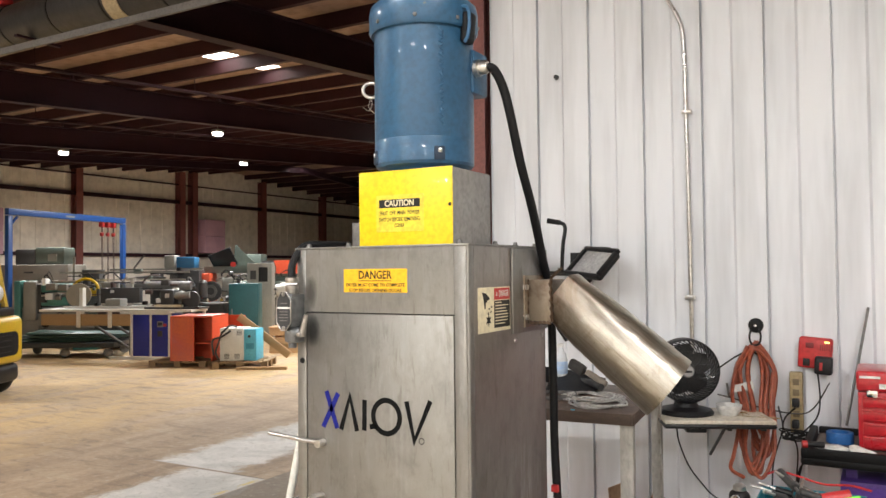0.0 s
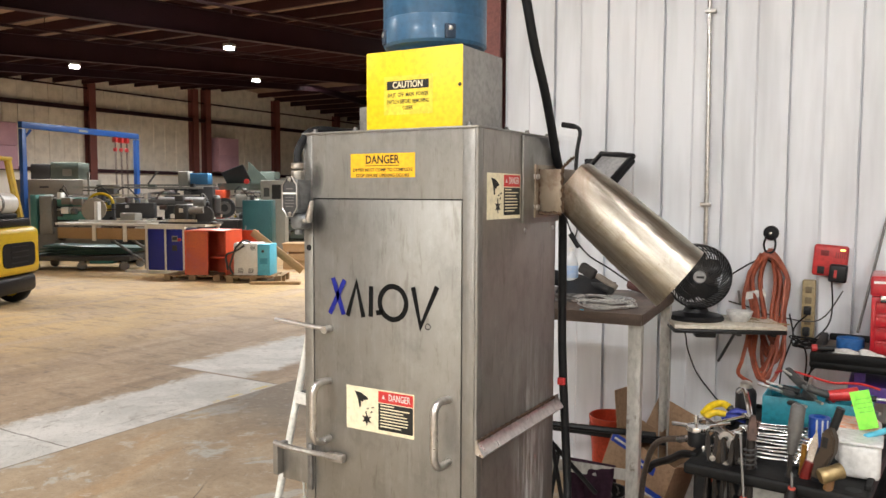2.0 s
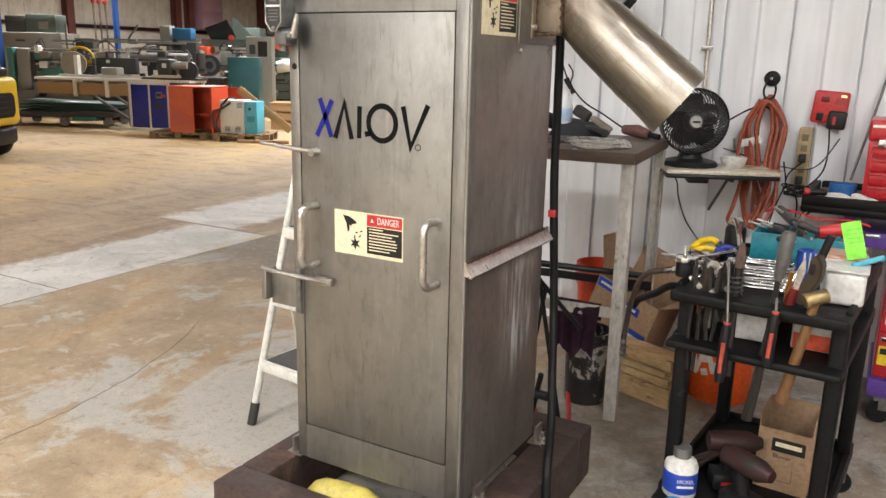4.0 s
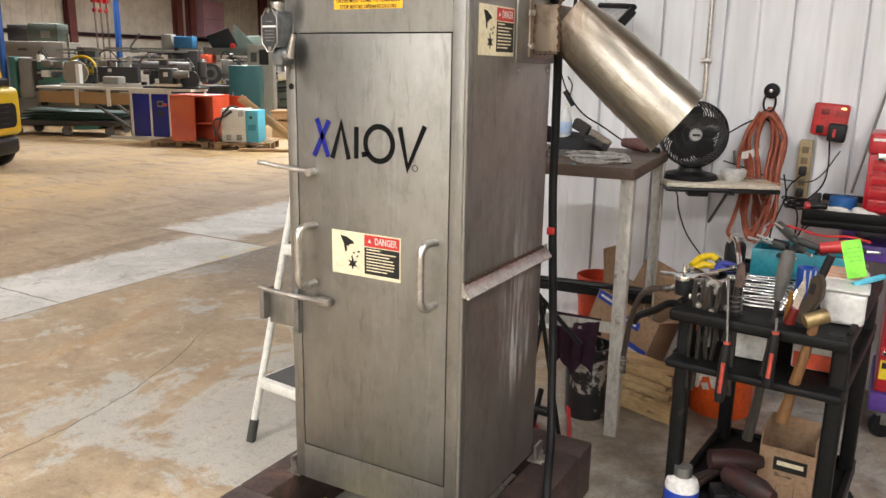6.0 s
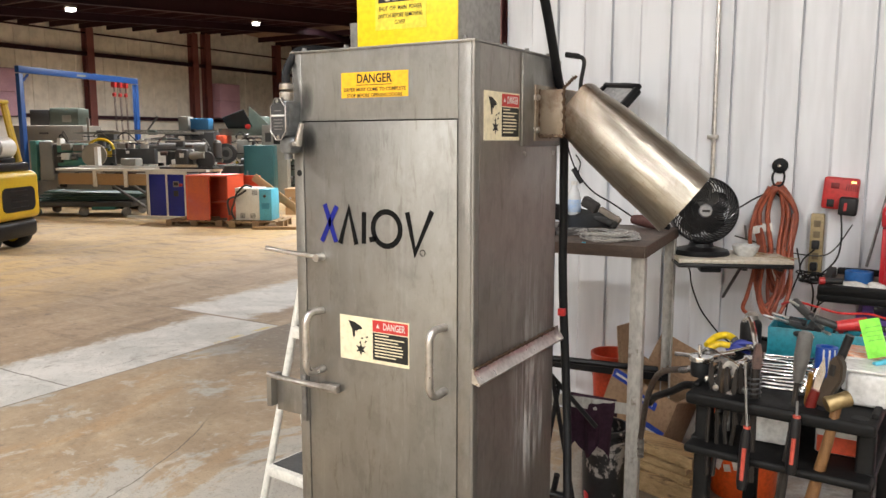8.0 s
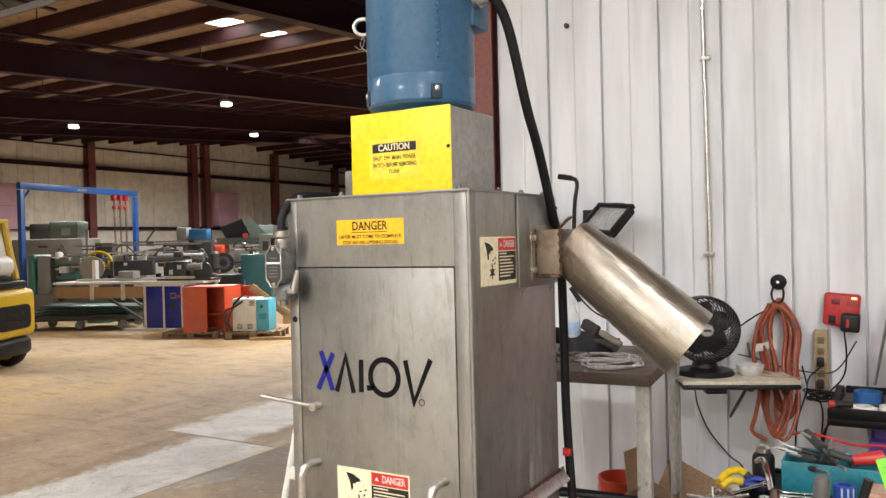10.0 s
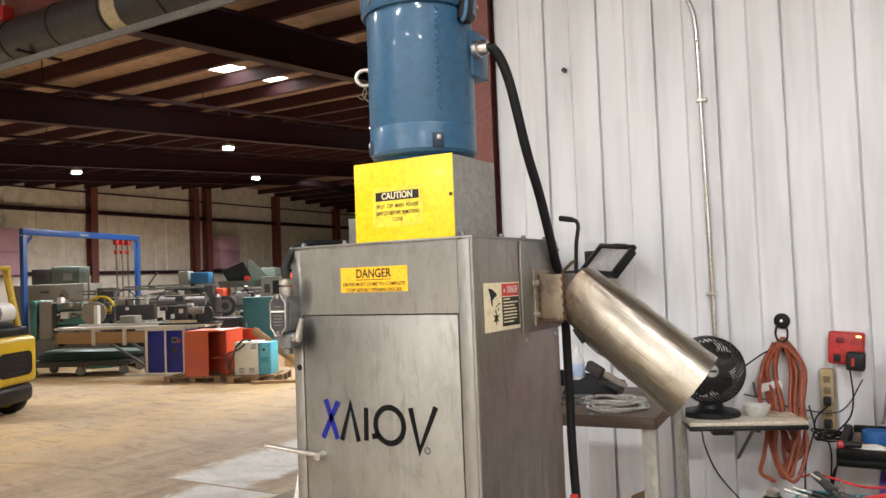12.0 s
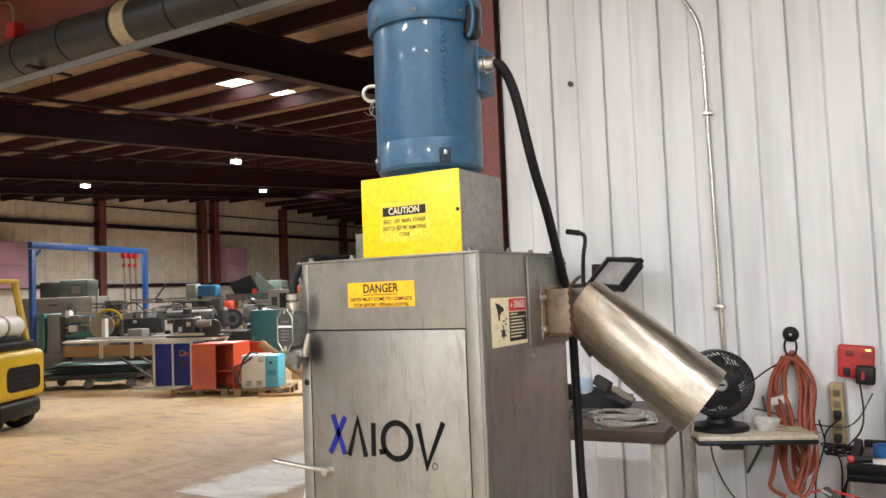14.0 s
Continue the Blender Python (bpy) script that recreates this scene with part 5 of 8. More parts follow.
# shelf board with fan
SH = pose(0.33, 1.98, 0.955, 0, 0, 24)
shelf = thing("side_table", "white laminate board with black edge bracketed to the white wall", "table", turn=SH)
part("board", B(-0.30, 0.185, -0.13, 0.2, 0.004, 0.022, 0.004), mat("stained_white_laminate", (0.72, 0.68, 0.6), (0.6, 0.53, 0.42), rough=0.45, scale=9, wear=(0.42, 0.33, 0.2)), shelf)
part("edge_band", B(-0.303, 0.188, -0.133, 0.203, -0.016, 0.0035, 0.008), PLASTIC, shelf)
part("catch", B(-0.20, -0.11, -0.10, -0.03, -0.04, -0.0165, 0.006), PLASTIC, shelf)
part("bracket", B(-0.02, 0.0, -0.1, 0.25, -0.03, -0.0165, 0.002), DARK_GREY, shelf)
part("bracket", B(0.13, 0.15, -0.1, 0.17, -0.03, -0.0165, 0.002), DARK_GREY, shelf)
part("strut", tube([(-0.01, 0.27, -0.22), (-0.01, -0.02, -0.03)], 0.007, 8), DARK_GREY, shelf)
SHZ = 0.977

FAN_GLOSS = mat("glossy_black_plastic", (0.03, 0.03, 0.031), (0.022, 0.022, 0.023), rough=0.24, scale=20, bump=0.03)
FX, FY, FZ, FR = 0.152, 1.96, 1.18, 0.15
fan = thing("desk_fan", "round black air circulator fan with a chrome badge", "fan", (FX, FY, SHZ))
aim = (Vector((0.62, -1.35, 0.0))).normalized()
m = Matrix.Translation((FX, FY, FZ)) @ aim.to_track_quat("Z", "Y").to_matrix().to_4x4()
part("shroud", lathe([(FR * 0.94, 0.052), (FR * 0.97, 0.06), (FR, 0.05), (FR, -0.03), (FR * 0.95, -0.07), (FR * 0.9, -0.075), (FR * 0.93, -0.03), (FR * 0.94, 0.052)], 48, m), PLASTIC, fan)
part("motor_hub", lathe([(0, 0.03), (0.045, 0.03), (0.05, 0.0), (0.05, -0.09), (0.04, -0.1), (0, -0.1)], 24, m), PLASTIC, fan)
for k in range(16):
    a = 2 * math.pi * k / 16
    part("rear_rib", tube([m @ Vector((0.045 * math.cos(a), 0.045 * math.sin(a), -0.085)), m @ Vector((FR * 0.92 * math.cos(a + 0.5), FR * 0.92 * math.sin(a + 0.5), -0.07))], 0.003, 4), PLASTIC, fan)
for r in (0.35, 0.62, 0.85):
    part("guard_ring", tube([m @ Vector((FR * r * math.cos(a), FR * r * math.sin(a), 0.058)) for a in [2 * math.pi * k / 40 for k in range(41)]], 0.0018, 5, caps=False), PLASTIC, fan)
for k in range(46):
    a0 = 2 * math.pi * k / 46
    pts = []
    for q in range(7):
        u = q / 6
        a = a0 + 0.75 * u * u
        pts.append(m @ Vector((FR * (0.2 + 0.75 * u) * math.cos(a), FR * (0.2 + 0.75 * u) * math.sin(a), 0.062 - 0.006 * u)))
    part("guard_rib", tube(pts, 0.0031, 5), FAN_GLOSS, fan)
part("badge", lathe([(0, 0.072), (0.024, 0.07), (0.03, 0.062), (0.03, 0.055), (0, 0.055)], 28, m), LENS, fan, "round silver badge")
part("badge_mark", OB(m @ pose(0, 0, 0.0722), 0.034, 0.01, 0.0008), INK, fan)
for k in range(5):
    w = Matrix.Rotation(2 * math.pi * k / 5 + 0.4, 4, "Z")
    out = [(0.03 + 0.09 * q / 6, -0.02 - 0.035 * math.sin(math.pi * q / 7)) for q in range(7)] + [(0.12 - 0.09 * q / 6, 0.03 + 0.03 * math.sin(math.pi * q / 7)) for q in range(7)]
    part("blade", prism(out, 0.003, m @ w @ pose(0, 0, -0.01, 18, 0, 0)), RUBBER, fan)
part("foot", lathe([(0.0, 0.0), (0.125, 0.0), (0.128, 0.008), (0.118, 0.022), (0.07, 0.034), (0.0, 0.036)], 36, pose(FX, FY, SHZ)), PLASTIC, fan)
part("neck", tube([(FX, FY, SHZ + 0.03), (FX, FY, SHZ + 0.07)], 0.05, 16, radii=[0.06, 0.045]), PLASTIC, fan)
part("flex", tube(curve([(FX + 0.13, FY + 0.1, FZ + 0.0), (0.35, 2.2, 1.23), (0.41, 2.25, 1.25), (0.47, 2.255, 1.2)]), 0.004, 6), RUBBER, fan)
t = thing("plastic_tub", "stained white plastic tub on the side table", "tub", (0.34, 2.0, SHZ))
part("bowl", lathe([(0.0, 0.0), (0.045, 0.0), (0.06, 0.03), (0.066, 0.062), (0.069, 0.064), (0.069, 0.058), (0.062, 0.03), (0.046, 0.006), (0, 0.006)], 24, pose(0.34, 2.0, SHZ) @ Matrix.Diagonal((0.85, 0.85, 0.75, 1))), CLOUDY, t)
random.seed(8)
for k in range(3):
    p = [(0.36 + random.uniform(-0.05, 0.2), 2.0 + random.uniform(-0.05, 0.12), SHZ + 0.003) for _ in range(5)]
    s = thing("string", "tangled tan string on the side table", "string", (0.4, 2.0, SHZ))
    part("strand", tube(curve(p, 6), 0.0015, 5), TAN_PLASTIC, s)

# orange hose on a magnetic hook
HX, HY = 0.428, 2.255
hk = thing("magnetic_hook", "black round magnetic hook on the white wall", "hook", (HX, HY, 1.37))
part("disc", lathe([(0, 0.022), (0.022, 0.02), (0.034, 0.014), (0.036, 0.0), (0, 0)], 28, pose(HX, 2.278, 1.375, 90)), RUBBER, hk)
part("stud", lathe([(0, 0.012), (0.008, 0.01), (0.009, 0)], 14, pose(HX, 2.256, 1.375, 90)), CHROME, hk)
part("hanger", tube(curve([(HX - 0.018, 2.262, 1.36), (HX - 0.026, 2.24, 1.32), (HX - 0.01, 2.215, 1.285), (HX + 0.02, 2.215, 1.29), (HX + 0.026, 2.24, 1.325), (HX + 0.016, 2.262, 1.36)]), 0.005, 8), RUBBER, hk)
hose = thing("hose_coil", "coiled orange rubber hose with white tag on a wall hook", "hose", (HX, 2.23, 0.7))
random.seed(11)
pts = []
for k in range(9):
    w = 0.028 + 0.04 * ((k * 5) % 9) / 8
    dx = random.uniform(-0.02, 0.03)
    low = random.uniform(0.69, 0.88) if k % 3 else random.uniform(0.68, 0.72)
    yy = 2.265 - 0.0095 * k
    pts += [(HX + dx * 0.3, yy, 1.30 - 0.004 * k), (HX - w - 0.012 + dx, yy, 1.16), (HX - w * 0.72 + dx, yy, 0.98), (HX - w * 0.9 + dx, yy - 0.004, low + 0.1), (HX + dx * 1.4, yy - 0.008, low),
            (HX + w * 0.95 + dx, yy - 0.004, low + 0.13), (HX + w * 0.85 + dx, yy, 1.0), (HX + w + 0.006 + dx, yy, 1.16)]
pts = [(x + 0.06 * max(0.0, 1.12 - z), y - 0.42 * max(0.0, 1.12 - z), z) for x, y, z in pts]
part("hose", tube(curve(pts, 6), 0.0088, 8), ORANGE_HOSE, hose)
part("hose_tail", tube(curve([(HX - 0.03, 2.2, 1.28), (HX - 0.085, 2.195, 1.16), (HX - 0.095, 2.14, 1.04), (HX - 0.055, 2.05, 0.93), (HX - 0.07, 2.0, 0.8), (HX - 0.085, 2.0, 0.73), (HX - 0.03, 2.02, 0.69)], 6), 0.0088, 8), ORANGE_HOSE, hose)
part("hose_end", tube([(HX - 0.135, 2.24, 1.09), (HX - 0.125, 2.24, 1.02)], 0.006, 8), DULL, hose)
part("tag", OB(pose(HX - 0.05, 2.172, 1.085, 90, -16, 0), 0.1, 0.035, 0.002), LABEL_WHITE, hose, "white paper tag")

# charger, power strip and cords
cg = thing("battery_charger", "red battery charger with black battery fitted on the white wall", "charger", (0.69, 2.25, 1.2))
mm = pose(0.692, 2.245, 1.255, 90, 4, 0)
part("charger_body", OB(mm, 0.145, 0.145, 0.05, 0.012, 3), RED_PLASTIC, cg)
part("battery", OB(mm @ pose(0.04, -0.05, 0.045), 0.075, 0.08, 0.07, 0.01, 3), PLASTIC, cg)
part("battery_mark", OB(mm @ pose(0.03, -0.052, 0.081), 0.012, 0.036, 0.001), RED_PLASTIC, cg)
part("bay_slot", OB(mm @ pose(-0.035, -0.045, 0.0255), 0.03, 0.035, 0.004, 0.002), PLASTIC, cg)
part("bay_slot", OB(mm @ pose(-0.025, 0.035, 0.0255), 0.035, 0.025, 0.004, 0.002), mat("dark_red", (0.22, 0.015, 0.015), rough=0.5), cg)
for k in range(6):
    part("vent_slot", OB(mm @ pose(0.022 + 0.009 * k, 0.03, 0.0255), 0.004, 0.028, 0.003), mat("dark_red_slot", (0.2, 0.012, 0.012), rough=0.5), cg)
part("indicator", OB(mm @ pose(0.048, 0.055, 0.0255), 0.02, 0.008, 0.003, 0.001), glow("charge_light", (1, 0.8, 0.2), 2.5), cg)
ps = thing("power_strip", "tan six-way power strip on the white wall", "power strip", (0.605, 2.25, 1.02))
part("strip_body", B(0.578, 0.634, 2.228, 2.277, 0.875, 1.16, 0.006), TAN_PLASTIC, ps)
for k in range(5):
    part("socket", B(0.592, 0.62, 2.2255, 2.2279, 0.90 + 0.05 * k, 0.93 + 0.05 * k, 0.002), mat("tan_dark", (0.2, 0.15, 0.08), rough=0.5), ps)
part("plug", B(0.59, 0.622, 2.19, 2.2275, 1.0, 1.04, 0.006), PLASTIC, ps)
part("plug", B(0.588, 0.618, 2.19, 2.2275, 0.90, 0.94, 0.006), PLASTIC, ps)
random.seed(21)
for i, pts in enumerate(([(0.70, 2.22, 1.18), (0.71, 2.2, 1.05), (0.695, 2.2, 0.96), (0.64, 2.2, 0.89), (0.61, 2.19, 0.86)],
                         [(0.605, 2.19, 1.0), (0.56, 2.2, 0.95), (0.55, 2.2, 0.9), (0.58, 2.2, 0.87), (0.61, 2.2, 0.80), (0.6, 2.21, 0.6), (0.6, 2.22, 0.2)],
                         [(0.6, 2.19, 0.9), (0.63, 2.19, 0.86), (0.67, 2.2, 0.86), (0.74, 2.2, 0.83), (0.62, 2.2, 0.72), (0.6, 2.21, 0.5)],
                         [(0.74, 2.2, 0.84), (0.66, 2.2, 0.8), (0.62, 2.2, 0.7), (0.585, 2.21, 0.45), (0.58, 2.22, 0.1)],
                         [(0.53, 2.2, 1.0), (0.55, 2.19, 0.9), (0.53, 2.19, 0.83), (0.5, 2.2, 0.7), (0.49, 2.21, 0.4)])):
    t = thing("extension_lead", "thin black power cord hanging on the white wall", "cord", pts[0], "wall cords")
    part("cord", tube(curve(pts, 7), 0.0038, 6), RUBBER, t)
t = thing("lead_tangle", "tangle of black cords below the power strip", "cord", (0.6, 2.2, 0.86))
for k in range(5):
    part("loop", tube([(0.605 + (0.045 + 0.006 * k) * math.cos(a), 2.19 - 0.004 * k, 0.865 + 0.02 * math.sin(a + k) + 0.004 * k) for a in [2 * math.pi * j / 18 for j in range(19)]], 0.0038, 6, caps=False), RUBBER, t)
t = thing("extension_lead", "thin grey cord from the fan to the wall", "cord", (0.45, 2.2, 1.0))
part("cord", tube(curve([(0.75, 2.22, 1.12), (0.68, 2.2, 1.0), (0.6, 2.2, 0.97), (0.42, 2.22, 0.99), (0.34, 2.2, 1.02), (0.27, 2.12, 1.05)], 7), 0.0032, 6), GREY_PLASTIC, t)
t = thing("extension_lead", "black cord trailing down the wall under the bench", "cord", (0.1, 2.2, 0.8), "wall cords")
part("cord", tube(curve([(0.02, 2.1, 0.965), (0.05, 2.2, 0.86), (0.06, 2.22, 0.78), (0.11, 2.22, 0.66), (0.2, 2.22, 0.55), (0.26, 2.28, 0.46), (0.27, 2.285, 0.2), (0.28, 2.2, 0.006)], 7), 0.004, 6), RUBBER, t)
t = thing("extension_lead", "black cord looping from the dryer down to the bench", "cord", (-0.3, 1.9, 1.3), "wall cords")
part("cord", tube(curve([(-0.68, 2.288, 1.7), (-0.627, 2.2, 1.552), (-0.585, 2.2, 1.405), (-0.541, 2.2, 1.317), (-0.461, 2.2, 1.231), (-0.352, 2.18, 1.176), (-0.22, 2.1, 1.12), (-0.1, 1.95, 1.09)], 8), 0.0045, 6), RUBBER, t)
part("cord_tail", tube(curve([(-0.541, 2.19, 1.317), (-0.528, 2.19, 1.376), (-0.554, 2.19, 1.42)], 6), 0.004, 6), RUBBER, t)
part("inline_plug", tube([(-0.564, 2.19, 1.346), (-0.518, 2.19, 1.273)], 0.014, 8, radii=[0.016, 0.012]), RUBBER, t)
t = thing("leaning_rod", "thin grey steel rod leaning on the white wall", "rod", (0.79, 2.2, 0.9))
part("rod", tube([(0.82, 2.1, 0.952), (0.915, 2.265, 1.47)], 0.006, 8), DULL, t)

# twin flood light on a wall bracket
wl = thing("work_light", "black twin-head work light with a crank arm, on the white wall", "lamp", (-0.45, 2.27, 1.6))
part("wall_plate", B(-0.52, -0.44, 2.262, 2.277, 1.55, 1.75, 0.004), PLASTIC, wl)
part("bracket_arm", tube([(-0.49, 2.265, 1.66), (-0.49, 2.07, 1.64)], 0.014, 10), PLASTIC, wl)
part("crossbar", tube([(-0.74, 2.1, 1.645), (-0.30, 2.1, 1.63)], 0.012, 8), PLASTIC, wl)
part("crank_arm", tube(curve([(-0.493, 2.06, 1.65), (-0.482, 2.05, 1.78), (-0.468, 2.05, 1.865), (-0.476, 2.05, 1.895), (-0.50, 2.05, 1.905)], 6), 0.0105, 8), PLASTIC, wl)
part("crank_grip", tube([(-0.495, 2.05, 1.905), (-0.565, 2.05, 1.918)], 0.014, 10), RUBBER, wl)
hx, hz = Vector((0.238, -0.148, -0.024)).normalized(), Vector((0.09, 0.12, 0.15)).normalized()
hy = hz.cross(hx)
hm = Matrix.Translation((-0.33, 2.06, 1.695)) @ Matrix((hx, hy, hz)).transposed().to_4x4()
for dx in (0.0, -0.40):
    hh = Matrix.Translation((dx, 0, 0.012 * (dx < 0))) @ hm
    hd = part("flood_head", OB(hh @ pose(0, 0.022, 0), 0.25, 0.034, 0.18, 0.014, 3), PLASTIC, wl)
    for x0, x1, z0, z1 in ((-0.132, 0.132, 0.078, 0.1), (-0.132, 0.132, -0.1, -0.078), (-0.132, -0.108, -0.0775, 0.0775), (0.108, 0.132, -0.0775, 0.0775)):
        part("bezel", OB(hh @ pose((x0 + x1) / 2, 0.0, (z0 + z1) / 2), x1 - x0, 0.026, z1 - z0, 0.006, 2), PLASTIC, hd)
    part("glass", OB(hh @ pose(0, 0.003, 0), 0.214, 0.003, 0.154, 0.001), LENS, hd, "frosted grey flood lens")
    part("top_fin", OB(hh @ pose(0.0, 0.02, 0.108), 0.09, 0.035, 0.02, 0.006), PLASTIC, hd)
    part("yoke", OB(hh @ pose(0, 0.05, -0.06), 0.05, 0.02, 0.09, 0.006), PLASTIC, hd)
st = thing("folded_stand", "black folded tube stand leaning behind the dryer", "stand", (-0.15, 0.95, 0))
part("tube_leg", tube([(-0.24, 0.92, 0.72), (0.0, 1.03, 0.42)], 0.009, 8), PLASTIC, st)
part("tube_leg", tube([(-0.20, 0.9, 0.0), (-0.13, 0.97, 0.58)], 0.009, 8), PLASTIC, st)
part("tube_leg", tube([(-0.05, 1.0, 0.0), (-0.15, 0.95, 0.62)], 0.009, 8), PLASTIC, st)
part("tube_bar", tube([(-0.4, 0.98, 0.665), (0.15, 1.3, 0.596)], 0.013, 8), PLASTIC, st)

# ---- things on the floor under the bench ----
def bucket(name, label, x, y, r0, r1, h, material, bail=True):
    t = thing(name, label, "bucket", (x, y, 0))
    part("pail", lathe([(0, 0.0), (r0, 0.0), (r0 + 0.002, 0.01), (r1, h - 0.02), (r1 + 0.006, h - 0.02), (r1 + 0.006, h), (r1 - 0.003, h), (r0 - 0.003, 0.012), (0, 0.012)], 36, pose(x, y, 0)), material, t)
    for k in range(3):
        q = 0.8 + 0.05 * k
        rr = r0 + (r1 - r0) * q
        part("rib", lathe([(rr, h * q), (rr + 0.005, h * q + 0.001), (rr + 0.005, h * q + 0.006), (rr, h * q + 0.007)], 36, pose(x, y, 0)), material, t)
    if bail:
        part("bail", tube([(x + (r1 + 0.008) * math.cos(a), y - (r1 + 0.008) * math.sin(a) * 0.6, h - 0.05 - 0.12 * math.sin(a)) for a in [math.pi * k / 14 for k in range(15)]], 0.003, 6), DULL, t)
    return t


BUX, BUY = 0.426, 1.70
ob_ = bucket("orange_bucket", "orange plastic bucket with a worn white mark, under the tool cart", BUX, BUY, 0.131, 0.148, 0.37, ORANGE_BUCKET)
for u, v, w, h_, lean in ((-30, 0.19, 0.026, 0.12, -16), (-20, 0.17, 0.02, 0.1, 20), (-11, 0.2, 0.034, 0.035, -16), (-8, 0.14, 0.03, 0.03, -16), (4, 0.18, 0.022, 0.08, -16), (13, 0.18, 0.03, 0.03, -16)):
    a = radians(u - 100)
    rr = 0.1315 + 0.046 * v
    part("mark_patch", OB(pose(BUX + rr * math.cos(a), BUY + rr * math.sin(a), v, 0, 0, u - 10) @ pose(0, 0, 0, 0, lean, 0), w, 0.004, h_), LABEL_WHITE, ob_)
bb = bucket("black_pail", "paint-smeared black plastic pail", -0.066, 1.33, 0.084, 0.096, 0.32, mat("smeared_black_plastic", (0.018, 0.018, 0.019), rough=0.35, wear=(0.34, 0.31, 0.28), wear_at=(0.53, 0.56), wear_scale=7), False)
rag = thing("rag", "dark purple rag hung over the bench stretcher", "rag", (-0.06, 1.16, 0.3))
rows = []
random.seed(5)
for k in range(13):
    x = -0.16 + 0.0155 * k
    fold = 0.014 * math.sin(k * 1.9)
    rows.append([(x, 1.199, 0.41), (x, 1.185, 0.486), (x, 1.172, 0.49), (x + 0.003, 1.159 + fold * 0.1, 0.46), (x + 0.006 * math.sin(k), 1.157 + fold, 0.385), (x * 0.9 - 0.008, 1.157 + fold * 1.3, 0.265 + 0.03 * math.sin(k * 0.9))])
bm = bmesh.new()
vv = [[bm.verts.new(p) for p in r] for r in rows]
for a, b in zip(vv, vv[1:]):
    for i in range(5):
        bm.faces.new((a[i], a[i + 1], b[i + 1], b[i]))
bmesh.ops.solidify(bm, geom=bm.faces[:], thickness=0.004)
part("cloth", bm, RAG, rag, smooth=80)
for dz, dx, dy, ln, hh, deep, tw in ((0.0, 0.0, 0.0, 0.50, 0.088, 0.12, -18.5), (0.091, -0.012, 0.012, 0.52, 0.036, 0.105, -20.5),
                                    (0.13, -0.03, 0.024, 0.47, 0.028, 0.09, -17.5), (0.166, -0.004, 0.008, 0.5, 0.05, 0.115, -22.0)):
    t = thing("timber_offcut", "grimy sawn timber offcut stacked under the bench", "timber", turn=pose(0.279 + dx, 1.395 + dy, dz, 0, 0, tw), group="timber stack")
    part("plank", B(-ln, 0, 0, deep, 0, hh, 0.004), WOOD_OLD, t)
    if dz:
        for x in (-0.08, -0.4):
            part("spacer", B(x - 0.03, x, 0.02, deep - 0.02, -0.0055, -0.0005), PALLET, t, "thin dark packing sliver")
    part("sawn_end", B(0.0005, 0.0015, 0.004, deep - 0.004, 0.004, hh - 0.004), PALLET, t, "darker sawn end grain")
t = thing("open_carton", "open brown cardboard box slumped behind the bench legs", "box", turn=pose(-0.085, 1.79, 0.055, 0, 19, -14))
CW, CD, CH = 0.165, 0.12, 0.385
part("wall", B(-CW, CW, -CD, -CD + 0.004, 0.0, CH), CARD, t)
part("wall", B(-CW, CW, CD - 0.004, CD, 0.0, CH), CARD, t)
part("wall", B(-CW, -CW + 0.004, -CD + 0.0045, CD - 0.0045, 0.0, CH), CARD, t)
part("wall", B(CW - 0.004, CW, -CD + 0.0045, CD - 0.0045, 0.0, CH), CARD, t)
part("bottom", B(-CW + 0.0045, CW - 0.0045, -CD + 0.0045, CD - 0.0045, 0.002, 0.006), CARD, t)
part("flap", OB(pose(-CW - 0.03, 0, CH + 0.084, 0, -24, 0), 0.004, 0.2, 0.18), CARD, t)
part("flap", OB(pose(0.02, CD + 0.02, CH + 0.072, -14, 0, 0), 0.30, 0.004, 0.15), CARD, t)
part("flap", OB(pose(CW + 0.036, 0.0, CH + 0.03, 0, 55, 0), 0.004, 0.22, 0.09), CARD, t)
for x, z, w_, h_ in ((0.11, 0.2, 0.1, 0.06), (-0.11, CH - 0.03, 0.1, 0.045), (0.03, CH - 0.07, 0.11, 0.04)):
    bp_ = part("blue_print", OB(pose(x, -CD - 0.0012, z, 90, 0, 0), w_, h_, 0.001), BLUE_LABEL, t)
    part("print_bar", OB(pose(x, -CD - 0.0022, z, 90, 0, 0), w_ * 0.7, 0.011, 0.0006), LABEL_WHITE, bp_)
t = bucket("red_pail", "orange-red plastic pail standing by the white wall", -0.29, 2.12, 0.09, 0.115, 0.41, mat("orange_red_plastic", (0.6, 0.06, 0.02), rough=0.42), True)
t = thing("plastic_sack", "white and blue plastic sack slumped by the white wall", "sack", (0.2, 1.95, 0))
bm = bmesh.new()
bmesh.ops.create_icosphere(bm, subdivisions=4, radius=1, matrix=Matrix.Diagonal((0.13, 0.12, 0.19, 1)))
for v in bm.verts:
    v.co *= 1 + 0.16 * noise.noise(v.co * 9) + 0.06 * noise.noise(v.co * 30)
    v.co.z = max(v.co.z, -0.15)
bmesh.ops.translate(bm, verts=bm.verts, vec=(0.2, 1.97, 0.15))
part("sack_body", bm, WHITE_PLASTIC, t)
part("blue_print", OB(pose(0.24, 1.835, 0.24, 80, 0, 20), 0.07, 0.05, 0.006, 0.002), BLUE_LABEL, t)
t = thing("air_hose", "dark red air hose lying on the floor", "hose", (-0.1, 0.95, 0))
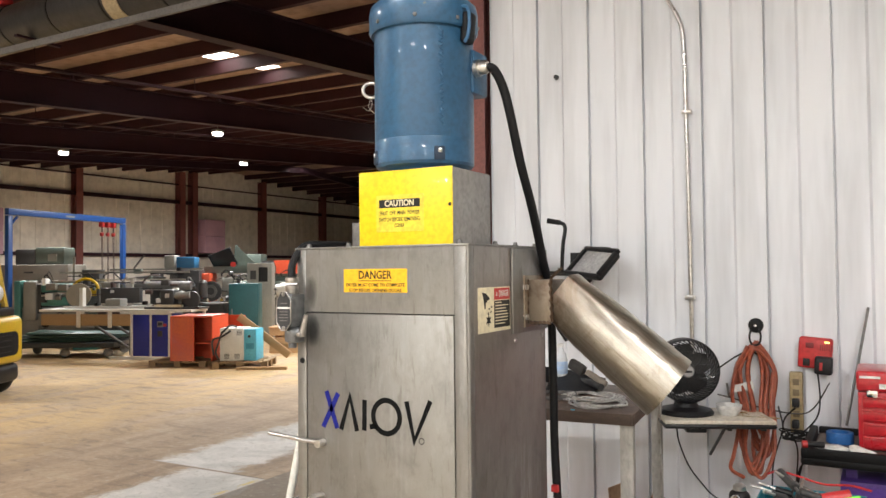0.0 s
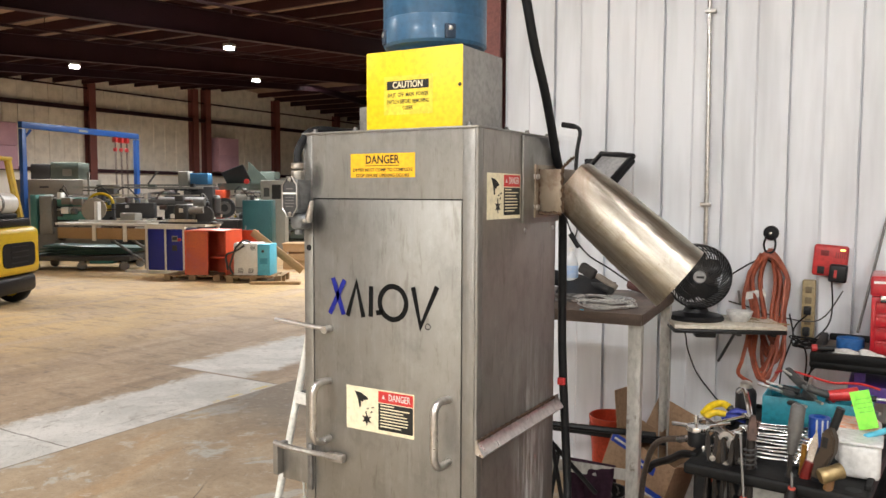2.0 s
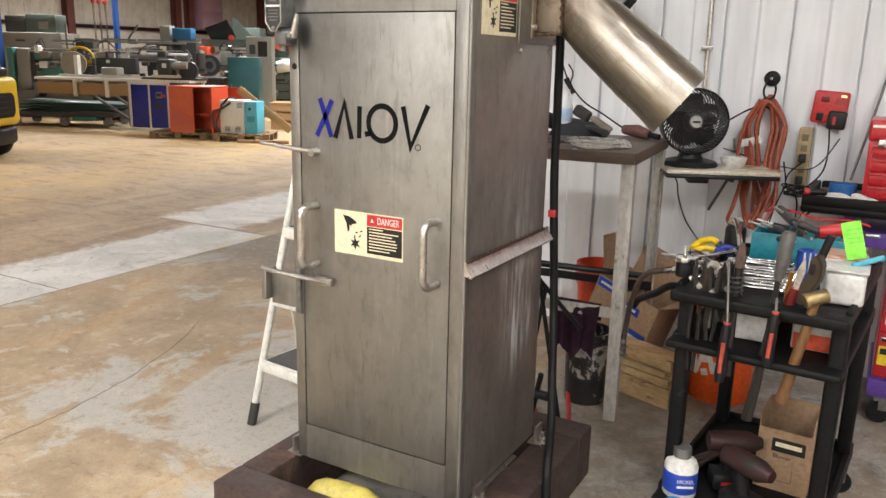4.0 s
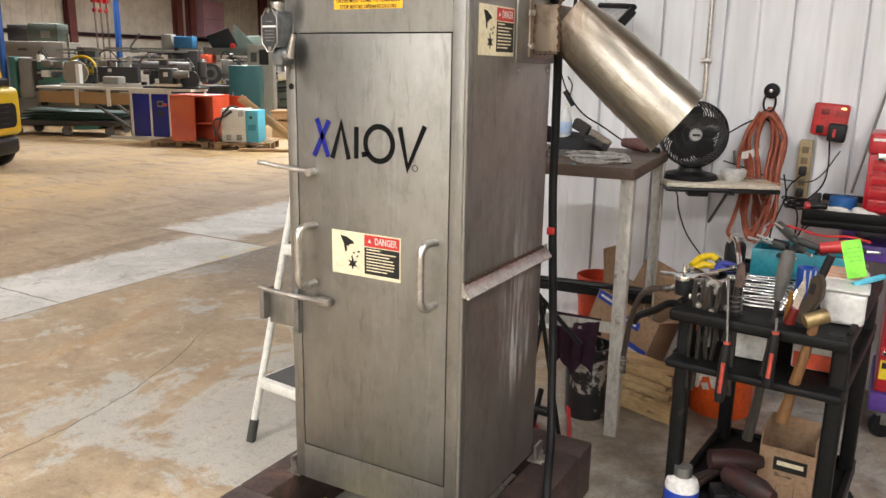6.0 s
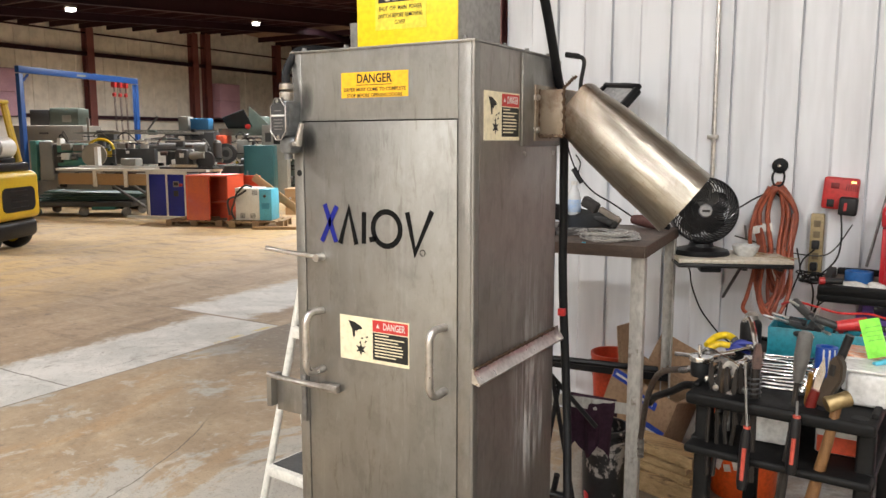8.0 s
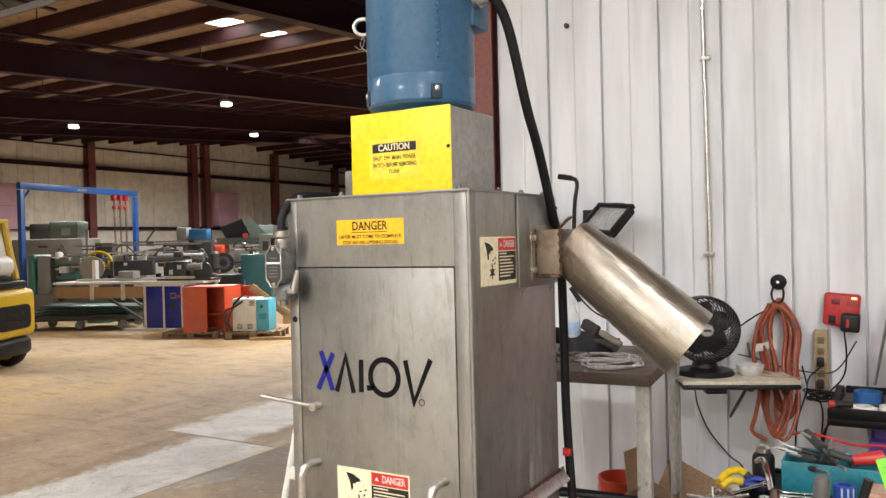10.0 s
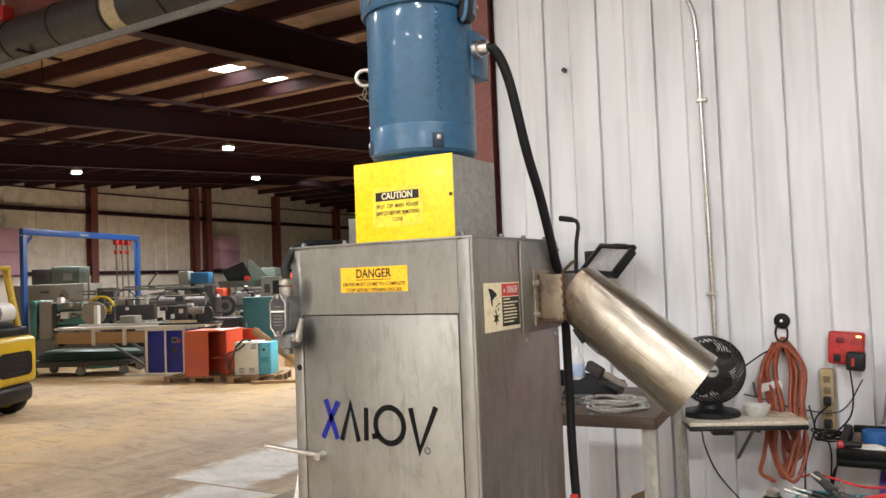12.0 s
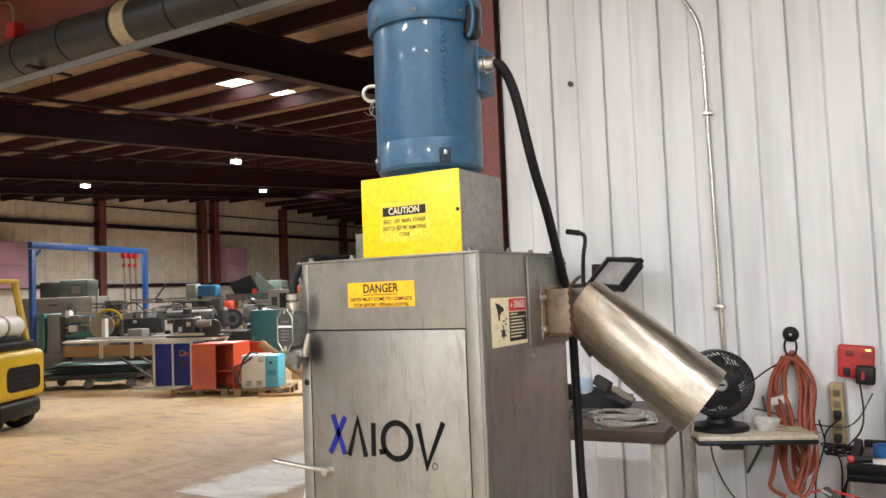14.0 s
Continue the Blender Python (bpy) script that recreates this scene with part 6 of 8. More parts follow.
part("hose", tube(curve([(-0.5, 1.3, 0.012), (-0.25, 1.15, 0.012), (-0.12, 0.98, 0.012), (0.0, 0.92, 0.012), (-0.05, 1.1, 0.012), (-0.15, 1.35, 0.04), (-0.2, 1.6, 0.012)], 8), 0.01, 8), RED_PLASTIC, t)
t = thing("clamp_tool", "small black and chrome clamp lying on the floor behind the dryer", "tool", (-0.15, 1.05, 0))
part("jaw", tube([(-0.2, 1.05, 0.1), (-0.1, 1.0, 0.12)], 0.02, 10), PLASTIC, t)
part("bar", tube([(-0.2, 1.06, 0.0), (-0.15, 1.02, 0.2)], 0.012, 8), PLASTIC, t)

# braided hose hanging between cart and bench
t = thing("braided_hose", "dark braided hose with chrome fittings hanging off the cart", "hose", (0.4, 0.9, 0.5))
part("hose", tube(curve([(0.41, 0.61, 0.812), (0.392, 0.62, 0.81), (0.337, 0.66, 0.784), (0.293, 0.72, 0.731), (0.249, 0.80, 0.626), (0.222, 0.86, 0.512), (0.215, 0.87, 0.474)], 8), 0.0095, 10), mat("braid", (0.12, 0.095, 0.075), (0.08, 0.06, 0.05), rough=0.45, metal=0.4, scale=60, fine=200, bump=0.5), t)
for k in range(4):
    part("fitting", tube([(0.215, 0.872, 0.472 - 0.018 * k), (0.216, 0.873, 0.458 - 0.018 * k)], 0.012, 10, radii=[0.0125, 0.0105]), BRIGHT, t)
part("fitting", tube([(0.43, 0.598, 0.823), (0.40, 0.615, 0.811)], 0.0105, 8), CHROME, t)
part("cart_loop", tube(curve([(0.47, 0.66, 0.752), (0.40, 0.70, 0.741), (0.333, 0.80, 0.682), (0.252, 0.90, 0.62), (0.22, 0.95, 0.577)], 6), 0.0125, 8), RUBBER, t)

# white step ladder
lad = thing("step_ladder", "white folding step ladder with grey rubber feet", "ladder", (-1.1, 0.5, 0))
ft, hd = Vector((-1.135, 0.37, 0.0)), Vector((-1.048, 0.681, 1.34))
part("stile", tube([ft + (hd - ft) * 0.05, hd], 0.0145, 12), WHITE_PAINT, lad)
part("foot", tube([ft, ft + (hd - ft) * 0.065], 0.0185, 12), GREY_PLASTIC, lad)
ft2, hd2 = ft + Vector((0.36, -0.04, 0)), hd + Vector((0.34, -0.04, 0))
part("stile", tube([ft2 + (hd2 - ft2) * 0.05, hd2], 0.0145, 12), WHITE_PAINT, lad)
part("foot", tube([ft2, ft2 + (hd2 - ft2) * 0.065], 0.0185, 12), GREY_PLASTIC, lad)
for e in ((ft, hd), (ft2, hd2)):
    b0 = e[0] + Vector((0.02, 0.85, 0))
    part("rear_leg", tube([b0, e[1]], 0.011, 10), WHITE_PAINT, lad)
for z in (0.24, 0.5, 0.76):
    p = ft + (hd - ft) * (z / 1.34)
    q = ft2 + (hd2 - ft2) * (z / 1.34)
    st = part("step", OB(Matrix.Translation((p + q) / 2 + Vector((0, 0.09, 0))) @ pose(0, 0, 0, 0, 0, -6), 0.325, 0.22, 0.045, 0.008), WHITE_PAINT, lad)
    part("tread_mat", OB(Matrix.Translation((p + q) / 2 + Vector((0, 0.09, 0.024))) @ pose(0, 0, 0, 0, 0, -6), 0.29, 0.18, 0.003), GREY_PLASTIC, st)
    part("stay", tube([p + Vector((0.01, 0.2, 0.0)), p + Vector((0.02, 0.16, 0.2))], 0.004, 6), WHITE_PAINT, lad)


# the bay's things stand a little nearer the dryer
for ob in set(bpy.data.objects) - built_before_bay:
    if ob.parent is None and not ob.name.startswith("step_ladder"):
        ob.matrix_basis = Matrix.Translation((-0.026, 0, 0)) @ ob.matrix_basis
built_before_cart = set(bpy.data.objects)

# ---- the tool cart ----
cart = thing("utility_cart", "scuffed black plastic three-shelf utility cart loaded with tools", "cart", (0.7, 0.76, 0))
CX0, CX1, CY0, CY1, CZ = 0.45, 0.915, 0.435, 1.16, 0.805


def cart_shelf(z, lip, name, deep=0.034):
    bm = B(CX0, CX1, CY0, CY1, z - deep, z, 0.01, 3)
    s = part(name, bm, CART_BLACK, cart)
    for x0, x1, y0, y1 in ((CX0, CX0 + 0.02, CY0 + 0.06, CY1), (CX1 - 0.02, CX1, CY0 + 0.06, CY1), (CX0 + 0.02, CX1 - 0.02, CY1 - 0.02, CY1)):
        part("lip", B(x0 + 0.001, x1 - 0.001, y0, y1 - 0.001, z - 0.004, z + lip, 0.005), CART_BLACK, s)
    return s


top = cart_shelf(CZ, 0.012, "top_shelf")
cart_shelf(0.655, 0.006, "middle_shelf", 0.024)
cart_shelf(0.15, 0.02, "lower_shelf")
for x in (CX0 + 0.032, CX1 - 0.026):
    for y in (CY0 + 0.085, CY1 - 0.06):
        part("leg", B(x - 0.022, x + 0.022, y - 0.022, y + 0.022, 0.08, CZ - 0.04, 0.01, 3), CART_BLACK, cart)
        part("leg_collar", B(x - 0.026, x + 0.026, y - 0.026, y + 0.026, 0.615, 0.655, 0.006), CART_BLACK, cart)
        w = part("caster", lathe([(0, -0.014), (0.034, -0.014), (0.04, -0.008), (0.04, 0.008), (0.034, 0.014), (0, 0.014)], 20, pose(x, y, 0.04, 90, 0, 20)), RUBBER, cart)
        part("caster_fork", B(x - 0.02, x + 0.02, y - 0.02, y + 0.02, 0.045, 0.08, 0.004), DULL, w)
for x, y, r in ((0.515, 0.485, 0.016), (0.56, 0.487, 0.02), (0.61, 0.49, 0.018), (0.72, 0.50, 0.016), (0.79, 0.50, 0.018), (0.875, 0.48, 0.02)):
    part("tool_notch", lathe([(0, 0.0), (r, 0.0), (r, 0.0015), (0, 0.0015)], 16, pose(x, y, CZ - 0.0005)), RUBBER, top)
# the cart stands slightly askew
cart.matrix_basis = Matrix.Translation((0.45, 0.435, 0)) @ pose(0, 0, 0, 0, 0, -4.8) @ Matrix.Translation((0.25, 0.325, 0))


SALMON = mat("worn_salmon_plastic", (0.5, 0.075, 0.05), rough=0.4)


def screwdriver(x, y, ztip, zmid, zend, lean, material=SALMON):
    """Hangs through the cart's front notch, handle down."""
    t = thing("screwdriver", "long screwdriver with black and red handle in the cart edge", "screwdriver", (x, y, zend), "hanging screwdrivers")
    part("shaft", tube([(x + lean, y + 0.02, ztip), (x, y - 0.012, zmid)], 0.0034, 8), DULL, t)
    h = part("handle", tube([(x, y - 0.012, zmid), (x - 0.001, y - 0.013, zmid - 0.02), (x - 0.003, y - 0.013, zmid - 0.06), (x - 0.005, y - 0.013, zend + 0.02), (x - 0.006, y - 0.013, zend)], 0.015, 10,
                            radii=[0.008, 0.0125, 0.0135, 0.0145, 0.011]), PLASTIC, t)
    part("grip_inlay", tube([(x - 0.002, y - 0.0245, zmid - 0.055), (x - 0.005, y - 0.0245, zend + 0.03)], 0.0058, 8), material, h, "red grip inlay")
    part("collar", tube([(x, y - 0.012, zmid + 0.001), (x, y - 0.012, zmid - 0.005)], 0.0095, 10), material, h)


screwdriver(0.620, 0.412, 0.91, 0.748, 0.575, -0.018)
screwdriver(0.738, 0.402, 0.83, 0.802, 0.648, -0.004)
ORANGE_GRIP = mat("salmon_grip", (0.72, 0.13, 0.07), rough=0.4)
t = thing("pry_bar", "long grey handled pry bar standing in the cart's edge", "pry bar", (0.72, 0.45, 0.46))
part("handle", tube([(0.742, 0.45, 1.008), (0.741, 0.45, 1.0), (0.735, 0.452, 0.94), (0.729, 0.455, 0.885), (0.727, 0.458, 0.872)], 0.016, 14, radii=[0.012, 0.0185, 0.0195, 0.0135, 0.009]), mat("grey_rubber_grip", (0.11, 0.105, 0.1), rough=0.6, scale=20), t)
part("bar", tube([(0.727, 0.458, 0.874), (0.722, 0.46, 0.80), (0.722, 0.45, 0.74), (0.705, 0.45, 0.56), (0.692, 0.45, 0.46)], 0.008, 8, radii=[0.007, 0.007, 0.009, 0.0125, 0.015]), TOOL_BLACK, t)


def pliers_up(x, y, top, low, turn, mt, opened):
    """Pliers dropped through the cart's edge: two jaws above, a pivot, two handles below."""
    t = thing("pliers", "oily dark steel pliers stuck head up through the cart's edge", "pliers", (x, y, low), "tools in the cart edge")
    base = Matrix.Translation((x, y, top - 0.075)) @ pose(0, 0, 0, 0, 0, turn) @ pose(0, 0, 0, 90)
    jaw = [(0.001, -0.012), (0.013, -0.008), (0.0165, 0.02), (0.012, 0.055), (0.004, 0.076), (0.0015, 0.07)]
    part("jaw", prism(jaw, 0.012, base @ pose(0, 0, 0, 0, 0, -opened), bev=0.0015), mt, t)
    part("jaw", prism([(-a, b) for a, b in jaw][::-1], 0.012, base @ pose(0, 0, 0, 0, 0, opened), bev=0.0015), mt, t)
    part("pivot", lathe([(0, 0.018), (0.008, 0.017), (0.009, -0.005), (0, -0.005)], 14, base), BRIGHT, t)
    for s in (-1, 1):
        part("handle", tube(curve([(x + s * 0.004, y, top - 0.075), (x + s * 0.009, y, 0.78), (x + s * 0.013, y - 0.002, (0.78 + low) / 2), (x + s * 0.007, y - 0.004, low)], 4), 0.0058, 8), mt, t)


DARK_BROWN_STEEL = mat("browned_tool_steel", (0.07, 0.05, 0.037), (0.11, 0.09, 0.07), rough=0.42, metal=0.7, scale=24)
pliers_up(0.517, 0.486, 0.892, 0.56, 25, TOOL_BLACK, 6)
pliers_up(0.540, 0.492, 0.872, 0.71, 60, DARK_BROWN_STEEL, 3)
pliers_up(0.562, 0.484, 0.88, 0.66, -10, TOOL_BLACK, 8)
pliers_up(0.588, 0.488, 0.895, 0.72, 40, TOOL_BLACK, 4)
t = thing("adjustable_spanner", "dull steel adjustable spanner stuck through the cart's edge", "spanner", (0.553, 0.505, 0.69), "tools in the cart edge")
part("shank", tube([(0.553, 0.505, 0.69), (0.55, 0.505, 0.85)], 0.007, 8), DULL, t)
part("head", lathe([(0.008, -0.005), (0.02, -0.005), (0.021, 0), (0.02, 0.005), (0.008, 0.005), (0.008, -0.005)], 18, pose(0.55, 0.505, 0.868, 75, 0, 30)), BRIGHT, t)
t = thing("pinch_off_pliers", "rusty jawed pliers with chrome handles and a black spring", "pliers", (0.622, 0.48, 0.8))
part("jaw", prism([(-0.011, 0), (0.011, 0), (0.013, 0.03), (0.007, 0.07), (-0.004, 0.068), (-0.012, 0.03)], 0.016, pose(0.623, 0.475, 0.888, 90, 0, 20), bev=0.002), RUST, t)
part("chrome_handle", tube(curve([(0.618, 0.487, 0.945), (0.608, 0.51, 0.975), (0.596, 0.54, 0.998), (0.585, 0.56, 1.003), (0.57, 0.58, 0.99)]), 0.007, 8), CHROME, t)
part("neck", tube([(0.622, 0.478, 0.80), (0.623, 0.478, 0.89)], 0.012, 10), TOOL_BLACK, t)
part("spring", tube([(0.622 + 0.0165 * math.cos(a), 0.478 + 0.0165 * math.sin(a), 0.808 + 0.0022 * a) for a in [0.5 * j for j in range(56)]], 0.0026, 5), DARK_GREY, t)
part("shank", tube([(0.622, 0.478, 0.80), (0.626, 0.47, 0.57)], 0.009, 8), TOOL_BLACK, t)
t = thing("brass_hammer", "brass headed hammer with a wooden handle hanging through the cart", "hammer", (0.826, 0.415, 0.84))
ax_ = (Vector((0.052, 0.03, 0.018))).normalized()
c_ = Vector((0.826, 0.416, 0.848))
part("head", tube([c_ - ax_ * 0.03, c_ - ax_ * 0.026, c_ - ax_ * 0.008, c_ + ax_ * 0.008, c_ + ax_ * 0.026, c_ + ax_ * 0.03], 0.02, 18, radii=[0.018, 0.0205, 0.019, 0.019, 0.0205, 0.018]), BRASS, t)
part("handle", tube([(0.826, 0.416, 0.86), (0.824, 0.417, 0.83), (0.81, 0.426, 0.74), (0.79, 0.44, 0.63), (0.774, 0.45, 0.535)], 0.014, 12, radii=[0.0105, 0.012, 0.0135, 0.015, 0.0175]), HANDLE_WOOD, t)
t = thing("mason_hammer", "worn steel hammer with black haft standing in the cart's edge", "hammer", (0.80, 0.48, 0.8))
hm_ = Matrix.Translation((0.797, 0.487, 0.812)) @ pose(0, 0, 0, 0, 8, -24) @ pose(0, 0, 0, 90)
part("head", prism([(-0.02, 0.0), (0.012, 0.0), (0.022, 0.05), (0.034, 0.085), (0.03, 0.125), (0.012, 0.148), (-0.006, 0.13), (-0.004, 0.08), (-0.018, 0.04)], 0.026, hm_, bev=0.004), DARK_BROWN_STEEL, t)
part("eye", OB(hm_ @ pose(0.008, 0.105, 0.026), 0.014, 0.03, 0.003, 0.001), INK, t)
part("haft", tube([(0.818, 0.482, 0.93), (0.826, 0.48, 0.955), (0.84, 0.478, 1.005)], 0.011, 12), PLASTIC, t)
t = thing("red_handled_tool", "short tool with worn dark red grip in the cart's edge", "tool", (0.765, 0.48, 0.8))
part("grip", tube([(0.757, 0.478, 0.79), (0.763, 0.476, 0.82), (0.772, 0.47, 0.855)], 0.013, 12, radii=[0.014, 0.0145, 0.012]), mat("dark_red_grip", (0.15, 0.015, 0.012), rough=0.35), t)
part("blade", prism([(-0.008, 0), (0.008, 0), (0.012, 0.05), (0.0, 0.09), (-0.01, 0.05)], 0.003, pose(0.772, 0.47, 0.853, 84, 8, -20)), CHROME, t)
t = thing("wood_file", "brown wooden handled file in the cart's edge", "file", (0.752, 0.49, 0.8))
part("handle", tube([(0.748, 0.495, 0.79), (0.756, 0.495, 0.89)], 0.007, 8), mat("amber_handle", (0.33, 0.16, 0.03), rough=0.35, scale=20), t)
# row of chrome spanners in a rack
for k in range(11):
    yy = 0.555 + 0.032 * k
    t = thing("combination_spanner", "chrome combination spanner lying on the cart top", "spanner", (0.68, yy, CZ), "spanner row")
    x0, x1 = 0.618 - 0.003 * k, 0.735 + 0.001 * k
    z = CZ + 0.012 + 0.001 * k
    part("shank", OB(pose((x0 + x1) / 2, yy, z, 6 * math.sin(k * 2.3), 2 * math.sin(k * 1.7), 8 + 5 * math.sin(k * 2.9)), x1 - x0, 0.01, 0.0075, 0.003), CHROME, t)
    part("ring_end", lathe([(0.006, 0), (0.011, 0), (0.011, 0.008), (0.006, 0.008), (0.006, 0)], 14, pose(x0 - 0.004, yy - 0.01, z - 0.004)), CHROME, t)
    part("open_end", tube([(x1 + 0.014 * math.cos(a), yy + 0.01 + 0.011 * math.sin(a), z) for a in [0.9 + 4.4 * j / 10 for j in range(11)]], 0.0045, 6), CHROME, t)
t = thing("spanner_rack", "black plastic spanner rack on the cart top", "rack", (0.67, 0.69, CZ))
part("rail", B(0.595, 0.61, 0.54, 0.89, CZ + 0.0015, CZ + 0.0105, 0.002), PLASTIC, t)
part("rail", B(0.725, 0.74, 0.54, 0.89, CZ + 0.0015, CZ + 0.0105, 0.002), PLASTIC, t)
# ratchets and gauge at the corner
t = thing("air_gauge", "round chrome gauge with a black rubber foot on the cart corner", "gauge", (0.45, 0.58, CZ))
part("body", lathe([(0, 0), (0.027, 0), (0.029, 0.005), (0.029, 0.04), (0.026, 0.045), (0, 0.045)], 24, pose(0.462, 0.565, CZ + 0.0125)), RUBBER, t)
part("rim", lathe([(0.0, 0.045), (0.033, 0.045), (0.035, 0.05), (0.033, 0.06), (0.012, 0.064), (0.0, 0.064)], 28, pose(0.462, 0.565, CZ + 0.0125)), CHROME, t)
part("knob", lathe([(0, 0.09), (0.006, 0.088), (0.007, 0.06), (0, 0.06)], 12, pose(0.455, 0.575, CZ + 0.0125)), CHROME, t)
part("stem", tube([(0.48, 0.58, CZ + 0.065), (0.54, 0.63, CZ + 0.072)], 0.007, 8), CHROME, t)
part("hose_tail", tube([(0.44, 0.575, CZ + 0.065), (0.38, 0.60, CZ + 0.058)], 0.0065, 8), CHROME, t)
t = thing("lever_wrench", "bent chrome lever wrench lying across the cart corner", "wrench", (0.5, 0.6, CZ))
part("lever", tube(curve([(0.418, 0.64, 0.835), (0.452, 0.645, 0.872), (0.475, 0.63, 0.88), (0.512, 0.60, 0.874), (0.55, 0.57, 0.868), (0.58, 0.545, 0.858)]), 0.006, 8, radii=None), CHROME, t)
part("lever_plate", OB(pose(0.515, 0.60, 0.862, 8, 12, -38), 0.10, 0.018, 0.004, 0.001), BRIGHT, t)
for a, b, r in (((0.49, 0.72, 0.835), (0.575, 0.57, 0.845), 0.008), ((0.50, 0.62, 0.83), (0.57, 0.70, 0.85), 0.007), ((0.47, 0.78, 0.83), (0.55, 0.86, 0.845), 0.007), ((0.49, 0.53, 0.825), (0.56, 0.56, 0.83), 0.009), ((0.46, 0.70, 0.83), (0.56, 0.66, 0.84), 0.006)):
    t = thing("ratchet_handle", "chrome ratchet handle lying on the cart top", "ratchet", (a[0], a[1], CZ), "ratchets")
    part("handle", tube([a, Vector(a).lerp(Vector(b), 0.8), b], r, 10, radii=[r * 1.1, r * 0.8, r * 1.6]), CHROME, t)
    part("head", lathe([(0, -0.008), (0.014, -0.008), (0.015, 0), (0.014, 0.008), (0, 0.008)], 16, pose(*b)), CHROME, t)
for k in range(9):
    random.seed(60 + k)
    x, y = random.uniform(0.475, 0.58), random.uniform(0.50, 0.62)
    t = thing("socket", "small chrome socket on the cart top", "socket", (x, y, CZ), "loose sockets")
    part("barrel", lathe([(0.006, 0), (0.011, 0), (0.011, 0.014), (0.009, 0.02), (0.006, 0.02), (0.006, 0)], 14, pose(x, y, CZ + 0.001)), CHROME, t)
t = thing("pliers", "pliers with one yellow and one blue grip lying open", "pliers", (0.45, 0.88, CZ))
part("grip", tube(curve([(0.415, 0.865, 0.832), (0.432, 0.905, 0.852), (0.462, 0.93, 0.858), (0.488, 0.92, 0.85)]), 0.012, 10), YELLOW_HANDLE, t)
part("grip", tube(curve([(0.425, 0.85, 0.825), (0.45, 0.87, 0.84), (0.485, 0.875, 0.838)]), 0.011, 10), YELLOW_HANDLE, t)
part("jaw", tube([(0.488, 0.918, 0.85), (0.515, 0.905, 0.83)], 0.013, 8, radii=[0.014, 0.006]), DARK_GREY, t)
t = thing("pliers", "pliers with dark blue grips on the cart", "pliers", (0.52, 0.90, CZ))
part("grip", tube(curve([(0.485, 0.89, 0.825), (0.51, 0.905, 0.845), (0.548, 0.91, 0.838)]), 0.010, 10), BLUE_HANDLE, t)
part("grip", tube(curve([(0.475, 0.88, 0.825), (0.505, 0.87, 0.835), (0.545, 0.88, 0.825)]), 0.010, 10), BLUE_HANDLE, t)
t = thing("spray_can", "black spray can with a metal top on the cart", "can", (0.565, 0.99, CZ))
part("can", lathe([(0, 0), (0.033, 0), (0.034, 0.004), (0.034, 0.085), (0.031, 0.095), (0.02, 0.105), (0, 0.106)], 24, pose(0.528, 0.985, CZ + 0.001)), PLASTIC, t)
part("collar", lathe([(0.021, 0.1), (0.021, 0.118), (0.012, 0.126), (0, 0.127)], 18, pose(0.528, 0.985, CZ + 0.001)), BRIGHT, t)
box = thing("tote_tray", "teal plastic tool tote full of loose tools", "tool tote", (0.73, 0.99, CZ))
TX0, TX1, TY0, TY1 = 0.585, 0.905, 0.945, 1.135
part("front", B(TX0, TX1, TY0, TY0 + 0.006, CZ + 0.001, CZ + 0.095, 0.002), TEAL, box)
part("back", B(TX0, TX1, TY1 - 0.006, TY1, CZ + 0.013, CZ + 0.095, 0.002), TEAL, box)
part("end", B(TX0, TX0 + 0.006, TY0 + 0.006, TY1 - 0.006, CZ + 0.001, CZ + 0.095, 0.002), TEAL, box)
part("end", B(TX1 - 0.006, TX1, TY0 + 0.006, TY1 - 0.006, CZ + 0.001, CZ + 0.095, 0.002), TEAL, box)
part("base", B(TX0 + 0.006, TX1 - 0.006, TY0 + 0.006, TY1 - 0.006, CZ + 0.001, CZ + 0.02), TEAL, box)
for x in (0.68, 0.80):
    part("front_rib", B(x, x + 0.004, TY0 - 0.003, TY0, CZ + 0.01, CZ + 0.09), TEAL, box)
part("divider", B(0.775, 0.781, TY0 + 0.006, TY1 - 0.006, CZ + 0.02, CZ + 0.085), TEAL, box)
random.seed(31)
for k in range(12):
    a = Vector((random.uniform(0.65, 0.9), random.uniform(0.95, 1.09), CZ + random.uniform(0.06, 0.11)))
    d = Vector((random.uniform(-1, 1), random.uniform(-0.5, 0.5), random.uniform(0.0, 0.35))).normalized() * random.uniform(0.08, 0.15)
    mt = random.choice((DULL, DARK_GREY, RED_PLASTIC, DULL, PLASTIC, GREY_PLASTIC))
    t = thing("loose_tool", "loose hand tool lying in the teal tote", "tool", a, "tote tools")
    part("grip", tube([a, a + d * 0.5], 0.011, 8, radii=[0.012, 0.009]), mt, t)
    part("shaft", tube([a + d * 0.5, a + d], 0.005, 8), BRIGHT, t)
t = thing("heat_gun", "red and black hand tool resting on the tote", "tool", (0.80, 0.97, 0.9))
part("body", tube([(0.78, 0.945, 0.925), (0.86, 0.975, 0.935)], 0.02, 12, radii=[0.016, 0.022]), RED_PLASTIC, t)
part("nose", tube([(0.78, 0.945, 0.925), (0.72, 0.93, 0.945)], 0.012, 10), GREY_PLASTIC, t)
t = thing("red_cable_run", "thin red cable trailing over the tote", "cable", (0.7, 1.0, 0.92))
part("cable", tube(curve([(0.60, 1.13, 0.94), (0.64, 1.10, 0.96), (0.70, 1.08, 0.955), (0.78, 1.05, 0.945), (0.86, 1.03, 0.955), (0.92, 1.05, 0.94)]), 0.004, 6), RED_PLASTIC, t)
t = thing("screwdriver", "grey handled screwdriver lying across the tote", "screwdriver", (0.66, 1.0, 0.92))
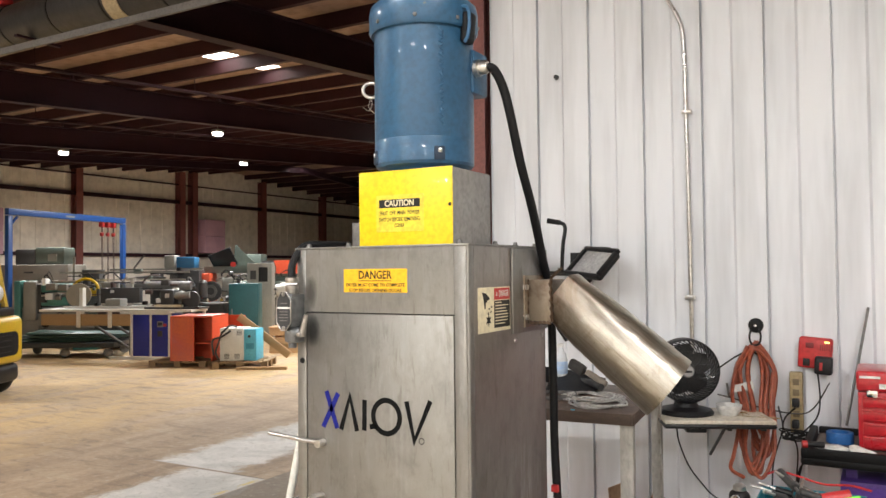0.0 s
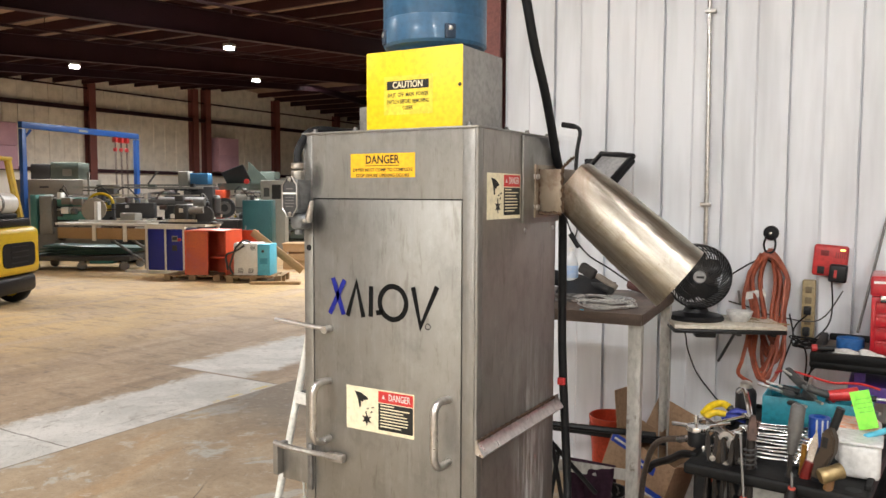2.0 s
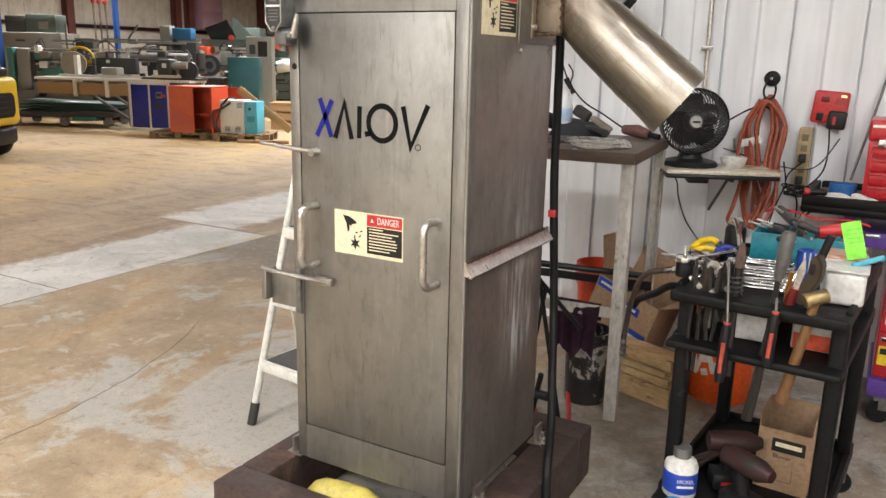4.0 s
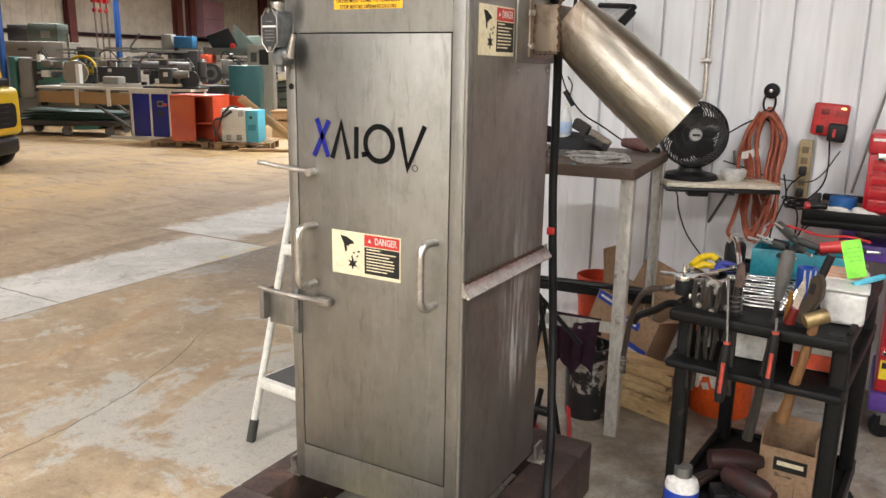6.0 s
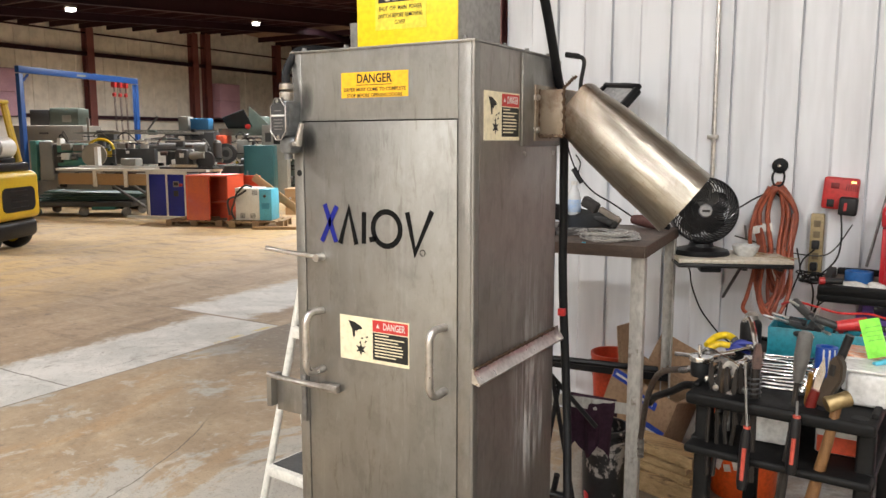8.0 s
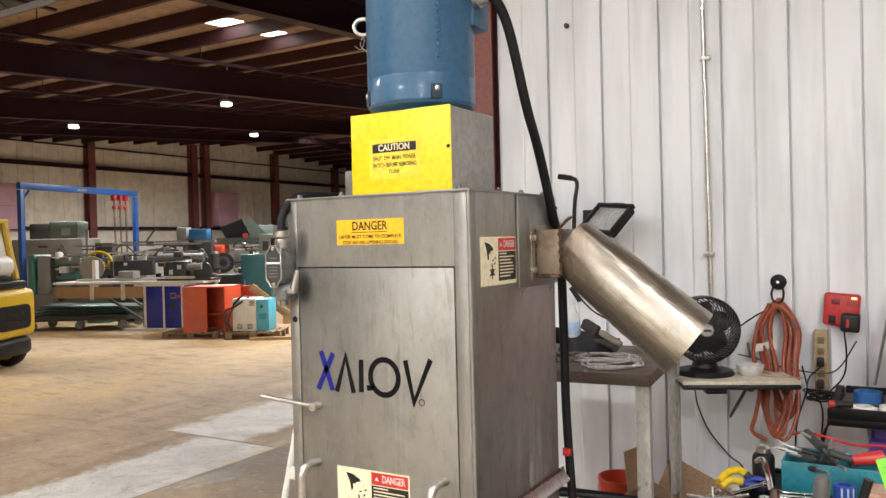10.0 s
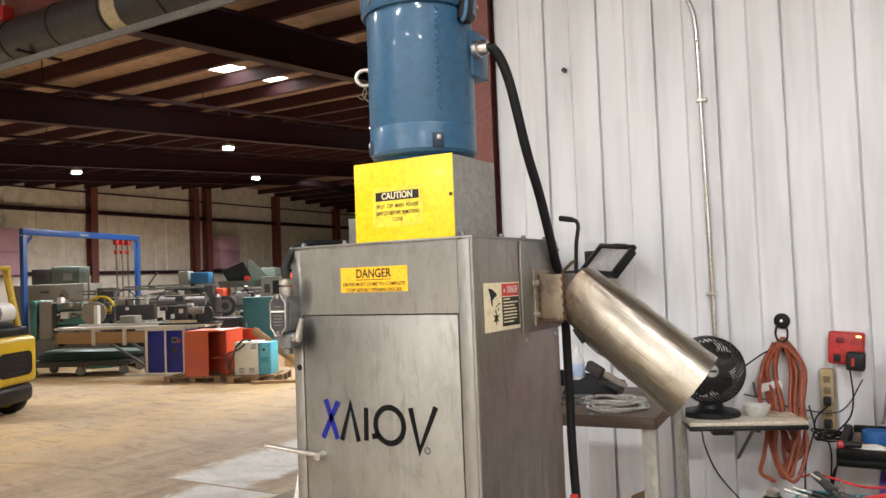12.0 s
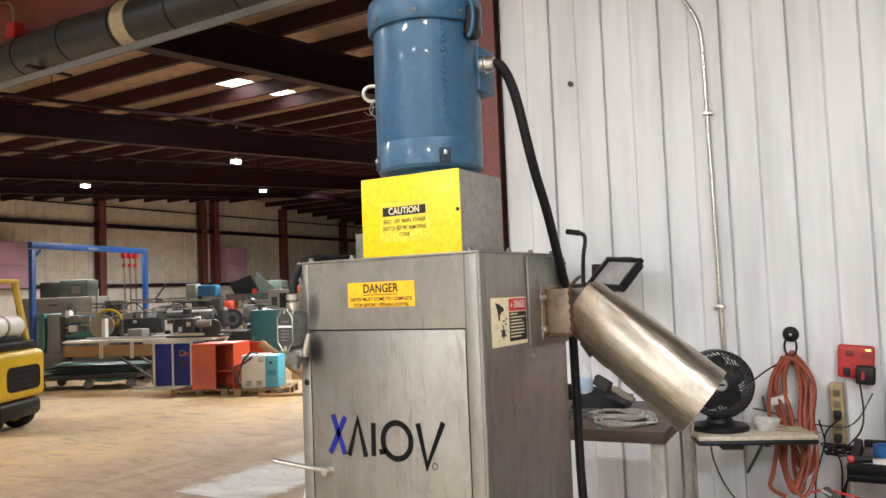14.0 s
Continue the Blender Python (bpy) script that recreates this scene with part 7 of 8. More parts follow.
part("handle", tube([(0.645, 1.09, 0.96), (0.70, 1.0, 0.935)], 0.014, 10), GREY_PLASTIC, t)
part("shaft", tube([(0.70, 1.0, 0.935), (0.745, 0.93, 0.915)], 0.005, 8), DULL, t)
t = thing("tape_roll", "roll of blue and white banded tape standing on the cart", "tape", (0.765, 0.80, CZ))
part("roll", lathe([(0.018, 0.0), (0.03, 0.0), (0.03, 0.085), (0.018, 0.085), (0.018, 0)], 26, pose(0.768, 0.80, CZ + 0.001)), mat("blue_band", (0.02, 0.09, 0.45), rough=0.35), t)
for a in (-70, -100, -40):
    part("band", OB(pose(0.768 + 0.0302 * math.cos(radians(a)), 0.80 + 0.0302 * math.sin(radians(a)), CZ + 0.043, 0, 0, a + 90), 0.005, 0.001, 0.08), LABEL_WHITE, t)
tub = thing("parts_tub", "cloudy plastic tub of small parts with a green card", "tub", (0.875, 0.60, CZ))
part("tub_body", B(0.836, 0.935, 0.53, 0.635, CZ + 0.002, CZ + 0.093, 0.012, 3), CLOUDY, tub)
part("tub_rim", B(0.832, 0.939, 0.526, 0.639, CZ + 0.0935, CZ + 0.101, 0.003), CLOUDY, tub)
t2 = thing("parts_tub", "cloudy plastic tub with orange bits behind the first tub", "tub", (0.88, 0.72, CZ))
part("tub_body", B(0.82, 0.932, 0.65, 0.79, CZ + 0.004, CZ + 0.10, 0.008, 3), CLOUDY, t2)
part("orange_fill", B(0.828, 0.924, 0.658, 0.782, CZ + 0.1005, CZ + 0.106, 0.002), mat("orange_bits", (0.6, 0.2, 0.08), (0.7, 0.6, 0.5), rough=0.6, scale=60), t2)
t = thing("green_card", "fluorescent green card with faint ruled lines standing in the tub", "card", (0.87, 0.66, 0.9))
cm = pose(0.888, 0.655, 0.965, 76, -14, 14)
part("card", OB(cm, 0.05, 0.105, 0.0012), PAPER_GREEN, t)
for k in range(4):
    part("written_line", OB(cm @ pose(0.004, 0.03 - 0.012 * k, 0.001), 0.036, 0.0012, 0.0004), mat("green_ink", (0.1, 0.4, 0.05), rough=0.6), t)
t = thing("marker_pen", "light blue marker pen lying across the tub", "pen", (0.92, 0.62, 0.88))
part("barrel", tube([(0.895, 0.60, 0.905), (0.965, 0.66, 0.925)], 0.008, 10), CYAN, t)
# lower shelf: jar, cordless tools, box, and the middle shelf's tub
t = thing("compound_jar", "white jar of nickel compound with a blue label and grey cap", "jar", (0.515, 0.50, 0.15))
jm = pose(0.52, 0.50, 0.151)
part("jar_body", lathe([(0, 0), (0.047, 0), (0.05, 0.004), (0.05, 0.095), (0.045, 0.11), (0.024, 0.12), (0.024, 0.126), (0, 0.126)], 28, jm), WHITE_PLASTIC, t)
part("cap", lathe([(0, 0.155), (0.026, 0.154), (0.027, 0.15), (0.027, 0.124), (0, 0.124)], 24, jm), DULL, t)
lw = part("label_wrap", lathe([(0.0502, 0.018), (0.0506, 0.019), (0.0506, 0.082), (0.0502, 0.083)], 28, jm), BLUE_LABEL, t)
words("lettering", "NICKEL", 0.012, pose(0.545, 0.456, 0.213, 90, 0, 28), LABEL_WHITE, lw, width=0.05)
part("text_bar", OB(pose(0.545, 0.4555, 0.196, 90, 0, 28), 0.05, 0.007, 0.001), LABEL_WHITE, lw)
t = thing("bottle_cap", "small blue plastic cap on the cart's lower shelf", "cap", (0.545, 0.42, 0.15))
part("ring", lathe([(0.014, 0), (0.028, 0), (0.03, 0.004), (0.03, 0.02), (0.014, 0.02), (0.014, 0)], 22, pose(0.53, 0.405, 0.151)), mat("bright_blue_plastic", (0.02, 0.25, 0.6), rough=0.35), t)
for k, (x, y, rz) in enumerate(((0.64, 0.62, 25), (0.70, 0.50, -30))):
    t = thing("cordless_driver", "worn black and red cordless impact tool on the lower shelf", "power tool", turn=pose(x, y, 0.151, 0, 0, rz), group="cordless tools")
    part("battery", B(-0.055, 0.055, -0.04, 0.04, 0.0, 0.055, 0.01), PLASTIC, t)
    part("battery_mark", B(-0.03, 0.03, -0.042, -0.04, 0.022, 0.032), RED_PLASTIC, t)
    part("grip", tube([(0.0, 0, 0.05), (-0.015, 0, 0.12)], 0.022, 10), RUBBER, t)
    part("motor_body", tube([(-0.07, 0, 0.15), (0.0, 0, 0.15), (0.05, 0, 0.15), (0.09, 0, 0.15)], 0.034, 14, radii=[0.03, 0.036, 0.034, 0.018]), mat("worn_dark_red", (0.05, 0.01, 0.009), (0.02, 0.018, 0.017), rough=0.5, scale=18, spec=0.3), t)
t = thing("file_bundle", "bundle of rusty flat bars on the lower shelf", "bars", (0.55, 0.75, 0.15))
for k in range(3):
    part("bar", OB(pose(0.53 + 0.02 * k, 0.74, 0.162 + 0.004 * k, 0, 0, 62 + 4 * k), 0.26, 0.015, 0.012, 0.002), RUST, t)
bx = thing("blower_carton", "open brown cardboard carton on the cart's lower shelf", "box", (0.79, 0.72, 0.15))
m = pose(0.79, 0.745, 0.151, 0, 0, -4)
part("front", OB(m @ pose(0, -0.075, 0.1), 0.155, 0.003, 0.2), CARD, bx)
part("back", OB(m @ pose(0, 0.075, 0.125), 0.155, 0.003, 0.25), CARD, bx)
part("side", OB(m @ pose(-0.076, 0, 0.125), 0.003, 0.147, 0.25), CARD, bx)
part("side", OB(m @ pose(0.076, 0, 0.125), 0.003, 0.147, 0.25), CARD, bx)
part("base", OB(m @ pose(0, 0, 0.003), 0.149, 0.147, 0.003), CARD, bx)
fr = part("print_panel", OB(m @ pose(0.012, -0.0772, 0.152), 0.095, 0.001, 0.043), INK, bx, "black printed maker's block")
part("print_bar", OB(m @ pose(0.012, -0.0779, 0.155), 0.075, 0.0006, 0.014), LABEL_CREAM, fr)
words("lettering", "Blower", 0.013, m @ pose(-0.03, -0.0772, 0.115, 90), INK, bx, align="LEFT", width=0.052)
for dx in (-0.02, 0.03):
    part("print_line", OB(m @ pose(dx, -0.077, 0.06), 0.0012, 0.0006, 0.05), INK, bx)
part("print_line", OB(m @ pose(0.005, -0.077, 0.035), 0.05, 0.0006, 0.0012), INK, bx)
t = thing("parts_case", "clear plastic case with orange parts on the middle shelf", "case", (0.82, 0.62, 0.63))
part("case_body", B(0.77, 0.905, 0.56, 0.80, 0.656, 0.74, 0.006), CLOUDY, t)
part("orange_insert", B(0.775, 0.90, 0.558, 0.5595, 0.66, 0.705), ORANGE_RED, t)
t = thing("parts_bin", "cloudy plastic bin on the middle shelf", "bin", (0.65, 0.62, 0.63))
part("bin", B(0.60, 0.72, 0.55, 0.80, 0.656, 0.75, 0.012), CLOUDY, t)

# ---- tool cabinet with tray top ----
tc = thing("tool_cabinet", "red drawer tool cabinet on purple frame with black tray top", "tool cabinet", (1.15, 1.75, 0))
X0, X1, Y0, Y1 = 0.99, 1.65, 1.70, 2.2
part("carcass", B(X0 + 0.012, X1, Y0 + 0.02, Y1, 0.17, 0.80, 0.006), RED_PAINT, tc)
part("frame_foot", B(X0, X1 + 0.01, Y0 - 0.01, Y1, 0.13, 0.21, 0.012), PURPLE, tc)
part("frame_top", B(0.80, X1, Y0, Y1, 0.74, 0.805, 0.008), PURPLE, tc)
for i, (z0, z1) in enumerate(((0.225, 0.40), (0.415, 0.535), (0.55, 0.635), (0.65, 0.725))):
    dr_ = part("drawer", B(X0 + 0.018, X1 - 0.015, Y0, Y0 + 0.019, z0, z1, 0.004), RED_PAINT, tc)
    part("drawer_pull", B(X0 + 0.025, X1 - 0.03, Y0 - 0.018, Y0 - 0.001, z1 - 0.028, z1 - 0.006, 0.005), CHROME, dr_)
part("maker_mark", B(1.02, 1.06, Y0 - 0.002, Y0 - 0.0003, 0.44, 0.50), LABEL_WHITE, tc)
part("sticker", B(1.012, 1.06, Y0 - 0.002, Y0 - 0.0003, 0.27, 0.35), mat("yellow_sticker", (0.8, 0.6, 0.02), rough=0.5), tc)
part("sticker_bar", B(1.018, 1.05, Y0 - 0.003, Y0 - 0.0021, 0.315, 0.34), INK, tc)
for x in (X0 + 0.06, X1 - 0.06):
    for y in (Y0 + 0.06, Y1 - 0.06):
        w = part("caster", lathe([(0, -0.016), (0.05, -0.016), (0.055, 0), (0.05, 0.016), (0, 0.016)], 20, pose(x, y, 0.055, 90, 0, 30)), RUBBER, tc)
        part("caster_fork", B(x - 0.025, x + 0.025, y - 0.022, y + 0.022, 0.06, 0.13, 0.004), DULL, w)
tr = part("tray", B(0.665, X1, 1.60, 2.12, 0.872, 0.906, 0.012), CART_BLACK, tc, "scuffed black tray top")
for x0, x1, y0, y1 in ((0.665, X1, 1.60, 1.63), (0.665, 0.70, 1.63, 2.12), (0.70, X1, 2.09, 2.12)):
    part("tray_lip", B(x0 + 0.0015, x1 - 0.0015, y0 + 0.001, y1 - 0.001, 0.898, 0.94, 0.008), CART_BLACK, tr)
part("tray_post", B(0.82, 0.86, 1.75, 1.79, 0.80, 0.872), PURPLE, tc)
part("tray_post", B(1.5, 1.54, 1.75, 1.79, 0.80, 0.872), PURPLE, tc)
part("tray_mat", B(0.705, 1.60, 1.64, 2.085, 0.9065, 0.914), BENCH, tc)
rb = thing("small_tool_chest", "glossy red small tool chest with drawers", "tool chest", (1.1, 1.95, 0.914))
part("chest_body", B(0.868, 1.40, 1.80, 2.08, 0.915, 1.15, 0.006), RED_PAINT, rb)
part("chest_lid", B(0.863, 1.405, 1.79, 2.085, 1.152, 1.235, 0.012, 3), RED_PAINT, rb)
for k in range(4):
    dw = part("drawer", B(0.885, 1.385, 1.790, 1.80, 0.925 + 0.054 * k, 0.972 + 0.054 * k, 0.003), RED_PAINT, rb)
    part("drawer_lip", B(0.89, 1.38, 1.782, 1.7895, 0.963 + 0.054 * k, 0.97 + 0.054 * k, 0.002), RED_PAINT, dw)
part("maker_mark", B(0.945, 1.02, 1.788, 1.7898, 1.165, 1.185), LABEL_WHITE, rb)
part("edge_tape", B(0.875, 0.95, 1.7885, 1.7899, 1.205, 1.215), LABEL_WHITE, rb)
part("lid_catch", B(0.90, 0.94, 1.775, 1.789, 1.13, 1.16, 0.003), CHROME, rb)
t = thing("masking_tape", "roll of blue masking tape lying on the tray", "tape", (0.80, 1.90, 0.914))
part("roll", lathe([(0.035, 0), (0.052, 0), (0.053, 0.003), (0.053, 0.042), (0.052, 0.045), (0.035, 0.045), (0.035, 0)], 32, pose(0.795, 1.90, 0.9145)), TAPE_BLUE, t)
for k, (x, y, rz) in enumerate(((0.79, 1.67, 10), (0.88, 1.665, -25))):
    t = thing("white_glove", "crumpled white rubber glove on the tray", "glove", (x, y, 0.914), "work gloves")
    bm = bmesh.new()
    bmesh.ops.create_icosphere(bm, subdivisions=3, radius=1, matrix=Matrix.Diagonal((0.06, 0.03, 0.018, 1)))
    for v in bm.verts:
        v.co *= 1 + 0.35 * noise.noise(v.co * 28 + Vector((k, 0, 0)))
    bm.transform(pose(x, y, 0.934, 0, 12 * k, rz))
    part("rubber", bm, WHITE_PLASTIC, t)
t = thing("red_clamp", "red and black clamp tool behind the cart", "tool", (0.70, 1.4, 0.7))
t.matrix_basis = Matrix.Translation((0.70, 1.62, 0.942))
ORIGIN[t.name] = Vector((0.70, 1.62, 0.942))
part("grip", tube([(0.69, 1.62, 0.953), (0.75, 1.64, 0.953)], 0.012, 10), PLASTIC, t)
part("head", tube([(0.672, 1.615, 0.953), (0.69, 1.62, 0.953)], 0.015, 10), RED_PLASTIC, t)

for ob in set(bpy.data.objects) - built_before_cart:
    if ob.parent is None:
        ob.matrix_basis = Matrix.Translation((-0.019, 0, 0)) @ ob.matrix_basis

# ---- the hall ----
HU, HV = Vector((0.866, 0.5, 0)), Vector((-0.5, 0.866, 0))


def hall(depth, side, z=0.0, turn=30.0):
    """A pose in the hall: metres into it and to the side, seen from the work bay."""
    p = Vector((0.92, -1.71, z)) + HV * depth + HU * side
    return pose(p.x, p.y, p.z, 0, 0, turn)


def pallet(name, label, m, w, d, h=0.11):
    t = thing(name, label, "pallet", turn=m)
    for k in range(3):
        y = -d / 2 + k * (d - 0.09) / 2
        for j in range(3):
            x = -w / 2 + j * (w - 0.12) / 2
            part("block", B(x, x + 0.12, y, y + 0.09, 0.012, h - 0.035), PALLET, t)
        part("skid_board", B(-w / 2, w / 2, y, y + 0.09, 0.0, 0.0115), PALLET, t)
        part("cross_board", B(-w / 2, w / 2, y, y + 0.09, h - 0.0345, h - 0.016), PALLET, t)
    for j in range(7):
        x = -w / 2 + j * (w - 0.09) / 6
        part("deck_board", B(x, x + 0.09, -d / 2, d / 2, h - 0.0155, h), PALLET, t)
    return t


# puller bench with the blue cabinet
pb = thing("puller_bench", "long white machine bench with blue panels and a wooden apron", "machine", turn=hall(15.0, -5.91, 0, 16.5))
part("frame_post", B(0, 0.045, 0, 0.045, 0.05, 0.86), WHITE_PAINT, pb)
part("frame_post", B(0.415, 0.45, 0, 0.04, 0.05, 0.86), WHITE_PAINT, pb)
part("frame_post", B(0.81, 0.855, 0, 0.045, 0.05, 0.95), WHITE_PAINT, pb)
part("frame_post", B(1.25, 1.295, 0.5, 0.545, 0.05, 0.95), WHITE_PAINT, pb)
part("foot_rail", B(-0.45, 0.86, -0.03, 0.04, 0.0, 0.05), WHITE_PAINT, pb)
part("top_rail", B(-0.01, 0.855, -0.004, 0.05, 0.8601, 0.91), WHITE_PAINT, pb)
part("blue_panel", B(0.045, 0.415, 0.012, 0.5, 0.06, 0.86, 0.006), BLUE_PAINT, pb)
cpn = part("control_panel", B(0.45, 0.81, 0.012, 0.5, 0.06, 0.86, 0.006), BLUE_PAINT, pb)
part("display", B(0.575, 0.70, 0.004, 0.0115, 0.62, 0.73), PALE_GREY, cpn)
part("display_face", B(0.59, 0.685, 0.001, 0.0035, 0.65, 0.71), DARK_GREY, cpn)
part("nameplate", B(0.58, 0.68, 0.004, 0.0115, 0.44, 0.55), DARK_GREY, cpn)
part("knob", lathe([(0, 0.05), (0.03, 0.045), (0.03, 0)], 14, pose(0.75, 0.012, 0.66, 90)), RED_PLASTIC, cpn)
part("bench_top", B(-2.05, 1.3, 0.0, 0.6, 0.9105, 0.955), WHITE_PAINT, pb)
part("apron_board", B(-2.02, -0.011, 0.02, 0.05, 0.64, 0.86), WOOD, pb)
for x in (-1.2, -0.5):
    part("apron_clip", B(x, x + 0.08, -0.002, 0.0195, 0.60, 0.91), WHITE_PAINT, pb)
for a, b in (((-1.0, 0.3, 0.62), (-0.05, 0.3, 0.08)), ((-0.55, 0.35, 0.62), (0.0, 0.35, 0.3)), ((-0.2, 0.3, 0.05), (-0.2, 0.3, 0.62))):
    part("brace", tube([a, b], 0.03, 8), DULL, pb)
sa = thing("chop_saw", "dark saw head and clutter standing on the white bench", "saw", turn=hall(15.0, -5.91, 0, 16.5) @ pose(0.75, 0.1, 0.956))
part("saw_body", B(-0.25, 0.05, 0.1, 0.35, 0, 0.38, 0.05), DARK_GREY, sa)
part("saw_motor", tube([(0.05, 0.2, 0.25), (0.36, 0.2, 0.27)], 0.07, 14), PALE_GREY, sa)
part("saw_guard", lathe([(0, -0.03), (0.16, -0.03), (0.17, 0), (0.16, 0.03), (0, 0.03)], 24, pose(0.4, 0.2, 0.17, 80, 0, 0)), DARK_GREY, sa)
part("base_plate", B(-0.55, 0.62, 0.05, 0.45, 0, 0.04), DARK_GREY, sa)
part("fence", B(-0.3, 0.3, 0.0, 0.04, 0.04, 0.09), BRIGHT, sa)
part("sticker", B(-0.13, -0.04, 0.094, 0.0995, 0.22, 0.3), LABEL_WHITE, sa)
t = thing("bench_rails", "white guide rails lying on the bench", "rails", turn=hall(15.0, -5.91, 0, 16.5) @ pose(-0.85, 0.2, 0.956))
part("rail", B(-0.9, 1.2, 0.1, 0.16, 0.0, 0.05), WHITE_PAINT, t)
part("stop", B(-0.52, -0.44, 0.1, 0.2, 0.05, 0.42), WHITE_PAINT, t)
part("carriage", B(0.1, 0.45, 0.05, 0.3, 0.05, 0.2, 0.03), PALE_GREY, t)

pallet("pallet", "worn timber pallet under the orange cabinet", hall(14.1, -4.5, 0, 22), 1.05, 0.95)
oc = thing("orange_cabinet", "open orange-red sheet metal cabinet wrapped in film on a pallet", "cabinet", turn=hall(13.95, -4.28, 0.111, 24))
part("side_wall", B(-0.36, -0.33, -0.38, 0.38, 0, 0.76, 0.004), ORANGE_RED, oc)
part("side_wall", B(0.38, 0.41, -0.38, 0.38, 0, 0.76, 0.004), ORANGE_RED, oc)
part("back_wall", B(-0.33, 0.38, 0.35, 0.38, 0, 0.76), ORANGE_RED, oc)
part("front_wall", B(-0.33, 0.05, -0.38, -0.36, 0.0, 0.76), mat("filmed_orange", (0.62, 0.13, 0.05), (0.45, 0.1, 0.09), rough=0.25, scale=3, coat=0.5), oc)
part("front_panel", B(0.0505, 0.38, 0.1, 0.12, 0.0, 0.76), ORANGE_RED, oc)
part("front_post", B(0.0505, 0.075, -0.38, -0.35, 0.0, 0.76), ORANGE_RED, oc)
part("shelf", B(0.0755, 0.379, -0.34, 0.099, 0.3, 0.315), ORANGE_RED, oc)
part("top", B(-0.36, 0.41, -0.38, 0.38, 0.7605, 0.79, 0.004), ORANGE_RED, oc)
part("inner_plate", B(0.2, 0.3, 0.092, 0.0995, 0.42, 0.57), mat("pale_orange", (0.7, 0.25, 0.1), rough=0.5), oc)
od = thing("orange_door", "orange-red cabinet door standing behind its cabinet", "panel", turn=hall(14.6, -4.05, 0, 10))
part("panel", B(-0.02, 0.5, 0, 0.05, 0.0, 0.86, 0.004), ORANGE_RED, od)
part("panel_flange", B(-0.02, 0.5, -0.1, -0.0005, 0.2, 0.235), ORANGE_RED, od)
pallet("pallet", "worn timber pallet under the chiller", hall(13.65, -3.38, 0, 30), 0.95, 0.75, 0.13)
cl = thing("water_chiller", "small white and sky blue chiller unit on a pallet", "chiller", turn=hall(13.6, -3.44, 0.131, 27))
part("case", B(-0.3, 0.12, -0.22, 0.24, 0, 0.56, 0.012), WHITE_PAINT, cl)
part("front", B(0.1205, 0.34, -0.22, 0.24, 0, 0.54, 0.012), CYAN, cl)
for x, z in ((-0.22, 0.04), (-0.04, 0.04), (0.0, 0.44)):
    for k in range(4):
        part("louvre", B(x, x + 0.09, -0.226, -0.2205, z + 0.022 * k, z + 0.01 + 0.022 * k), GREY_PLASTIC, cl)
part("gauge", lathe([(0, 0.02), (0.025, 0.018), (0.025, 0)], 14, pose(0.22, -0.221, 0.42, 90)), DARK_GREY, cl)
part("panel_plate", B(0.16, 0.3, -0.226, -0.2205, 0.2, 0.3), mat("deep_cyan", (0.05, 0.33, 0.5), rough=0.5), cl)
for pts in ([(-0.25, -0.24, 0.5), (-0.3, -0.3, 0.3), (-0.35, -0.28, 0.15), (-0.3, -0.26, 0.02)], [(-0.1, -0.24, 0.52), (-0.25, -0.28, 0.42), (-0.4, -0.3, 0.35), (-0.38, -0.3, 0.1)], [(0.0, -0.2, 0.58), (-0.12, -0.24, 0.6), (-0.25, -0.26, 0.48)]):
    part("hose", tube(curve(pts, 5), 0.018, 6), DARK_GREY, cl)
t = thing("long_plank", "new yellow timber plank leaning across the chiller pallet", "plank", turn=hall(14.05, -3.55, 0.0, 30))
part("board", OB(pose(0.42, 0.0, 0.50, 0, 38, 0), 1.15, 0.04, 0.14, 0.004), WOOD, t)
t = thing("timber_crate", "rough timber crate with slatted sides", "crate", turn=hall(15.8, -3.3, 0, 30))
for z in (0.0, 0.18, 0.36):
    part("slat", B(-0.1, 0.75, -0.02, 0.0, z, z + 0.14), WOOD, t)
    part("slat", B(-0.1, 0.75, 0.6, 0.62, z, z + 0.14), WOOD, t)
for x in (-0.1, 0.3, 0.68):
    part("post", B(x, x + 0.07, 0.0, 0.04, 0, 0.5), WOOD, t)
    part("post", B(x, x + 0.07, 0.56, 0.6, 0, 0.5), WOOD, t)
part("lid", B(-0.12, 0.77, -0.03, 0.63, 0.5005, 0.53), WOOD, t)
t = thing("teal_cabinet", "tall dark teal sheet metal cabinet", "cabinet", turn=hall(17.5, -4.68, 0, 34) @ Matrix.Diagonal((1, 1, 0.92, 1)))
part("case", B(0, 0.66, 0, 0.6, 0.08, 1.52, 0.02), TEAL_PAINT, t)
part("door_panel", B(0.03, 0.63, -0.012, -0.0005, 0.12, 1.48, 0.004), TEAL_PAINT, t)
part("plinth", B(0.02, 0.64, 0.02, 0.58, 0, 0.0795), DARK_GREY, t)
part("door_handle", B(0.06, 0.09, -0.03, -0.0125, 0.75, 0.9, 0.003), DULL, t)

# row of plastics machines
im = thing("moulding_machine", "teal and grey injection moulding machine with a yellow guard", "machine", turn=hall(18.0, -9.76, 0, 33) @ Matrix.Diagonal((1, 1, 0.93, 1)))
part("bed", B(0.0, 3.6, 0.1, 0.9, 0.0, 0.95, 0.02), PALE_GREY, im)
part("end_platen", B(0.0, 0.14, 0, 0.9, 0.62, 1.62, 0.02), GREEN_PAINT, im)
part("fixed_platen", B(0.19, 0.5, 0, 0.9, 0.62, 1.6, 0.05), PALE_GREY, im)
part("dark_column", B(0.5, 0.58, 0.05, 0.85, 0.8, 1.52), DARK_GREY, im)
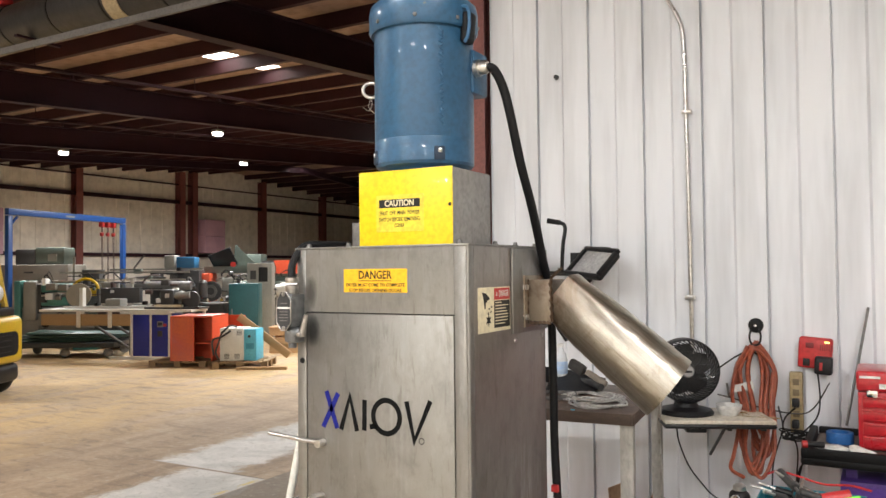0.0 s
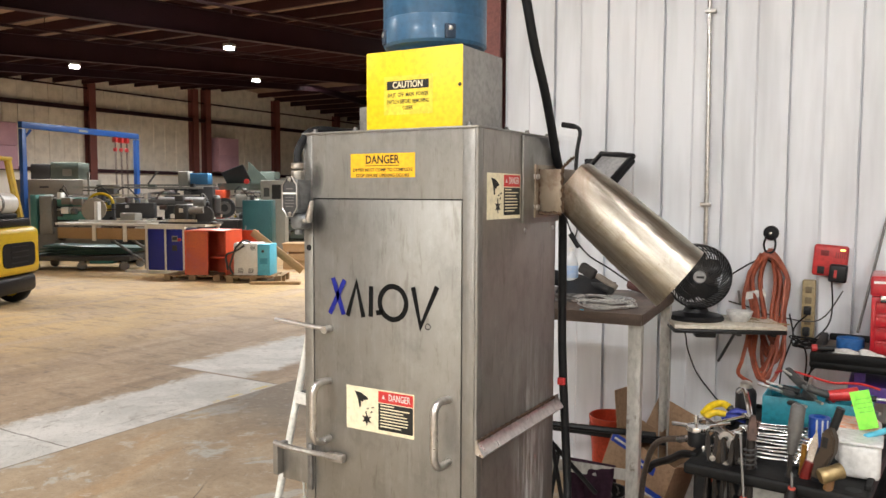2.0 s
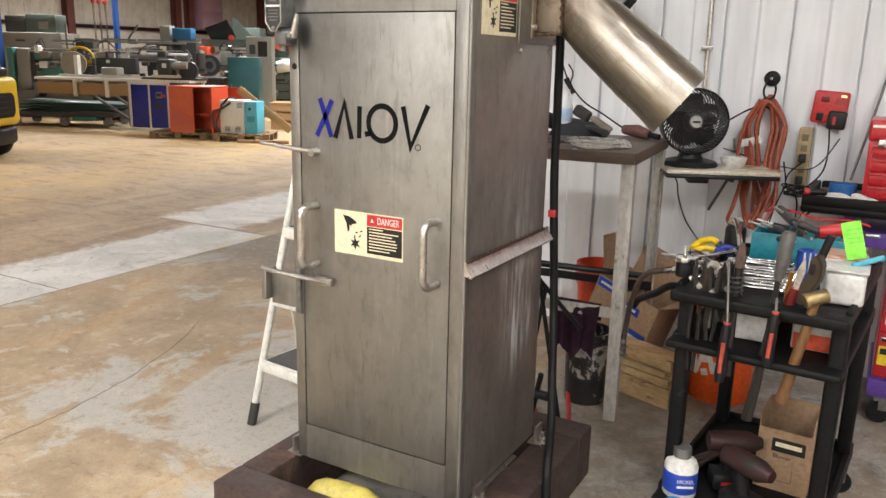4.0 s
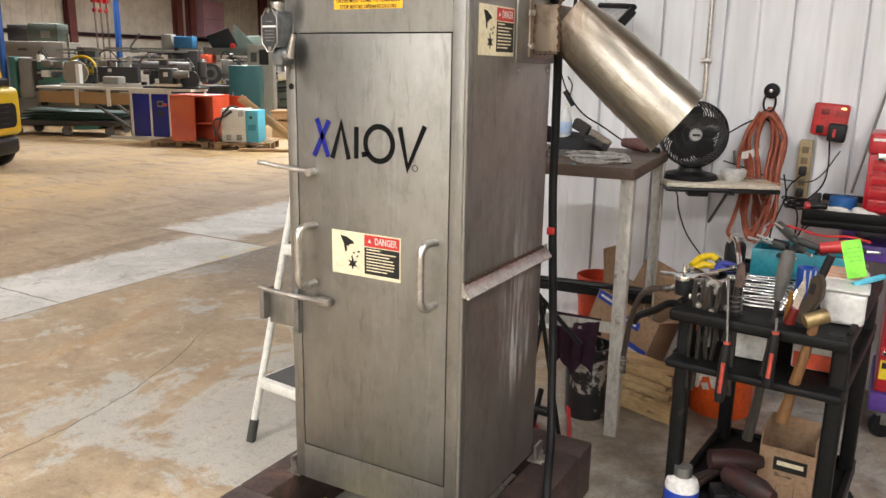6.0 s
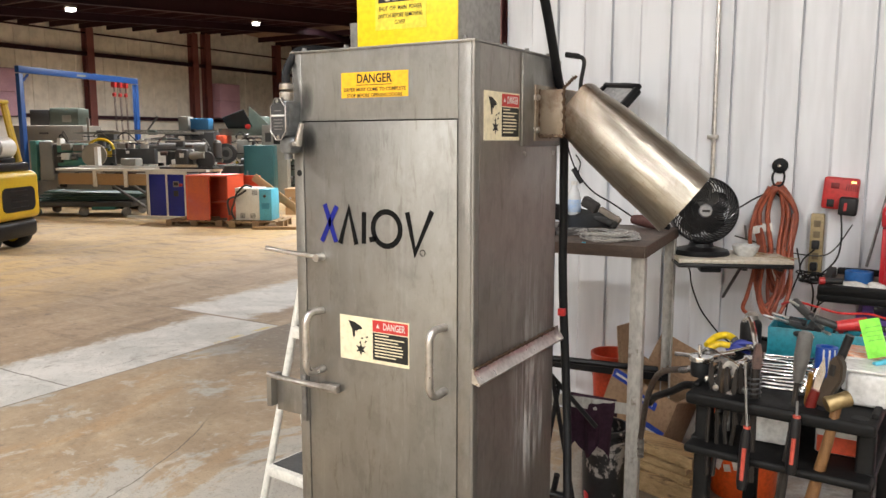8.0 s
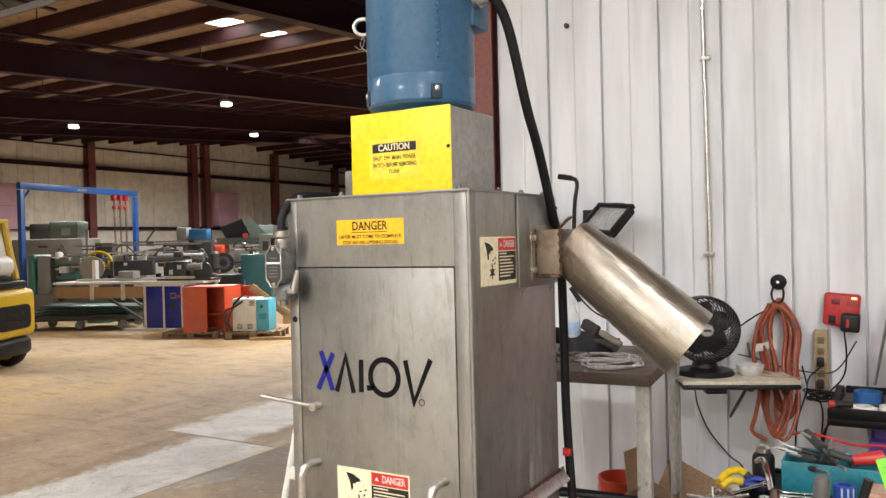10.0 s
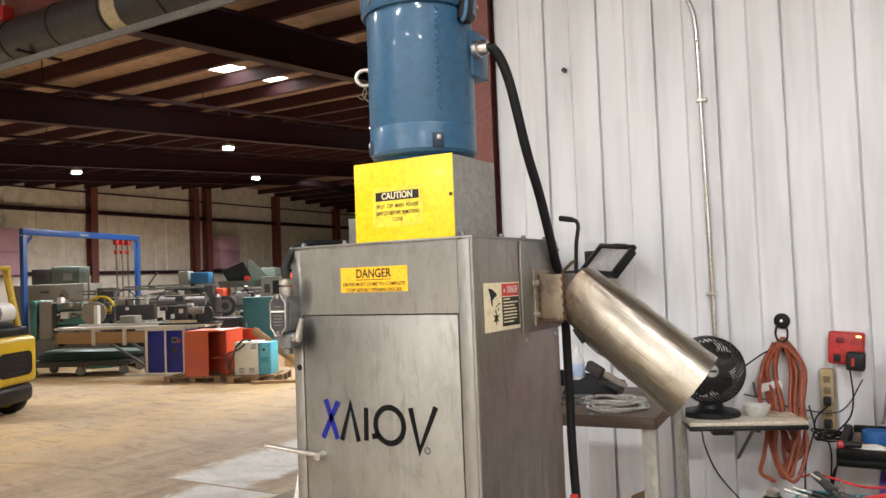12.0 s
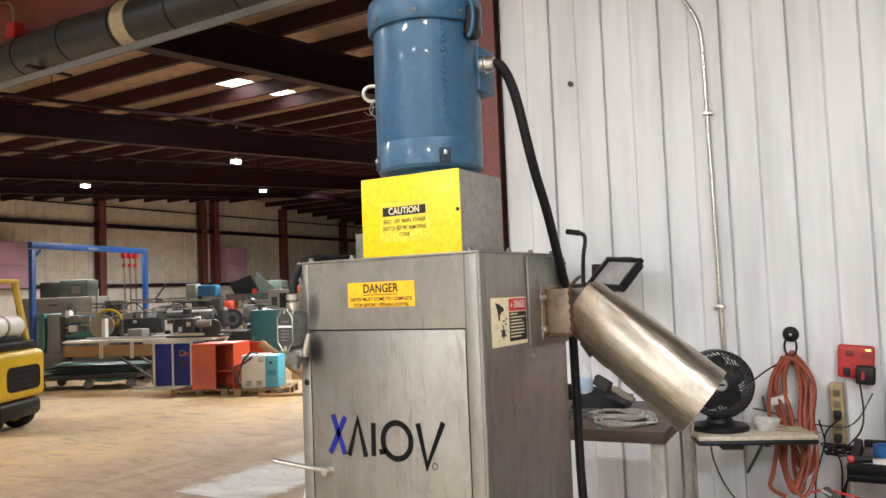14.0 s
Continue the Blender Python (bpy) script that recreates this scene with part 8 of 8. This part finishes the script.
for z in (0.98, 1.32):
    part("clamp_block", B(0.58, 1.22, 0.05, 0.85, z, z + 0.22, 0.03), GREEN_PAINT, im)
    part("tie_bar", tube([(0.3, 0.1, z + 0.26), (1.5, 0.1, z + 0.26)], 0.035, 10), BRIGHT, im)
yg = part("yellow_guard", tube([(1.62 + 0.28 * math.cos(a), 0.0, 1.4 + 0.25 * math.sin(a)) for a in [math.pi * k / 14 for k in range(15)]], 0.035, 8), FORK_YELLOW, im)
part("guard_plate", B(1.4, 1.85, 0.01, 0.03, 1.22, 1.42), FORK_YELLOW, yg)
part("screen", B(1.95, 2.35, 0.05, 0.1, 0.95, 1.55, 0.02), PALE_GREY, im)
part("control_box", B(2.02, 2.9, -0.2, 0.05, 1.04, 1.42, 0.02), DARK_GREY, im)
part("control_label", B(2.25, 2.33, -0.206, -0.2005, 1.3, 1.37), LABEL_WHITE, im)
part("barrel", tube([(2.4, 0.5, 1.45), (3.9, 0.5, 1.45)], 0.12, 12), DULL, im)
part("guard_rail", B(0.9, 3.9, 0.3, 0.34, 1.78, 1.83), PALE_GREY, im)
part("guard_rail", B(1.6, 3.8, 0.35, 0.38, 1.6, 1.63), BRIGHT, im)
part("guard_post", B(1.2, 1.25, 0.3, 0.34, 0.9, 2.2), PALE_GREY, im)
random.seed(77)
for k in range(26):
    x, z = random.uniform(0.6, 3.6), random.uniform(0.45, 1.55)
    w, h_ = random.uniform(0.05, 0.22), random.uniform(0.05, 0.2)
    mt = random.choice((DARK_GREY, PALE_GREY, DULL, OLIVE_GREY, BRIGHT, PLASTIC, WHITE_PAINT, RUST))
    if k % 3:
        part("fitting", B(x, x + w, random.uniform(-0.16, -0.05), 0.12, z, z + h_, 0.01), mt, im)
    else:
        part("pipe_stub", tube(curve([(x, 0.1, z), (x, -0.08, z + 0.02), (x + w, -0.1, z + h_), (x + w * 2, 0.1, z + h_)], 4), 0.018, 8), mt, im)


def fit_out(t, x0, x1, z0, z1, y, count, seed):
    """Valves, boxes, pipes and rods along a machine's face."""
    random.seed(seed)
    for k in range(count):
        x, z = random.uniform(x0, x1), random.uniform(z0, z1)
        w, h_ = random.uniform(0.04, 0.2), random.uniform(0.04, 0.16)
        mt = random.choice((DARK_GREY, PLASTIC, DULL, TOOL_BLACK, BRIGHT, RUST, DARK_GREY, GREYGREEN, WHITE_PAINT, RUBBER))
        kind = k % 4
        if kind == 0:
            part("valve_box", B(x, x + w, y - random.uniform(0.04, 0.16), y + 0.05, z, z + h_, 0.008), mt, t)
        elif kind == 1:
            part("pipe_run", tube(curve([(x, y, z), (x + 0.02, y - 0.1, z + 0.05), (x + w * 1.5, y - 0.12, z + h_), (x + w * 3, y - 0.03, z - 0.1)], 4), random.uniform(0.01, 0.022), 6), mt, t)
        elif kind == 2:
            part("tie_rod", tube([(x, y - 0.06, z), (x + random.uniform(0.3, 0.9), y - 0.06, z + random.uniform(-0.02, 0.02))], random.uniform(0.01, 0.025), 8), mt, t)
        else:
            part("motor_can", tube([(x, y - 0.07, z), (x + w, y - 0.07, z)], random.uniform(0.04, 0.08), 12), mt, t)


fit_out(im, 0.6, 3.7, 0.3, 1.75, 0.0, 60, 5)
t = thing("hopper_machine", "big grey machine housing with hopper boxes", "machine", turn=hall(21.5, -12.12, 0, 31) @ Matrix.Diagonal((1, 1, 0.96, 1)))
part("housing", B(0, 1.95, 0, 1.2, 0.0, 2.0, 0.03), OLIVE_GREY, t)
part("housing_plate", B(0.75, 1.0, -0.006, -0.0005, 1.75, 1.8), DARK_GREY, t)
part("hopper", B(0.4, 0.95, 0.2, 0.9, 2.001, 2.45, 0.03), DARK_GREY, t)
part("hopper", B(0.9505, 1.75, 0.2, 0.9, 2.001, 2.5, 0.03), GREYGREEN, t)
part("plate", B(1.3, 1.55, 0.19, 0.1995, 2.1, 2.3), PALE_GREY, t)
t = thing("steel_machine", "dark machine column with rails and a blue box on it", "machine", turn=hall(19.2, -7.5, 0) @ Matrix.Diagonal((1, 1, 0.93, 1)))
part("column", B(1.1, 1.65, 0, 0.8, 0, 1.85, 0.03), DARK_GREY, t)
part("beam", B(-0.6, 1.7, 0.1, 0.2, 1.851, 1.9), PALE_GREY, t)
part("vertical", tube([(0.5, 0.3, 0.8), (0.5, 0.3, 1.84)], 0.16, 14), DARK_GREY, t)
part("vertical", tube([(0.95, 0.3, 0.8), (0.95, 0.3, 1.84)], 0.12, 14), DULL, t)
part("blue_box", B(1.05, 1.5, 0.1, 0.5, 1.901, 2.2, 0.02), mat("mid_blue_paint", (0.03, 0.16, 0.33), rough=0.45), t)
part("grey_box", B(0.75, 1.0, 0.1, 0.5, 1.901, 2.25, 0.02), PALE_GREY, t)
part("saddle", B(-0.2, 0.7, -0.1, 0.5, 0.0, 0.95, 0.03), GREYGREEN, t)
part("lever", tube([(0.0, 0.1, 1.9), (0.25, 0.1, 2.25)], 0.025, 6), DULL, t)
fit_out(t, -0.4, 1.5, 0.3, 1.8, 0.0, 34, 6)
t = thing("lathe_machine", "orange-red and grey lathe with a raised dark lid", "machine", turn=hall(19.4, -6.08, 0) @ Matrix.Diagonal((1, 1, 0.95, 1)))
part("headstock", B(0, 0.42, 0, 0.7, 0.9, 1.72, 0.03), ORANGE_RED, t)
part("pedestal", B(0, 0.42, 0, 0.7, 0.0, 0.8995, 0.02), DARK_GREY, t)
part("chuck", lathe([(0, 0), (0.24, 0), (0.26, 0.03), (0.26, 0.12), (0, 0.12)], 24, pose(0.5, -0.05, 1.25, 90)), DARK_GREY, t)
part("chuck_ring", lathe([(0.1, 0.12), (0.17, 0.12), (0.17, 0.15), (0.1, 0.15), (0.1, 0.12)], 20, pose(0.5, -0.05, 1.25, 90)), DULL, t)
part("gearbox", B(0.72, 1.05, 0.0, 0.5, 1.1, 1.6, 0.03), PALE_GREY, t)
part("bed", B(0.4205, 1.5, 0.0, 0.6, 0.2, 0.98, 0.03), DARK_GREY, t)
part("tag", B(0.7, 0.76, -0.02, 0.0, 0.85, 1.05), FORK_YELLOW, t)
part("raised_lid", OB(pose(0.6, 0.6, 2.08, 0, -22, 0) @ pose(0, 0, 0, 18, 0, 0), 0.6, 0.05, 0.5, 0.01), PLASTIC, t)
part("lid_stay", prism([(0, 0), (0.65, 0), (0.05, 0.6)], 0.04, pose(0.85, 0.7, 1.9, 90)), GREYGREEN, t)
part("upper_bed", B(0.2, 1.9, 0.3, 0.9, 1.721, 1.9), GREYGREEN, t)
part("red_knob", lathe([(0, 0.04), (0.07, 0.03), (0.07, 0)], 14, pose(0.95, 0.28, 1.95, 90)), LABEL_RED, t)
fit_out(t, 0.3, 1.6, 0.2, 1.75, -0.03, 34, 7)
t = thing("milling_machine", "grey-green machining centre with an orange panel", "machine", turn=hall(20.6, -5.4, 0) @ Matrix.Diagonal((1, 1, 0.97, 1)))
part("frame", B(0, 1.6, 0, 1.0, 0, 1.45, 0.04), GREYGREEN, t)
part("tower", B(0.35, 0.75, 0.1, 0.8, 1.451, 2.2, 0.03), GREYGREEN, t)
part("dark_panel", B(0.78, 1.1, 0.0, 0.3, 1.6, 2.0), DARK_GREY, t)
part("orange_panel", B(1.1005, 2.1, 0.05, 0.4, 1.65, 2.02), ORANGE_RED, t)
part("arm", B(0.9, 2.2, 0.1, 0.5, 1.451, 1.58), GREYGREEN, t)
part("spindle", tube([(1.2, -0.1, 1.2), (1.8, -0.1, 1.3)], 0.16, 14), WHITE_PAINT, t)
fit_out(t, 0.0, 1.9, 0.3, 1.7, 0.0, 30, 8)
dk = thing("platform_truck", "dark low platform truck on castors stacked with green sheets", "cart", turn=hall(15.3, -8.3, 0))
part("deck", B(-0.3, 1.95, 0, 1.1, 0.2, 0.3, 0.01), DARK_GREY, dk)
for x in (0.0, 0.95, 1.8):
    w = part("castor", lathe([(0, -0.03), (0.085, -0.03), (0.095, 0), (0.085, 0.03), (0, 0.03)], 18, pose(x, 0.1, 0.095, 90, 0, 25)), DULL, dk)
    part("castor_fork", B(x - 0.05, x + 0.05, 0.08, 0.16, 0.12, 0.1995), DULL, w)
for x in (0.0, 1.8):
    part("castor", lathe([(0, -0.03), (0.085, -0.03), (0.095, 0), (0.085, 0.03), (0, 0.03)], 18, pose(x, 0.9, 0.095, 90, 0, 25)), DULL, dk)
gs = thing("green_sheets", "stack of dark green sheets lying on the platform truck", "sheets", turn=hall(15.4, -8.2, 0.301))
for k in range(4):
    part("sheet", OB(pose(0.8 + 0.06 * k, 0.5, 0.02 + 0.045 * k, 0, 1.2 * (k - 1.5), 3 * k), 1.9, 0.9, 0.03, 0.004), mat("dark_green_sheet", (0.018, 0.075, 0.06), rough=0.5, scale=2), gs)

# clutter among the machines
t = thing("bench_vice", "dark cast vice and motor heads standing on the bench end", "vice", turn=hall(15.0, -5.91, 0, 16.5) @ pose(1.02, 0.3, 0.956))
part("vice_body", B(-0.12, 0.12, 0.0, 0.2, 0.0, 0.22, 0.03), DARK_GREY, t)
part("vice_jaw", B(-0.2, -0.13, 0.02, 0.18, 0.1, 0.34, 0.02), PALE_GREY, t)
part("vice_screw", tube([(0.12, 0.1, 0.16), (0.4, 0.1, 0.16)], 0.035, 10), BRIGHT, t)
part("motor_head", tube([(0.3, 0.1, 0.22), (0.3, 0.1, 0.5)], 0.085, 14), DARK_GREY, t)
part("motor_cap", lathe([(0, 0.06), (0.06, 0.05), (0.085, 0.0), (0, 0.0)], 16, pose(0.3, 0.1, 0.501)), DULL, t)
t = thing("guard_disc", "cloudy round plastic guard on the moulding machine", "guard", turn=hall(17.3, -7.95, 0.9))
part("disc", lathe([(0, -0.02), (0.26, -0.02), (0.27, 0), (0.26, 0.02), (0, 0.02)], 28, pose(0, 0, 0.28, 80, 0, 10)), mat("smoky_tan_plastic", (0.3, 0.26, 0.19), rough=0.35), t)
t = thing("standing_plank", "yellow timber plank standing against a far column", "plank", turn=hall(22.6, -7.2, 0))
part("board", B(-0.05, 0.06, 0, 0.04, 0, 1.95, 0.004), WOOD, t)
t = thing("panel_cabinet", "grey control cabinet with a dark screen", "cabinet", turn=hall(19.0, -4.62, 0) @ Matrix.Diagonal((1, 1, 1.09, 1)))
part("case", B(0, 0.6, 0, 0.4, 0, 1.72, 0.015), PALE_GREY, t)
part("screen", B(0.28, 0.5, -0.006, -0.0005, 1.3, 1.62), INK, t)
part("key_panel", B(0.08, 0.22, -0.006, -0.0005, 1.35, 1.55), DARK_GREY, t)
# drum and boxes are added where the space behind the bench lies in shade
t = thing("filler_drum", "dark drum added to fill the shade behind the white bench", "drum", turn=hall(17.0, -6.6, 0))
part("shell", lathe([(0, 0), (0.28, 0), (0.285, 0.02), (0.28, 0.28), (0.288, 0.29), (0.28, 0.3), (0.28, 0.57), (0.288, 0.58), (0.28, 0.6), (0, 0.6)], 28, pose(0, 0, 0)), DARK_GREY, t)
for k, (dd_, ss_, w_, h_, mt_) in enumerate(((17.2, -7.4, 0.6, 0.5, DARK_GREY), (16.9, -7.9, 0.5, 0.35, GREEN_PAINT), (17.6, -6.0, 0.45, 0.62, OLIVE_GREY), (18.3, -5.5, 0.5, 0.9, DARK_GREY), (18.9, -8.6, 0.4, 1.72, DARK_GREY))):
    t = thing("filler_box", "box added to fill the shaded space among the machines", "box", turn=hall(dd_, ss_, 0, 30 + 7 * (k % 3)), group="parts boxes")
    part("shell", B(0, w_, 0, 0.45, 0, h_, 0.012), mt_, t)
    part("lid", B(-0.01, w_ + 0.01, -0.01, 0.46, h_ + 0.0005, h_ + 0.03, 0.006), DULL, t)
    part("panel", B(0.08, w_ - 0.08, -0.006, -0.0005, h_ * 0.3, h_ * 0.75), (PALE_GREY, DARK_GREY, DULL)[k % 3], t)
for k in range(5):
    t = thing("pipe_run", "thin grey pipe crossing above the machines", "pipe", turn=hall(18.8 + 0.3 * k, -8.6 + 0.7 * k, 1.3 + 0.12 * (k % 3), 30 + 6 * k), group="machine pipes")
    part("pipe", tube(curve([(0, 0, 0), (0.5, 0.02, 0.12), (1.0, 0, 0.15), (1.15, 0, 0.0), (1.18, 0, -0.6)], 5), 0.022, 8), (BRIGHT, DULL, DARK_GREY)[k % 3], t)
t = thing("floor_board", "rough plank lying beside the chiller pallet", "plank", turn=hall(13.1, -3.05, 0, 30))
part("board", B(-0.35, 0.5, 0, 0.12, 0.0, 0.05, 0.004), WOOD, t)

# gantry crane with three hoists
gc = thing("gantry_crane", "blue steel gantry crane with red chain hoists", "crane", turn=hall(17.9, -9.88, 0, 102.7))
part("beam", B(0, 3.98, -0.06, 0.06, 3.04, 3.19, 0.004), GANTRY_BLUE, gc)
part("beam_plate", B(1.75, 2.05, -0.066, -0.0605, 3.08, 3.13), PALE_GREY, gc)
for x in (0.06, 3.93):
    part("post", B(x - 0.06, x + 0.06, -0.055, 0.055, 0.1, 3.0195, 0.004), GANTRY_BLUE, gc)
    part("foot_beam", B(x - 0.07, x + 0.07, -0.8, 0.8, 0.0, 0.0995), GANTRY_BLUE, gc)
part("knee_brace", tube([(0.1, 0, 2.8), (0.3, 0, 3.01)], 0.03, 8), GANTRY_BLUE, gc)
for x in (3.1, 3.32, 3.54):
    h_ = part("hoist", B(x - 0.045, x + 0.045, -0.07, 0.07, 2.90, 3.039, 0.02), RED_PLASTIC, gc)
    part("hook_block", B(x - 0.03, x + 0.03, -0.05, 0.05, 2.66, 2.76, 0.02), RED_PLASTIC, h_)
    part("hook_rope", tube([(x, 0, 2.76), (x, 0, 2.9)], 0.014, 6), RUST, h_)
    part("chain", tube([(x - 0.01, 0, 2.66), (x + 0.02, 0, 1.2)], 0.01, 6), RUST, h_)
    part("chain", tube([(x + 0.03, 0, 2.9), (x + 0.05, 0, 1.4)], 0.008, 6), RUST, h_)
t = thing("foam_board_box", "stacked pink insulation boards fixed high on the far wall", "boards", turn=pose(-26.5, 24.9, 2.3, 0, 0, 90))
for k in range(2):
    part("board", B(-0.8, 0.45, -0.28, 0.412, 0.25 + 0.78 * k, 1.025 + 0.78 * k, 0.03), PINK, t)
t = thing("foam_board_box", "stacked pink insulation boards fixed high on the far wall", "boards", turn=pose(-26.5, 13.5, 2.38, 0, 0, 90))
for k in range(2):
    part("board", B(-0.9, 1.1, -0.28, 0.412, 0.0 + 0.83 * k, 0.82 + 0.83 * k, 0.03), PINK, t)

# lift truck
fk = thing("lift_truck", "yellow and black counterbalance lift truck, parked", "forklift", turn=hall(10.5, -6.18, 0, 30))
part("counterweight", B(-2.0, 0.28, -0.55, 0.6, 0.42, 1.08, 0.09, 4), FORK_YELLOW, fk)
part("lower_body", B(-2.0, 0.25, -0.5, 0.55, 0.16, 0.4195, 0.08, 3), PLASTIC, fk)
corner = [(0.0, 0.0), (0.04, 0.012), (0.075, 0.04), (0.09, 0.08)]
rec = [(0.31 + a, -0.165 + b) for a, b in corner] + [(0.31 + a, 0.165 - b) for a, b in corner[::-1]]
rec += [(-a, b) for a, b in rec[::-1]]
part("grille_recess", prism(rec, 0.008, pose(0.2805, 0.03, 0.705, 90, 0, 90)), RUBBER, fk, "deep black rounded recess")
for k in range(4):
    part("grille_bar", B(0.2895, 0.295, -0.18, 0.24, 0.59 + 0.075 * k, 0.605 + 0.075 * k), PLASTIC, fk)
part("black_band", B(-1.9, 0.2, -0.5, 0.5, 1.081, 1.2, 0.03), PLASTIC, fk)
for x in (0.1,):
    part("roof_post", tube([(x - 0.02, -0.35, 1.2), (x - 0.1, -0.35, 1.6), (x - 0.16, -0.33, 2.0)], 0.05, 8), FORK_YELLOW, fk)
    part("roof_post", tube([(x - 0.02, 0.45, 1.2), (x - 0.1, 0.45, 1.6), (x - 0.16, 0.43, 2.0)], 0.05, 8), FORK_YELLOW, fk)
part("overhead_guard", B(-1.5, -0.02, -0.42, 0.5, 2.0, 2.06, 0.02), FORK_YELLOW, fk)
part("gas_bottle", tube([(0.0, -0.5, 1.4), (0.0, -0.45, 1.4), (0.0, 0.3, 1.4), (0.0, 0.36, 1.4)], 0.15, 18, radii=[0.1, 0.15, 0.15, 0.1]), WHITE_PAINT, fk)
part("bottle_strap", tube([(0.0, -0.1, 1.4), (0.0, -0.05, 1.4)], 0.156, 18), DULL, fk)
part("bottle_cradle", B(-0.12, 0.12, -0.4, 0.3, 1.2005, 1.262, 0.01), PLASTIC, fk)
part("cab_back", B(-0.95, -0.45, -0.4, 0.4, 1.2005, 1.75, 0.05), PLASTIC, fk)
for x, y in ((-0.02, -0.35), (-1.5, -0.35), (-0.02, 0.4), (-1.5, 0.4)):
    w = part("wheel", lathe([(0, -0.1), (0.16, -0.1), (0.2, -0.09), (0.225, -0.06), (0.225, 0.06), (0.2, 0.09), (0.16, 0.1), (0, 0.1)], 24, pose(x, y, 0.225, 90, 0, 0)), RUBBER, fk)
    part("rim", lathe([(0, 0.11), (0.1, 0.108), (0.13, 0.1), (0, 0.1)], 18, pose(x, y, 0.225, 90, 0, 0)), FORK_YELLOW, w)
part("lamp_pod", B(-0.05, 0.03, -0.44, -0.36, 1.86, 1.98, 0.015), PLASTIC, fk)
part("bar", B(-0.7, 0.18, -0.45, -0.4, 1.21, 1.26, 0.01), DARK_GREY, fk)
